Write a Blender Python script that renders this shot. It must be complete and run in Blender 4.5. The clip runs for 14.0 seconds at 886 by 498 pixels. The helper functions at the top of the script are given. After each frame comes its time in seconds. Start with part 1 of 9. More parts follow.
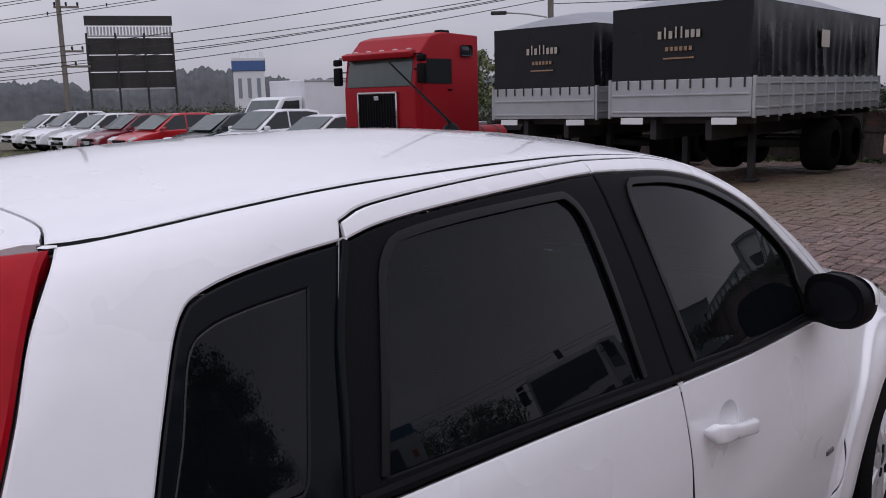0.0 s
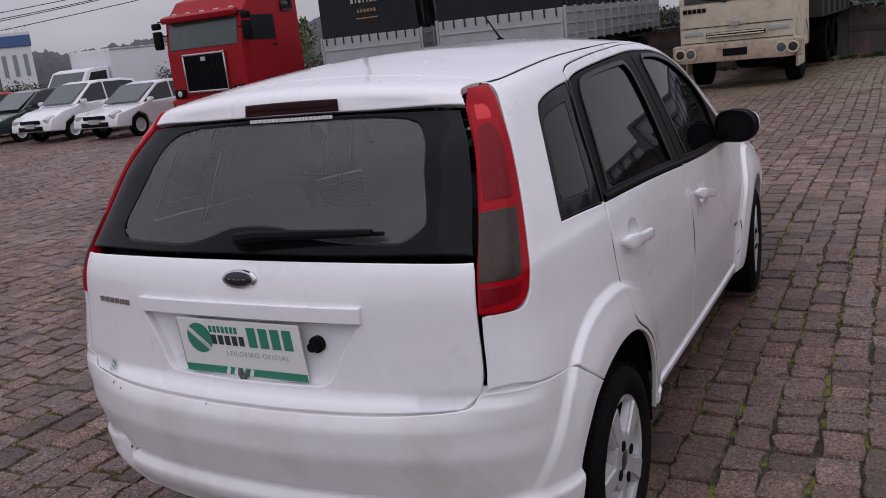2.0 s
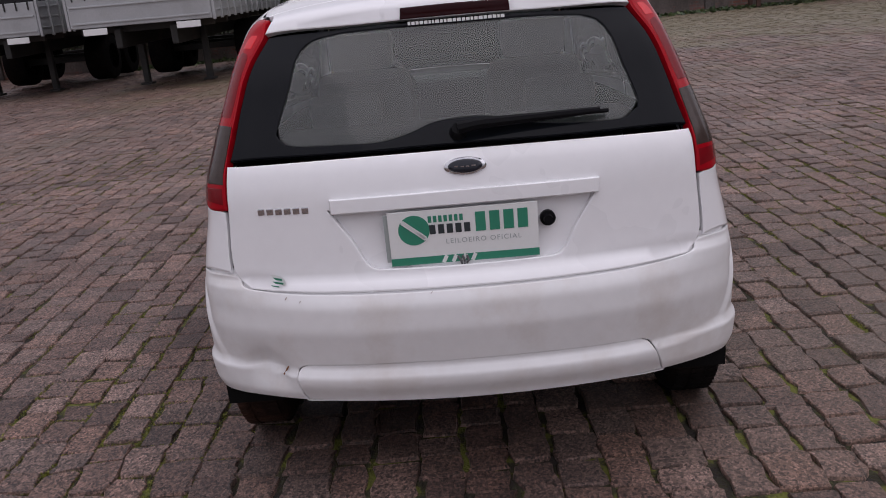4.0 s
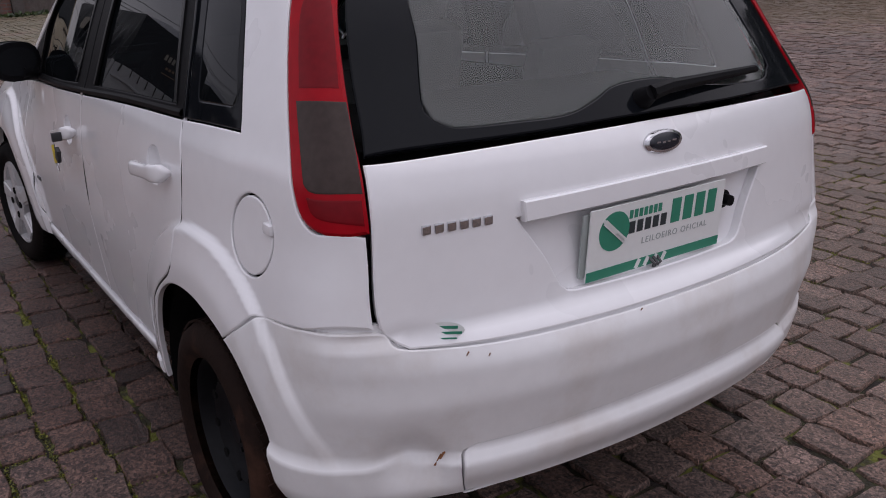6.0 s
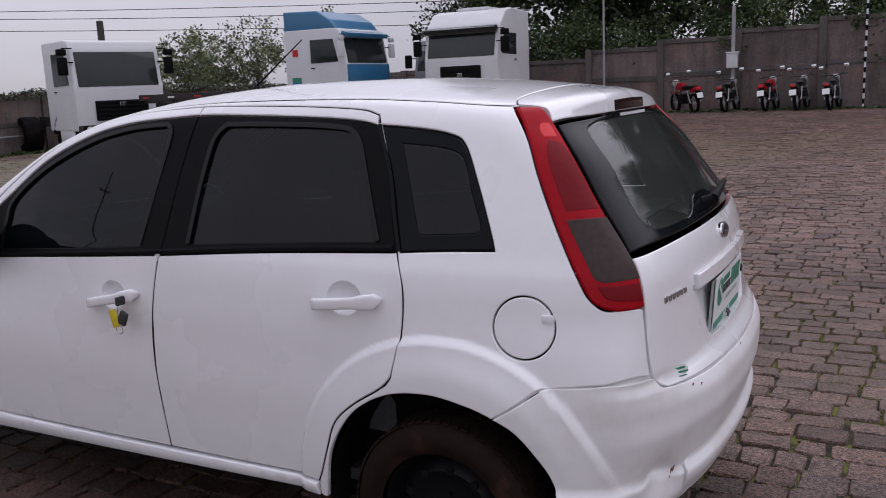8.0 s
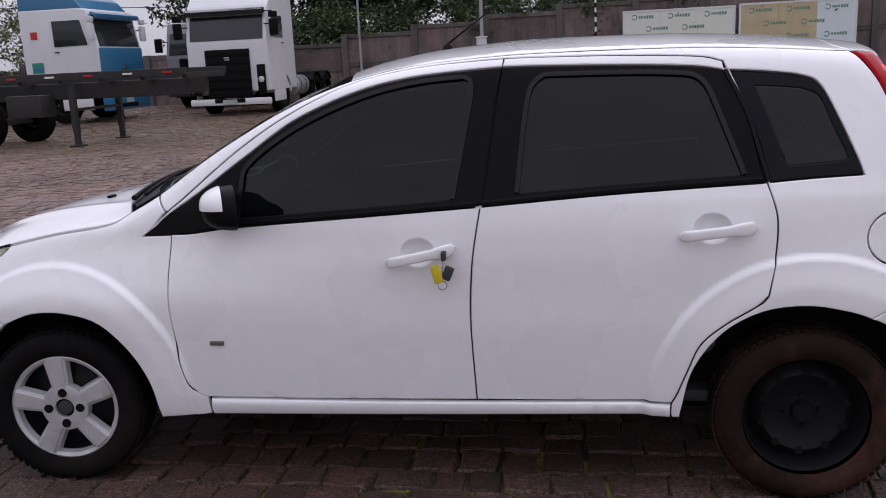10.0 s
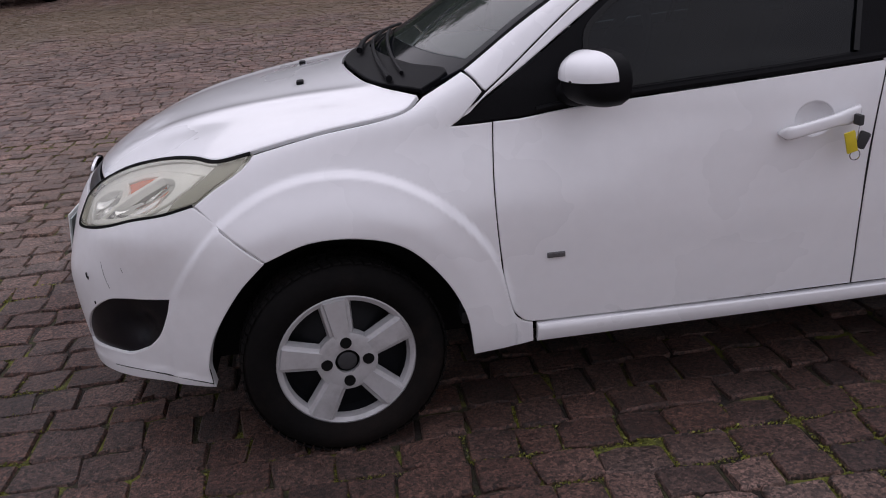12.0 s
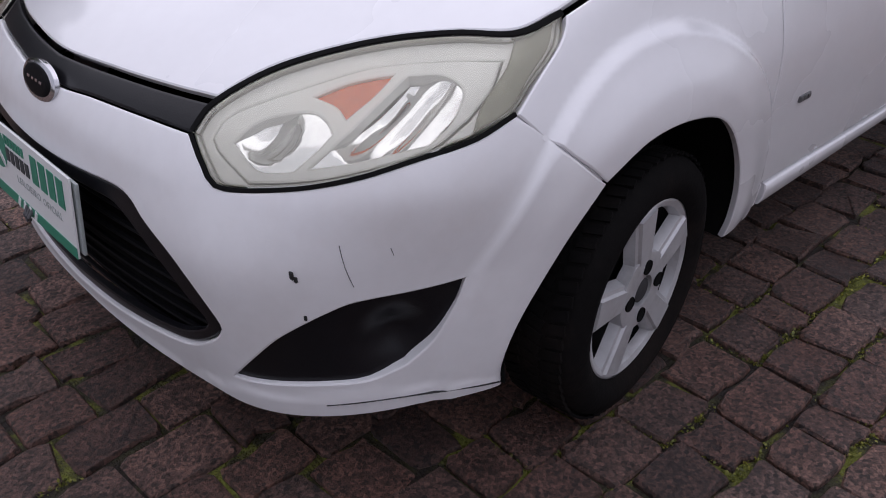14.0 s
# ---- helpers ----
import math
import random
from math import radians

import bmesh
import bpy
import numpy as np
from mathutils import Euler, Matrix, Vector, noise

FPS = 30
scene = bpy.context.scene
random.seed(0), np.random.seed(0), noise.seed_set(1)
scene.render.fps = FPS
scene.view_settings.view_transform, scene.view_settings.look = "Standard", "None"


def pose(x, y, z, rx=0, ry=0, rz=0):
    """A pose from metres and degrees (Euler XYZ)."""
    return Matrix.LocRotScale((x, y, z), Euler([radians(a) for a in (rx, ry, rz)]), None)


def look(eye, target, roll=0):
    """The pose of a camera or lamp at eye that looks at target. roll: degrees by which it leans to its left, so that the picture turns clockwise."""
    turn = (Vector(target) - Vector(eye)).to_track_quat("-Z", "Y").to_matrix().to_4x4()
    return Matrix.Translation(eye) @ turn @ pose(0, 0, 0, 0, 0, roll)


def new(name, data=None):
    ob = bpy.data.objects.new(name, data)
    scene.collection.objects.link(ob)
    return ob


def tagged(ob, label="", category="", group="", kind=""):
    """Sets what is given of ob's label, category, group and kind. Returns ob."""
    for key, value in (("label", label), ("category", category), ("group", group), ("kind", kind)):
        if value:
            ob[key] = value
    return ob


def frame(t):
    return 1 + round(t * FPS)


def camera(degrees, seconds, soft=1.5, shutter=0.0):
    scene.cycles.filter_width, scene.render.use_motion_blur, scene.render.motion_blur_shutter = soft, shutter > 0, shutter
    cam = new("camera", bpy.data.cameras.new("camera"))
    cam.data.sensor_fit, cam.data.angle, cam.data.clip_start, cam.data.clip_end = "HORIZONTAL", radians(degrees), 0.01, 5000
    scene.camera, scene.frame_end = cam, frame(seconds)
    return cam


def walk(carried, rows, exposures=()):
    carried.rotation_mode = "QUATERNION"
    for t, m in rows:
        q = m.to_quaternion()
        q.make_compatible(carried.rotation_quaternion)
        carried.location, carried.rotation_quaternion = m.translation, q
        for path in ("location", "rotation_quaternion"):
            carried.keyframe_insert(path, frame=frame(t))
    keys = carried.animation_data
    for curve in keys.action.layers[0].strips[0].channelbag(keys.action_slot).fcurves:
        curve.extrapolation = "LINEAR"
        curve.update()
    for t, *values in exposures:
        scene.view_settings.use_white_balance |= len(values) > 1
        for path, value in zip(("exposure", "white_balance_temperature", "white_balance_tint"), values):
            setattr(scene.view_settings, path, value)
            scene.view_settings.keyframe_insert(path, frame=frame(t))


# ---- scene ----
cam = camera(54.3, 14.0, 1.0)

PATH = [
    (0, (-0.563, -1.529, 1.531), (0.901, -0.211, 1.185), -1.5),
    (0.5, (-0.937, -1.677, 1.523), (0.638, -0.469, 1.277), -1.4),
    (1, (-1.466, -1.73, 1.517), (0.177, -0.632, 1.21), -3.3),
    (1.2, (-1.642, -1.719, 1.552), (-0.019, -0.607, 1.194), -4.3),
    (1.5, (-1.841, -1.663, 1.53), (-0.244, -0.508, 1.194), -4.8),
    (1.9, (-2.104, -1.537, 1.512), (-0.431, -0.544, 1.047), -6.3),
    (2, (-2.155, -1.495, 1.507), (-0.463, -0.544, 1.025), -6.5),
    (2.5, (-2.558, -1.287, 1.498), (-0.754, -0.571, 1.013), -4.2),
    (3, (-2.753, -0.933, 1.463), (-0.873, -0.436, 0.995), -5.8),
    (3.2, (-2.798, -0.755, 1.469), (-0.908, -0.328, 0.974), -6.5),
    (3.5, (-2.847, -0.465, 1.452), (-0.925, -0.166, 0.984), -3.8),
    (4, (-2.811, 0.017, 1.446), (-0.903, 0.055, 0.847), -5.1),
    (4.2, (-2.701, 0.149, 1.492), (-0.845, 0.168, 0.748), -6.5),
    (6.3, (-1.72, 1.56, 1.354), (-0.226, 0.393, 0.712), -2.2),
    (6.5, (-1.714, 1.72, 1.387), (-0.255, 0.504, 0.762), -3.1),
    (6.8, (-1.66, 2.022, 1.412), (-0.26, 0.684, 0.911), -2.8),
    (7, (-1.562, 2.208, 1.431), (-0.24, 0.779, 0.971), -2.0),
    (7.2, (-1.487, 2.313, 1.447), (-0.242, 0.81, 1.004), -1.9),
    (9.3, (0.005, 3.292, 1.415), (0.453, 1.374, 1.069), -3.3),
    (9.5, (0.185, 3.37, 1.425), (0.573, 1.445, 1.041), -3.4),
    (10, (0.667, 3.407, 1.407), (0.99, 1.48, 0.978), -2.8),
    (10.5, (1.142, 3.394, 1.396), (1.319, 1.456, 0.935), -1.1),
    (11, (1.591, 3.277, 1.395), (1.719, 1.346, 0.892), -3.1),
    (11.5, (2.047, 3.134, 1.412), (2.019, 1.235, 0.783), -3.3),
    (12, (2.439, 2.897, 1.352), (2.23, 1.035, 0.651), -3.8),
    (12.5, (2.818, 2.639, 1.322), (2.427, 0.812, 0.608), -3.4),
    (12.9, (3.122, 2.423, 1.307), (2.565, 0.679, 0.503), -1.3),
    (13, (3.196, 2.347, 1.294), (2.595, 0.624, 0.475), -0.8),
    (13.5, (3.509, 1.909, 1.275), (2.668, 0.347, 0.352), -1.2),
    (13.7, (3.615, 1.75, 1.251), (2.622, 0.307, 0.287), -0.0),
    (14, (3.719, 1.54, 1.249), (2.559, 0.314, 0.175), 0.2),
]
walk(cam, [(t, look(eye, target, roll)) for t, eye, target, roll in PATH], exposures=[(0.0, 0.53, 6080, 21), (0.7, 0.42, 6020, 21), (2.5, 0.51, 6250, 21), (4.0, 0.53, 6330, 21), (6.5, 0.46, 6200, 21), (7.2, 0.51, 6150, 21), (9.5, 0.81, 6130, 21), (10.5, 0.81, 6130, 21), (11.5, 0.66, 6230, 21), (12.5, 0.54, 6150, 21), (14.0, 0.56, 6030, 21)])

# ---- light ----
world = bpy.data.worlds.new("overcast_sky")
scene.world = world
world.use_nodes = True
wn, wl = world.node_tree.nodes, world.node_tree.links
sky = wn.new("ShaderNodeTexSky")
sky.sky_type = "NISHITA"
sky.sun_disc = False
sky.sun_elevation, sky.sun_rotation = radians(72), radians(-37)
sky.air_density, sky.dust_density, sky.ozone_density = 1.0, 1.0, 1.0
grey = wn.new("ShaderNodeHueSaturation")
grey.inputs["Saturation"].default_value = 0.16
grey.inputs["Value"].default_value = 1.0
coord = wn.new("ShaderNodeTexCoord")
stretch = wn.new("ShaderNodeMapping")
stretch.inputs["Scale"].default_value = (1.0, 1.0, 2.6)
cloud = wn.new("ShaderNodeTexNoise")
cloud.inputs["Scale"].default_value, cloud.inputs["Detail"].default_value, cloud.inputs["Roughness"].default_value = 1.6, 5.0, 0.55
ramp = wn.new("ShaderNodeValToRGB")
ramp.color_ramp.elements[0].position, ramp.color_ramp.elements[0].color = 0.3, (0.74, 0.75, 0.80, 1)
ramp.color_ramp.elements[1].position, ramp.color_ramp.elements[1].color = 0.7, (1.14, 1.13, 1.13, 1)
layer = wn.new("ShaderNodeMix")
layer.data_type, layer.blend_type = "RGBA", "MULTIPLY"
layer.inputs["Factor"].default_value = 1.0
wl.new(coord.outputs["Generated"], stretch.inputs["Vector"])
wl.new(stretch.outputs["Vector"], cloud.inputs["Vector"])
wl.new(cloud.outputs["Fac"], ramp.inputs["Fac"])
even = wn.new("ShaderNodeGamma")
even.inputs["Gamma"].default_value = 0.30
wl.new(sky.outputs["Color"], even.inputs["Color"])
wl.new(even.outputs["Color"], grey.inputs["Color"])
wl.new(grey.outputs["Color"], layer.inputs["A"])
wl.new(ramp.outputs["Color"], layer.inputs["B"])
# an overcast sky is about three times as bright overhead as at the horizon
height = wn.new("ShaderNodeSeparateXYZ")
rise = wn.new("ShaderNodeMapRange")
rise.inputs["To Min"].default_value, rise.inputs["To Max"].default_value = 1.32, 2.95
lift = wn.new("ShaderNodeMix")
lift.data_type, lift.blend_type = "RGBA", "MULTIPLY"
lift.inputs["Factor"].default_value = 1.0
wl.new(coord.outputs["Generated"], height.inputs[0])
wl.new(height.outputs["Z"], rise.inputs["Value"])
wl.new(layer.outputs["Result"], lift.inputs["A"])
wl.new(rise.outputs["Result"], lift.inputs["B"])
back = wn["Background"]
back.inputs["Strength"].default_value = 0.15
wl.new(lift.outputs["Result"], back.inputs["Color"])
sun = new("sun", bpy.data.lights.new("sun", "SUN"))
sun.data.energy, sun.data.angle, sun.data.color = 0.60, radians(90), (1.0, 0.97, 0.95)
sun.matrix_world = look((-3, -7, 12), (0, 0, 0))

# ---- materials ----
def material(name, colour, rough=0.5, metal=0.0, vary=0.12, scale=3.0, fine=60.0, bump=0.0, bump_scale=80.0, coat=0.0,
             second=None, second_amount=0.5, second_scale=1.5, spec=0.5, object_random=0.0, rough_vary=0.0):
    """A surface with variation at two scales, optional patches of a second colour and fine relief."""
    m = bpy.data.materials.new(name)
    m.use_nodes = True
    n, l = m.node_tree.nodes, m.node_tree.links
    bsdf = n["Principled BSDF"]
    bsdf.inputs["Roughness"].default_value, bsdf.inputs["Metallic"].default_value = rough, metal
    bsdf.inputs["Specular IOR Level"].default_value = spec
    bsdf.inputs["Coat Weight"].default_value, bsdf.inputs["Coat Roughness"].default_value = coat, 0.06
    place = n.new("ShaderNodeTexCoord")
    big, small = n.new("ShaderNodeTexNoise"), n.new("ShaderNodeTexNoise")
    big.inputs["Scale"].default_value, big.inputs["Detail"].default_value = scale, 4.0
    small.inputs["Scale"].default_value, small.inputs["Detail"].default_value = fine, 3.0
    for t in (big, small):
        l.new(place.outputs["Object"], t.inputs["Vector"])
    total = n.new("ShaderNodeMath")
    total.operation = "ADD"
    l.new(big.outputs["Fac"], total.inputs[0])
    l.new(small.outputs["Fac"], total.inputs[1])
    span = n.new("ShaderNodeMapRange")
    span.inputs["From Min"].default_value, span.inputs["From Max"].default_value = 0.6, 1.4
    span.inputs["To Min"].default_value, span.inputs["To Max"].default_value = 1 - vary, 1 + vary
    l.new(total.outputs[0], span.inputs["Value"])
    shade = n.new("ShaderNodeMix")
    shade.data_type, shade.blend_type = "RGBA", "MULTIPLY"
    shade.inputs["Factor"].default_value = 1.0
    shade.inputs["A"].default_value = (*colour, 1)
    l.new(span.outputs["Result"], shade.inputs["B"])
    out = shade.outputs["Result"]
    if second:
        patch = n.new("ShaderNodeTexNoise")
        patch.inputs["Scale"].default_value, patch.inputs["Detail"].default_value, patch.inputs["Roughness"].default_value = second_scale, 6.0, 0.65
        l.new(place.outputs["Object"], patch.inputs["Vector"])
        edge = n.new("ShaderNodeMapRange")
        edge.inputs["From Min"].default_value, edge.inputs["From Max"].default_value = 0.5, 0.72
        edge.inputs["To Max"].default_value = second_amount
        l.new(patch.outputs["Fac"], edge.inputs["Value"])
        mixed = n.new("ShaderNodeMix")
        mixed.data_type = "RGBA"
        l.new(edge.outputs["Result"], mixed.inputs["Factor"])
        l.new(out, mixed.inputs["A"])
        mixed.inputs["B"].default_value = (*second, 1)
        out = mixed.outputs["Result"]
    if object_random:
        info = n.new("ShaderNodeObjectInfo")
        spread = n.new("ShaderNodeMapRange")
        spread.inputs["To Min"].default_value, spread.inputs["To Max"].default_value = 1 - object_random, 1 + object_random
        l.new(info.outputs["Random"], spread.inputs["Value"])
        each = n.new("ShaderNodeMix")
        each.data_type, each.blend_type = "RGBA", "MULTIPLY"
        each.inputs["Factor"].default_value = 1.0
        l.new(out, each.inputs["A"])
        l.new(spread.outputs["Result"], each.inputs["B"])
        out = each.outputs["Result"]
    l.new(out, bsdf.inputs["Base Color"])
    if rough_vary:
        rr = n.new("ShaderNodeMapRange")
        rr.inputs["From Min"].default_value, rr.inputs["From Max"].default_value = 0.35, 0.65
        rr.inputs["To Min"].default_value, rr.inputs["To Max"].default_value = rough - rough_vary, rough + rough_vary
        l.new(big.outputs["Fac"], rr.inputs["Value"])
        l.new(rr.outputs["Result"], bsdf.inputs["Roughness"])
    if bump:
        grain = n.new("ShaderNodeTexNoise")
        grain.inputs["Scale"].default_value, grain.inputs["Detail"].default_value = bump_scale, 5.0
        l.new(place.outputs["Object"], grain.inputs["Vector"])
        relief = n.new("ShaderNodeBump")
        relief.inputs["Strength"].default_value, relief.inputs["Distance"].default_value = bump, 0.01
        l.new(grain.outputs["Fac"], relief.inputs["Height"])
        l.new(relief.outputs["Normal"], bsdf.inputs["Normal"])
    return m


def pane_material(name, tint, rough=0.0, haze=0.0, haze_colour=(0.5, 0.52, 0.5), ior=1.5, streak=0.0):
    """A thin pane: tinted see-through glass with a mirror-like surface, and a pale film that gives lamps haze and
    paints sky sheen on windows.
    """
    m = bpy.data.materials.new(name)
    m.use_nodes = True
    n, l = m.node_tree.nodes, m.node_tree.links
    n.remove(n["Principled BSDF"])
    clear, gloss, mix, fres = (n.new(k) for k in ("ShaderNodeBsdfTransparent", "ShaderNodeBsdfGlossy", "ShaderNodeMixShader", "ShaderNodeFresnel"))
    clear.inputs["Color"].default_value = (*tint, 1)
    gloss.inputs["Roughness"].default_value = rough
    fres.inputs["IOR"].default_value = ior
    l.new(fres.outputs["Fac"], mix.inputs[0])
    l.new(gloss.outputs["BSDF"], mix.inputs[2])
    inner = clear.outputs["BSDF"]
    if haze:
        sheen_haze, film = n.new("ShaderNodeBsdfDiffuse"), n.new("ShaderNodeMixShader")
        sheen_haze.inputs["Color"].default_value = (*haze_colour, 1)
        place, tex, span = n.new("ShaderNodeTexCoord"), n.new("ShaderNodeTexNoise"), n.new("ShaderNodeMapRange")
        tex.inputs["Scale"].default_value, tex.inputs["Detail"].default_value = 6.0, 6.0
        l.new(place.outputs["Object"], tex.inputs["Vector"])
        l.new(tex.outputs["Fac"], span.inputs["Value"])
        span.inputs["From Min"].default_value, span.inputs["From Max"].default_value = 0.3, 0.7
        span.inputs["To Min"].default_value, span.inputs["To Max"].default_value = haze * 0.7, haze * 1.3
        l.new(span.outputs["Result"], film.inputs[0])
        l.new(inner, film.inputs[1])
        l.new(sheen_haze.outputs["BSDF"], film.inputs[2])
        inner = film.outputs["Shader"]
    l.new(inner, mix.inputs[1])
    l.new(mix.outputs["Shader"], n["Material Output"].inputs["Surface"])
    return m


PAINT = material("white_car_paint", (0.81, 0.81, 0.825), 0.30, vary=0.025, scale=2.0, fine=25, coat=0.9, second=(0.68, 0.66, 0.63), second_amount=0.03, second_scale=1.2, rough_vary=0.05)
PAINT_DIRTY = material("white_bumper_paint", (0.79, 0.79, 0.80), 0.36, vary=0.03, scale=2.5, fine=30, coat=0.4, second=(0.55, 0.50, 0.45), second_amount=0.18, second_scale=4.0, rough_vary=0.06)
PAINT_GRIMY = material("grimy_bumper_paint", (0.78, 0.78, 0.785), 0.38, vary=0.035, scale=2.5, fine=30, coat=0.35, second=(0.47, 0.38, 0.30), second_amount=0.34, second_scale=3.2, rough_vary=0.08)
TRIM = material("black_plastic_trim", (0.007, 0.007, 0.008), 0.45, vary=0.15, spec=0.06, bump=0.08, bump_scale=300)
TRIM_SHEEN = material("satin_black_plastic", (0.008, 0.008, 0.010), 0.3, vary=0.15, spec=0.3, bump=0.05, bump_scale=300)
RUBBER_AND_GAP = material("black_rubber_and_gap", (0.006, 0.006, 0.0065), 0.3, vary=0.1, spec=0.25)
GLOSS_BLACK = material("black_glazing_band", (0.006, 0.007, 0.009), 0.06, vary=0.1, spec=0.10, rough_vary=0.02)
SHELL = material("dark_inner_body", (0.009, 0.009, 0.009), 0.9, vary=0.2, spec=0.05)
RUBBER = material("tyre_rubber", (0.0075, 0.007, 0.007), 0.85, vary=0.25, spec=0.05, bump=0.15, bump_scale=120, second=(0.03, 0.021, 0.017), second_amount=0.4, second_scale=5.0)
RUST_RUBBER = material("red_dusted_rubber", (0.016, 0.009, 0.007), 0.8, vary=0.25, spec=0.1, bump=0.15, bump_scale=120, second=(0.085, 0.040, 0.026), second_amount=0.7, second_scale=5.0)
STEEL_BLACK = material("black_steel_wheel", (0.006, 0.0065, 0.008), 0.5, spec=0.14, vary=0.3, rough_vary=0.1)
SILVER = material("silver_wheel_cover", (0.516, 0.516, 0.525), 0.38, metal=0.35, vary=0.08, second=(0.16, 0.14, 0.13), second_amount=0.4, second_scale=9.0)
CHROME = material("chrome", (0.6, 0.6, 0.62), 0.15, metal=1.0, vary=0.05)
RED_LENS = material("red_lamp_lens", (0.33, 0.004, 0.010), 0.16, vary=0.14, spec=0.12, fine=40)
DARK_RED = material("dark_red_lamp_lens", (0.17, 0.004, 0.008), 0.2, vary=0.2, spec=0.15)
SMOKE_LENS = material("smoked_lamp_lens", (0.045, 0.031, 0.027), 0.2, vary=0.25, spec=0.2, second=(0.08, 0.058, 0.05), second_amount=0.4, second_scale=8)
# the film colours of the three window glasses paint sky reflection into them
SIDE_GLASS = pane_material("tinted_side_glass", (0.034, 0.048, 0.054), 0.0, 0.008, (0.36, 0.45, 0.55), ior=1.40)
REAR_GLASS = pane_material("rear_glass", (0.66, 0.73, 0.70), 0.0, 0.075, (0.42, 0.46, 0.45), ior=1.6)
FRONT_GLASS = pane_material("windscreen_glass", (0.58, 0.68, 0.64), 0.0, 0.07, (0.42, 0.50, 0.47), ior=1.65)
LAMP_GLASS = pane_material("hazed_lamp_glass", (0.97, 0.97, 0.92), 0.02, 0.17, (0.98, 0.95, 0.80), ior=1.36)
REFLECTOR = material("lamp_reflector", (0.90, 0.90, 0.90), 0.10, metal=1.0, vary=0.1)
AMBER = material("amber_lamp_lens", (0.72, 0.15, 0.04), 0.15, vary=0.15)
LAMP_SHELL = material("lamp_housing", (0.74, 0.73, 0.66), 0.35, metal=0.1, vary=0.08)
PLATE_WHITE = material("white_sign_sheet", (0.78, 0.79, 0.78), 0.35, vary=0.03)
PLATE_GREEN = material("green_sign_ink", (0.03, 0.24, 0.15), 0.4, vary=0.06)
PLATE_DARK = material("dark_sign_ink", (0.03, 0.04, 0.045), 0.4, vary=0.06)
PLATE_GREY = material("grey_sign_ink", (0.36, 0.40, 0.39), 0.4, vary=0.06)
BADGE_GREY = material("dark_grey_badge", (0.16, 0.16, 0.165), 0.35, metal=0.6, vary=0.2)
BLUE_EMBLEM = material("blue_emblem", (0.006, 0.008, 0.016), 0.2, vary=0.1, coat=0.2)
YELLOW = material("yellow_plastic", (0.60, 0.47, 0.02), 0.4, vary=0.08)
SEAT_CLOTH = material("grey_seat_cloth", (0.10, 0.10, 0.105), 0.9, vary=0.2, bump=0.2, bump_scale=250)
DASH = material("dark_dashboard", (0.03, 0.03, 0.032), 0.7, vary=0.15)
MIRROR = material("mirror_glass", (0.8, 0.82, 0.85), 0.02, metal=1.0, vary=0.01)
SCRATCH = material("bare_black_plastic", (0.02, 0.02, 0.02), 0.7, vary=0.2)
RUST = material("rust_stain", (0.20, 0.08, 0.03), 0.85, vary=0.3)
MIRROR_DARK = material("dark_mirror_face", (0.012, 0.013, 0.015), 0.25, vary=0.1, spec=0.3)
BRAKE_DARK = material("dark_brake_lamp_lens", (0.022, 0.003, 0.004), 0.2, vary=0.15, spec=0.15)
RED_BRIGHT = material("bright_red_reflector", (0.60, 0.014, 0.02), 0.2, vary=0.1, spec=0.35)
OLIVE_SHELL = material("olive_grey_lamp_inner", (0.30, 0.30, 0.23), 0.25, vary=0.15, metal=0.2)
LAMP_BEZEL = material("lamp_bezel", (0.93, 0.93, 0.90), 0.25, vary=0.06)

# ---- small tools ----
def mesh_object(name, verts, faces, mat, parent=None, label="", smooth=True, sharp_angle=None):
    me = bpy.data.meshes.new(name)
    me.from_pydata([tuple(map(float, v)) for v in verts], [], [tuple(map(int, q)) for q in faces])
    me.materials.append(mat)
    me.polygons.foreach_set("use_smooth", [smooth] * len(me.polygons))
    if sharp_angle is not None:
        me.set_sharp_from_angle(angle=radians(sharp_angle))
    me.update()
    ob = new(name, me)
    ob.parent = parent
    if label:
        ob["label"] = label
    return ob


def part(name, bm, mat, parent=None, label="", smooth=False, sharp_angle=35):
    me = bpy.data.meshes.new(name)
    bm.to_mesh(me)
    bm.free()
    me.materials.append(mat)
    if smooth:
        me.polygons.foreach_set("use_smooth", [True] * len(me.polygons))
        me.set_sharp_from_angle(angle=radians(sharp_angle))
    ob = new(name, me)
    ob.parent = parent
    if label:
        ob["label"] = label
    return ob


def thing(name, m, label, category, group="", kind=""):
    ob = new(name)
    ob.empty_display_size = 0.2
    ob.matrix_world = m
    return tagged(ob, label, category, group, kind)


def add_box(bm, size, centre, bevel=0.0, rot=None, taper=None):
    """A box, its edges rounded; taper: (x, y) scale of its upper face."""
    made = bmesh.ops.create_cube(bm, size=1.0)["verts"]
    for v in made:
        k = taper if taper and v.co.z > 0 else (1, 1)
        v.co = Vector((v.co.x * size[0] * k[0], v.co.y * size[1] * k[1], v.co.z * size[2]))
    if bevel:
        edges = list({e for v in made for e in v.link_edges})
        made = list({v for f in bmesh.ops.bevel(bm, geom=edges, offset=bevel, segments=2, affect="EDGES", profile=0.6)["faces"] for v in f.verts} | {v for v in made if v.is_valid})
    m = Matrix.Translation(centre) @ (rot.to_4x4() if rot else Matrix())
    for v in made:
        v.co = m @ v.co
    return made


def box_bm(size, centre, bevel=0.0, rot=None, taper=None):
    bm = bmesh.new()
    add_box(bm, size, centre, bevel, rot, taper)
    return bm


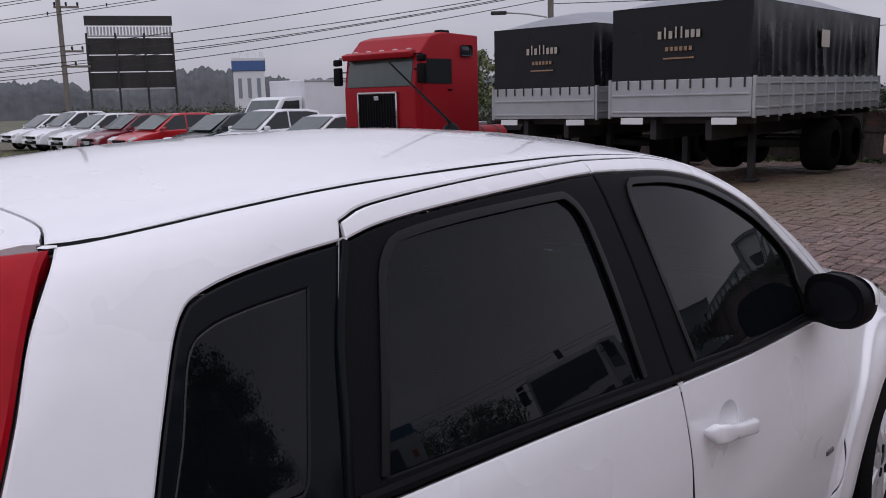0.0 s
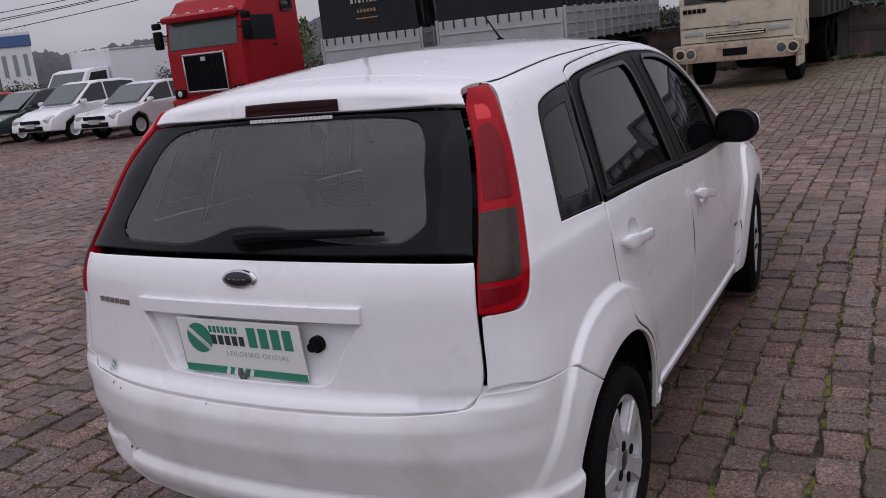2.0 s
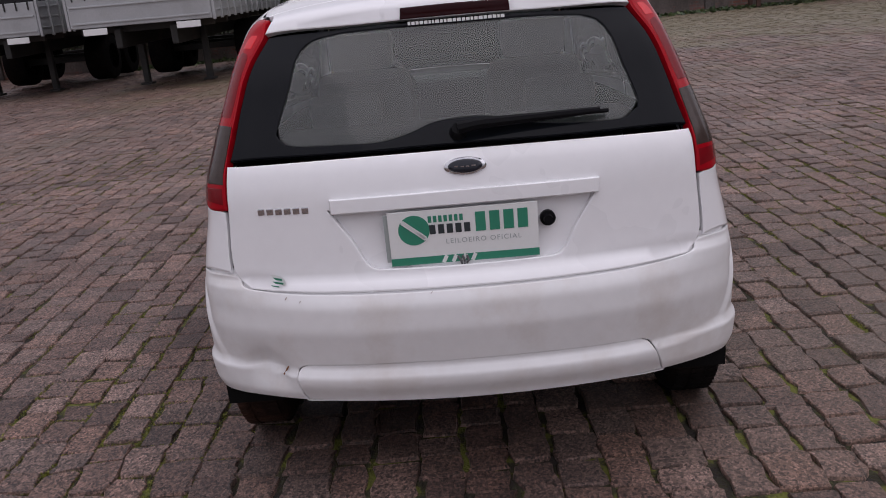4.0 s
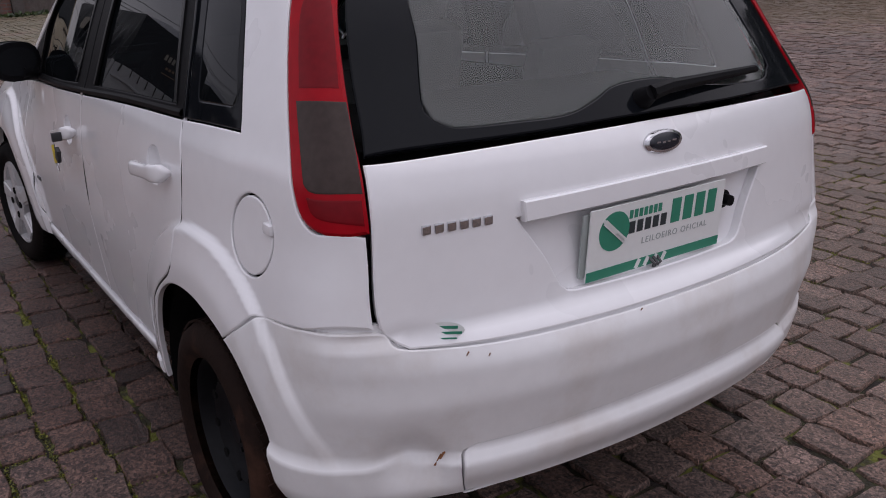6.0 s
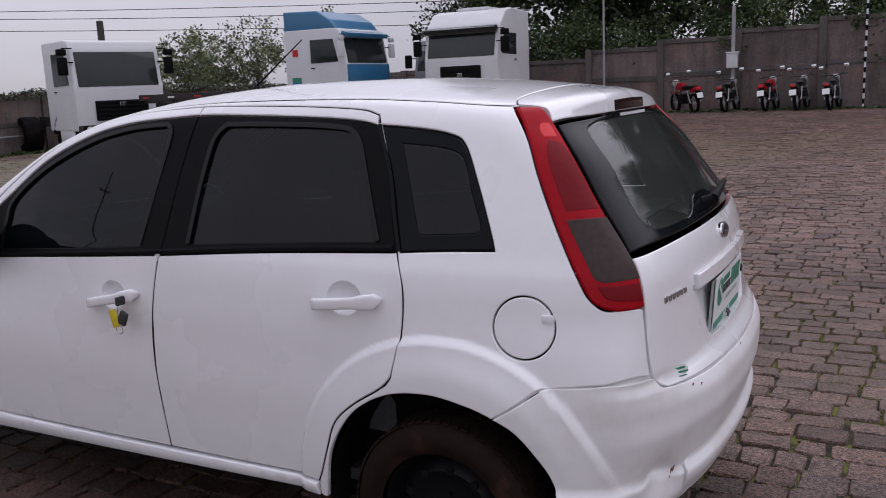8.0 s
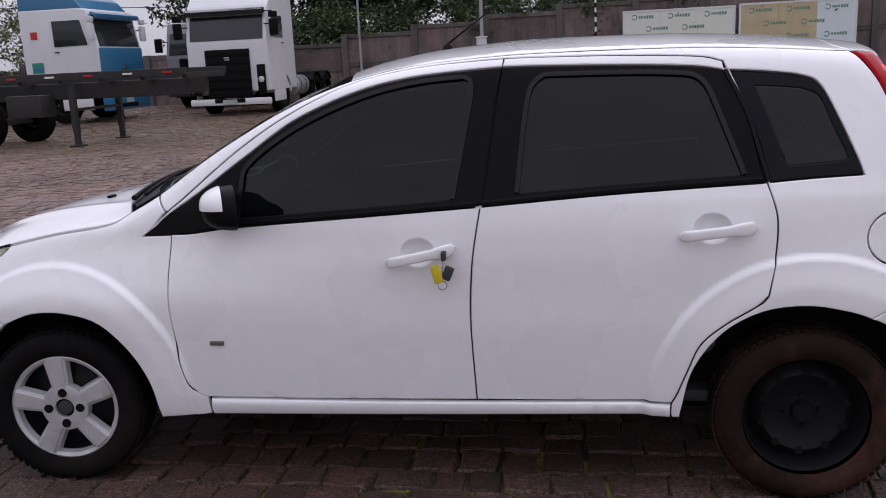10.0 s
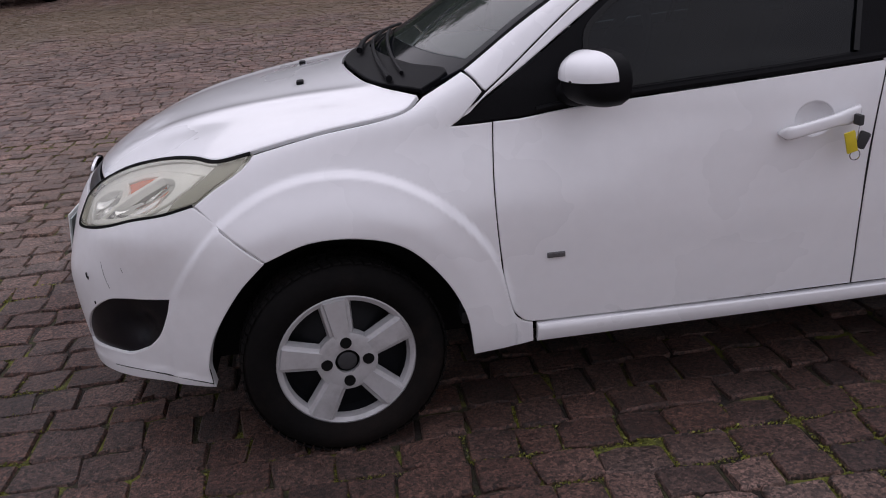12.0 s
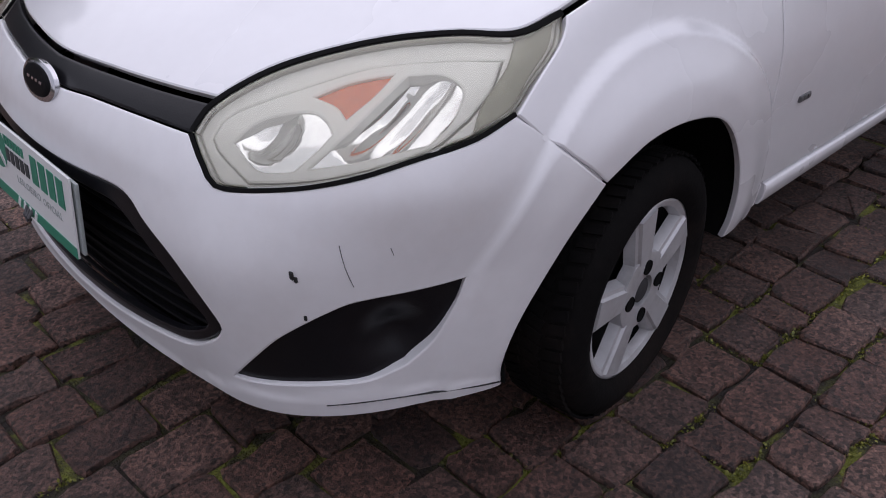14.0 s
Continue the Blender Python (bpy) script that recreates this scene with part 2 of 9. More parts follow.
def add_tube(bm, a, b, r0, r1=None, sides=10, caps=True):
    a, b = Vector(a), Vector(b)
    turn = (b - a).to_track_quat("Z", "Y").to_matrix()
    rings = [[bm.verts.new(p + turn @ Vector((r * math.cos(i * math.tau / sides), r * math.sin(i * math.tau / sides), 0))) for i in range(sides)]
             for p, r in ((a, r0), (b, r0 if r1 is None else r1))]
    for i in range(sides):
        bm.faces.new((rings[0][i], rings[0][(i + 1) % sides], rings[1][(i + 1) % sides], rings[1][i]))
    if caps:
        bm.faces.new(rings[0][::-1])
        bm.faces.new(rings[1])


def add_path_tube(bm, pts, r, sides=8):
    """A tube along points, with a radius or one for each point."""
    pts = [Vector(p) for p in pts]
    rings = []
    for k, p in enumerate(pts):
        d = pts[min(k + 1, len(pts) - 1)] - pts[max(k - 1, 0)]
        turn = d.to_track_quat("Z", "Y").to_matrix()
        rr = r[k] if isinstance(r, (list, tuple)) else r
        rings.append([bm.verts.new(p + turn @ Vector((rr * math.cos(i * math.tau / sides), rr * math.sin(i * math.tau / sides), 0))) for i in range(sides)])
    for a, b in zip(rings, rings[1:]):
        for i in range(sides):
            bm.faces.new((a[i], a[(i + 1) % sides], b[(i + 1) % sides], b[i]))
    bm.faces.new(rings[0][::-1])
    bm.faces.new(rings[-1])


def add_lathe(bm, profile, axis="Y", steps=48, centre=(0, 0, 0), closed=False):
    """Turns a profile of (radius, along) round an axis."""
    rings = []
    for r, h in profile:
        ring = []
        for i in range(steps):
            a = i * math.tau / steps
            p = (r * math.cos(a), h, r * math.sin(a)) if axis == "Y" else ((h, r * math.cos(a), r * math.sin(a)) if axis == "X" else (r * math.cos(a), r * math.sin(a), h))
            ring.append(bm.verts.new(Vector(p) + Vector(centre)))
        rings.append(ring)
    pairs = list(zip(rings, rings[1:])) + ([(rings[-1], rings[0])] if closed else [])
    for a, b in pairs:
        for i in range(steps):
            bm.faces.new((a[i], a[(i + 1) % steps], b[(i + 1) % steps], b[i]))
    return rings


def extrude_poly(bm, pts, depth, m=None):
    """A flat outline (x, z) given thickness along y from 0 to depth."""
    m = m or Matrix()
    a = [bm.verts.new(m @ Vector((x, 0, z))) for x, z in pts]
    b = [bm.verts.new(m @ Vector((x, depth, z))) for x, z in pts]
    bm.faces.new(a)
    bm.faces.new(b[::-1])
    for i in range(len(pts)):
        j = (i + 1) % len(pts)
        bm.faces.new((a[j], a[i], b[i], b[j]))
    bmesh.ops.recalc_face_normals(bm, faces=bm.faces)


def ramp01(a, b, t):
    t = np.clip((t - a) / (b - a), 0, 1)
    return t * t * (3 - 2 * t)


def lie(x, y):
    """Height of the yard: level round the car, falling a little towards the lorries and rising to the far wall."""
    x, y = np.asarray(x, float), np.asarray(y, float)
    return -0.24 * ramp01(6, 20, 0.75 * x + 0.65 * y - 2) + 0.24 * ramp01(-13, -26, y)

# ---- the hatchback's body: one smooth form, from which each panel takes its surface ----
def tab(t, pts):
    xs, ys = np.array([p[0] for p in pts], float), np.array([p[1] for p in pts], float)
    d = np.diff(ys) / np.diff(xs)
    m = np.empty(len(xs))
    m[0], m[-1] = d[0], d[-1]
    s = d[:-1] + d[1:]
    m[1:-1] = np.where(d[:-1] * d[1:] > 0, 2 * d[:-1] * d[1:] / np.where(np.abs(s) < 1e-9, 1e-9, s), 0)
    t = np.clip(t, xs[0], xs[-1])
    i = np.clip(np.searchsorted(xs, t) - 1, 0, len(xs) - 2)
    h = xs[i + 1] - xs[i]
    s = (t - xs[i]) / h
    return ys[i] * (2 * s**3 - 3 * s**2 + 1) + h * m[i] * (s**3 - 2 * s**2 + s) + ys[i + 1] * (3 * s**2 - 2 * s**3) + h * m[i + 1] * (s**3 - s**2)


def sstep(a, b, x):
    s = np.clip((x - a) / (b - a), 0, 1)
    return s * s * (3 - 2 * s)


def smax(a, b, k):
    h = np.maximum(k - np.abs(a - b), 0) / k
    return np.maximum(a, b) + h**3 * k / 6


WIDTH=[(.12,.71),(.20,.742),(.30,.76),(.45,.775),(.6,.785),(.75,.785),(.86,.778),(.95,.765),(1.0,.748),(1.1,.715),(1.25,.66),(1.40,.598),(1.55,.53)]
TAPER_HIGH=[(-.6,-.072),(-.3,-.037),(.1,-.005),(.6,0),(1.2,0),(1.6,-.02),(1.8,-.038),(2.14,-.055),(2.7,-.07),(3.1,-.10)]
TAPER_LOW=[(-.6,-.03),(-.3,-.010),(.2,0),(2.2,0),(2.6,0),(3.1,-.015)]
FLARES=[(-.008,.482,.496,1.030,.986),(2.480,.468,.489,1.030,.986)]
def body_width(x,z):
    b=sstep(.62,.88,z)
    w=tab(z,WIDTH)+b*tab(x,TAPER_HIGH)+(1-b)*tab(x,TAPER_LOW)
    for xc,a,h,outer,inner in FLARES:
        r=np.sqrt(((x-xc)/a)**2+((z-.285)/h)**2)
        w=w+(.018*sstep(outer,inner,r)+.012*sstep(1.0,.80,r))*sstep(.05,.3,z)
    return w
CROWN_LINE=[(-.6,1.34),(-.36,1.388),(-.15,1.418),(.1,1.445),(.4,1.462),(.8,1.465),(1.1,1.450),(1.35,1.418),(1.6,1.345),(1.95,1.182),(2.3,.992),(2.42,.949),(2.6,.925),(2.85,.879),(3.05,.812),(3.2,.732),(3.35,.61)]
CROWN=[(-.6,.14),(.6,.16),(1.3,.15),(1.9,.08),(2.4,.07),(3.3,.07)]
SWEEP=[(-.6,0),(.9,0),(1.4,.06),(1.9,.2),(2.3,.32),(3.3,.36)]
def body_top(x,y):
    xx=x+tab(x,SWEEP)*y*y
    return tab(xx,CROWN_LINE)-tab(x,CROWN)*y*y
TAIL_LINE=[(.12,-.54),(.22,-.590),(.33,-.615),(.42,-.634),(.5,-.655),(.56,-.668),(.61,-.668),(.665,-.645),(.70,-.612),(.8,-.600),(.92,-.588),(.98,-.572),(1.03,-.540),(1.1,-.487),(1.15,-.449),(1.21,-.405),(1.26,-.360),(1.30,-.318),(1.33,-.292),(1.35,-.287),(1.37,-.290),(1.5,-.290)]
def body_rear(y,z): return tab(z,TAIL_LINE)+(.19-.015*sstep(.66,.72,z)-.025*sstep(1.05,1.3,z))*y*y+.10*sstep(.72,.60,z)*sstep(.30,.75,y)*y*y
NOSE_LINE=[(.12,3.20),(.2,3.25),(.30,3.268),(.45,3.282),(.52,3.284),(.62,3.269),(.70,3.234),(.78,3.165),(.9,3.03)]
def body_front(y,z):
    b=sstep(.48,.66,z)
    return tab(z,NOSE_LINE)-(.205+.125*b)*y*y-(2.5-1.6*b)*np.maximum(y-.48,0)**2
def form(x, y, z):
    y=np.abs(y)
    side=y-body_width(x,z)
    top=z-body_top(x,y)
    rear=body_rear(y,z)-x
    fr=x-body_front(y,z)
    g=smax(side,fr,.20)
    g=smax(g,rear,.16)
    g=smax(g,top,.08)
    return np.maximum(g,.13-z)


def form_normal(p):
    e = 0.004
    g = np.stack([form(p[:, 0] + e, p[:, 1], p[:, 2]) - form(p[:, 0] - e, p[:, 1], p[:, 2]),
                  form(p[:, 0], p[:, 1] + e, p[:, 2]) - form(p[:, 0], p[:, 1] - e, p[:, 2]),
                  form(p[:, 0], p[:, 1], p[:, 2] + e) - form(p[:, 0], p[:, 1], p[:, 2] - e)], 1)
    return g / np.maximum(np.linalg.norm(g, axis=1, keepdims=True), 1e-9)


def meet(start, way, reach, steps=70):
    """Where rays from start along way first meet the form."""
    start, way = np.atleast_2d(start), np.atleast_2d(way)
    s = np.linspace(0, reach, steps)
    p = start[:, None, :] + s[None, :, None] * way[:, None, :]
    v = form(p[..., 0], p[..., 1], p[..., 2])
    cross = (v[:, :-1] > 0) & (v[:, 1:] <= 0)
    k = np.where(cross.any(1), cross.argmax(1), np.abs(v).argmin(1).clip(0, steps - 2))
    a, b = s[k], s[k + 1]
    for _ in range(16):
        m = (a + b) / 2
        q = start + m[:, None] * way
        out = form(q[:, 0], q[:, 1], q[:, 2]) > 0
        a, b = np.where(out, m, a), np.where(out, b, m)
    return start + b[:, None] * way


def on_side(pts):
    a = np.array(pts, float)
    return meet(np.stack([a[:, 0], np.full(len(a), 1.2), a[:, 1]], 1), np.array([[0, -1.0, 0]]).repeat(len(a), 0), 1.15)


def on_rear(pts):
    a = np.array(pts, float)
    return meet(np.stack([np.full(len(a), -1.0), a[:, 0], a[:, 1]], 1), np.array([[1.0, 0, 0]]).repeat(len(a), 0), 1.2)


def on_front(pts):
    a = np.array(pts, float)
    return meet(np.stack([np.full(len(a), 3.6), a[:, 0], a[:, 1]], 1), np.array([[-1.0, 0, 0]]).repeat(len(a), 0), 1.2)


def on_top(pts):
    a = np.array(pts, float)
    return meet(np.stack([a[:, 0], a[:, 1], np.full(len(a), 1.8)], 1), np.array([[0, 0, -1.0]]).repeat(len(a), 0), 1.3)


class Flat:
    """Looks at the form along one direction."""
    def __init__(self, n):
        self.n = np.array(n, float) / np.linalg.norm(n)
        u = np.cross((0, 0, 1), self.n) if abs(self.n[2]) < 0.95 else np.array((0.0, 1.0, 0.0)) * -1
        self.u = u / np.linalg.norm(u)
        self.v = np.cross(self.n, self.u)

    def to2(self, p):
        p = np.atleast_2d(p)
        return np.stack([p @ self.u, p @ self.v], 1)

    def lift(self, q):
        base = q[:, :1] * self.u + q[:, 1:] * self.v
        deep = 3.7 if self.n[0] > 0.1 else 1.6
        return meet(base + self.n * deep, -self.n[None].repeat(len(q), 0), 2.6 if deep > 2 else 1.5, 150)


class Round:
    """Looks at the form from all sides of an upright axis."""
    def __init__(self, x0, size=0.9):
        self.x0, self.size = x0, size

    def to2(self, p):
        p = np.atleast_2d(p)
        ang = np.arctan2(p[:, 1], p[:, 0] - self.x0)
        ang = np.where((ang < 0) & (self.x0 < 1.0), ang + math.tau, ang)
        return np.stack([ang * self.size, p[:, 2]], 1)

    def lift(self, q):
        a = q[:, 0] / self.size
        way = np.stack([np.cos(a), np.sin(a), np.zeros(len(a))], 1)
        return meet(np.stack([np.full(len(a), self.x0), np.zeros(len(a)), q[:, 1]], 1) + way * 1.5, -way, 1.4, 110)


def smooth_line(p, step):
    """A smooth line through points, at even steps."""
    p = np.asarray(p, float)
    if len(p) > 2:
        e = np.vstack([2 * p[0] - p[1], p, 2 * p[-1] - p[-2]])
        s = np.linspace(0, 1, 12, endpoint=False)[:, None]
        fine = [0.5 * (2 * b + (c - a) * s + (2 * a - 5 * b + 4 * c - d) * s**2 + (3 * b - a - 3 * c + d) * s**3)
                for a, b, c, d in zip(e, e[1:], e[2:], e[3:])]
        p = np.vstack(fine + [p[-1:]])
    d = np.concatenate([[0], np.cumsum(np.linalg.norm(np.diff(p, axis=0), axis=1))])
    n = max(int(round(d[-1] / step)), 1)
    at = np.linspace(0, d[-1], n + 1)
    return np.stack([np.interp(at, d, p[:, k]) for k in range(p.shape[1])], 1)


def ring_of(proj, segments, step):
    pts = np.vstack([smooth_line(proj.to2(np.asarray(s, float)), step)[:-1] for s in segments])
    keep = np.linalg.norm(pts - np.roll(pts, 1, 0), axis=1) > 1e-4
    pts = pts[keep]
    area = np.sum(pts[:, 0] * np.roll(pts[:, 1], -1) - np.roll(pts[:, 0], -1) * pts[:, 1])
    return pts if area > 0 else pts[::-1]


def shrink(pts, d):
    a, b = pts - np.roll(pts, 1, 0), np.roll(pts, -1, 0) - pts
    a, b = a / np.linalg.norm(a, axis=1, keepdims=True), b / np.linalg.norm(b, axis=1, keepdims=True)
    n = np.stack([-(a + b)[:, 1], (a + b)[:, 0]], 1)
    n /= np.maximum(np.linalg.norm(n, axis=1, keepdims=True), 1e-6)
    c = np.clip(np.sum(n * np.stack([-a[:, 1], a[:, 0]], 1), 1), 0.5, 1)
    return pts + n * (d / c)[:, None]


def inside(q, ring):
    x, y = q[:, 0][:, None], q[:, 1][:, None]
    x0, y0, x1, y1 = ring[:, 0], ring[:, 1], np.roll(ring[:, 0], -1), np.roll(ring[:, 1], -1)
    with np.errstate(divide="ignore", invalid="ignore"):
        hit = ((y0 > y) != (y1 > y)) & (x < (x1 - x0) * (y - y0) / (y1 - y0) + x0)
    return hit.sum(1) % 2 == 1


def sheet(proj, segments, holes=(), step=0.03, gap=0.0022, off=0.0, depth=0.014, lip=0.002):
    """Vertices and faces of one panel of the form within an outline, its rim rounded and turned in."""
    from mathutils import geometry as geo
    outline = ring_of(proj, segments, step * 0.8)
    rims = [shrink(outline, gap)] + [shrink(ring_of(proj, h, step * 0.7), -gap)[::-1] for h in holes]
    inner = [shrink(r, 0.003) for r in rims]
    lo, hi = outline.min(0), outline.max(0)
    rows = np.arange(lo[1], hi[1], step * 0.866)
    grid = np.array([(x + (k % 2) * step / 2, y) for k, y in enumerate(rows) for x in np.arange(lo[0], hi[0], step)])
    keep = inside(grid, inner[0])
    for r in inner[1:]:
        keep &= ~inside(grid, r)
    grid = grid[keep]
    edge = np.vstack(inner)
    near = np.concatenate([np.min(np.linalg.norm(c[:, None] - edge[None], axis=2), axis=1) for c in np.array_split(grid, max(1, len(grid) // 400))]) if len(grid) else np.zeros(0)
    grid = grid[near > step * 0.5] if len(grid) else np.zeros((0, 2))
    pts = np.vstack([edge, grid])
    lines, k = [], 0
    for r in inner:
        lines += [(k + i, k + (i + 1) % len(r)) for i in range(len(r))]
        k += len(r)
    v2, _, tri, origin, _, _ = geo.delaunay_2d_cdt([Vector(p) for p in pts], lines, [], 0, 1e-6)
    v2 = np.array([tuple(v) for v in v2])
    back = {}
    for i, group in enumerate(origin):
        for o in group:
            back[o] = i
    tri = np.array([tuple(t) for t in tri])
    mid = v2[tri].mean(1)
    ok = inside(mid, inner[0])
    for r in inner[1:]:
        ok &= ~inside(mid, r)
    tri = tri[ok]
    p3 = proj.lift(v2)
    nrm = form_normal(p3)
    a3 = np.cross(p3[tri[:, 1]] - p3[tri[:, 0]], p3[tri[:, 2]] - p3[tri[:, 0]])
    turned_in = np.sum(np.sum(a3 * nrm[tri[:, 0]], 1)) < 0
    shift = off(p3) if callable(off) else np.full(len(p3), off)
    verts = [p3 + nrm * shift[:, None]]
    faces = [tuple(t) for t in tri]
    count, k = len(p3), 0
    for r_in, r_out in zip(inner, rims):
        q = proj.lift(r_out)
        nq = form_normal(q)
        sh = (off(q) if callable(off) else np.full(len(q), off))[:, None]
        n = len(q)
        verts += [q + nq * (sh - lip), q + nq * (sh - depth)]
        i0 = [back[k + i] for i in range(n)]
        for i in range(n):
            j = (i + 1) % n
            faces.append((i0[j], i0[i], count + i, count + j))
            faces.append((count + j, count + i, count + n + i, count + n + j))
        count += 2 * n
        k += n
    if turned_in:
        faces = [f[::-1] for f in faces]
    if callable(off):
        def face_at(q):
            p = proj.lift(q)
            return p + form_normal(p) * off(p)[:, None]
        e = 0.004
        du = face_at(v2 + np.array((e, 0))) - face_at(v2 - np.array((e, 0)))
        dv = face_at(v2 + np.array((0, e))) - face_at(v2 - np.array((0, e)))
        true = np.cross(du, dv)
        true /= np.maximum(np.linalg.norm(true, axis=1, keepdims=True), 1e-9)
        true *= np.sign(np.sum(true * nrm, 1))[:, None]
    else:
        true = nrm
    return np.vstack(verts), faces, true


def panel(name, data, mat, parent, label="", mirror=False):
    """Links a sheet as one mesh with a crisp rim; mirrored to the car's other side where asked."""
    verts, faces = data[0].copy(), data[1]
    true = data[2] if len(data) > 2 else None
    main = len(true) if true is not None else 0
    if mirror:
        if main:
            true = true * np.array((1, -1, 1))
        verts[:, 1] *= -1
        faces = [f[::-1] for f in faces]
    # the right front corner sits a little further in than the left
    verts[:, 1] += .038 * sstep(2.0, 2.85, verts[:, 0]) * sstep(.1, .6, -verts[:, 1])
    ob = mesh_object(name, verts, faces, mat, parent, label, True, 32)
    if main:
        # the panel's face shades by the form itself, its rim by its own corners
        me = ob.data
        loop_vert = np.empty(len(me.loops), np.int32)
        me.loops.foreach_get("vertex_index", loop_vert)
        sizes = np.array([q.loop_total for q in me.polygons])
        face = np.repeat(sizes == 3, sizes) & (loop_vert < main)
        n_ = np.zeros((len(loop_vert), 3))
        n_[face] = true[loop_vert[face]]
        me.normals_split_custom_set([tuple(v) for v in n_])
    return ob


def ribbon(line, width, lift, normals=None):
    """A thin raised strip along points that lie on the form."""
    line = smooth_line(np.asarray(line, float), 0.02)
    nrm = form_normal(line)
    t = np.gradient(line, axis=0)
    t /= np.linalg.norm(t, axis=1, keepdims=True)
    side = np.cross(nrm, t)
    n = len(line)
    rows = [line - side * width / 2 - nrm * 0.004, line - side * width / 2 + nrm * lift * 0.6, line + nrm * lift, line + side * width / 2 + nrm * lift * 0.6, line + side * width / 2 - nrm * 0.004]
    faces = [(r * n + i, r * n + i + 1, (r + 1) * n + i + 1, (r + 1) * n + i) for r in range(4) for i in range(n - 1)]
    return np.vstack(rows), [f[::-1] for f in faces]

# ---- the white hatchback ----
car = thing("hatchback_car", pose(0, 0, 0), "white five-door hatchback with tinted windows and a dented rear bumper", "car")
SIDE, RAIL = Flat((0, 1, 0)), Flat((0, 0.86, 0.5))
BELT = [(2.150, .867), (1.964, .875), (1.807, .894), (1.358, .927), (.984, .951), (.570, .981), (.123, 1.003), (-.149, 1.017)]
B_GAP = [(.913, 1.401), (.940, 1.247), (.977, .985), (.990, .933), (1.017, .770), (1.028, .580), (1.021, .309)]
C_HIGH = [(.243, 1.362), (.177, 1.199), (.126, .998), (.100, .898), (.105, .779), (.126, .674)]
C_ARCH = [(.126, .674), (.160, .640), (.248, .584), (.319, .519), (.356, .433), (.386, .354), (.404, .318)]
DOOR_FRONT = [(2.045, .870), (2.056, .695), (2.048, .533), (2.025, .382), (1.995, .318), (1.960, .303)]
FRAME_F = [(2.058, .946), (2.0, .990), (1.789, 1.155), (1.61, 1.263), (1.414, 1.345), (1.187, 1.386), (.913, 1.401)]
FRAME_R = [(.913, 1.401), (.592, 1.395), (.322, 1.380), (.243, 1.362)]
DLO_F = [(2.150, .867), (2.097, .906), (1.942, 1.009), (1.782, 1.119), (1.603, 1.236), (1.398, 1.317), (1.218, 1.355), (1.022, 1.370), (.917, 1.375)]
DLO_R = [(.917, 1.375), (.794, 1.373), (.500, 1.362), (.322, 1.350), (.240, 1.335)]
DLO_Q = [(.237, 1.336), (.120, 1.326), (.014, 1.309), (-.035, 1.281), (-.082, 1.188), (-.135, 1.060), (-.149, 1.017)]
ARCH_R = [(.378, .268), (.370, .310), (.348, .413), (.302, .500), (.232, .575), (.130, .626), (.009, .639), (-.100, .621), (-.166, .600)]
ARCH_RB = [(-.166, .600), (-.225, .570), (-.275, .520), (-.322, .452), (-.345, .350), (-.355, .312)]
ARCH_F = [(2.660, .578), (2.546, .617), (2.423, .617), (2.305, .581), (2.210, .484), (2.152, .366), (2.133, .229)]
ARCH_FB = [(2.838, .222), (2.846, .290), (2.815, .384), (2.738, .500), (2.660, .578)]


def cut(line, a, b):
    """The stretch of an (x, z) line between two x."""
    p = np.array(line, float)
    p = p[np.argsort(p[:, 0])]
    mid = [tuple(q) for q in p if min(a, b) + 1e-3 < q[0] < max(a, b) - 1e-3]
    ends = [(t, float(np.interp(t, p[:, 0], p[:, 1]))) for t in (a, b)]
    return [ends[0]] + (mid if a < b else mid[::-1]) + [ends[1]]


def sides(segs):
    return [on_side(s) for s in segs]


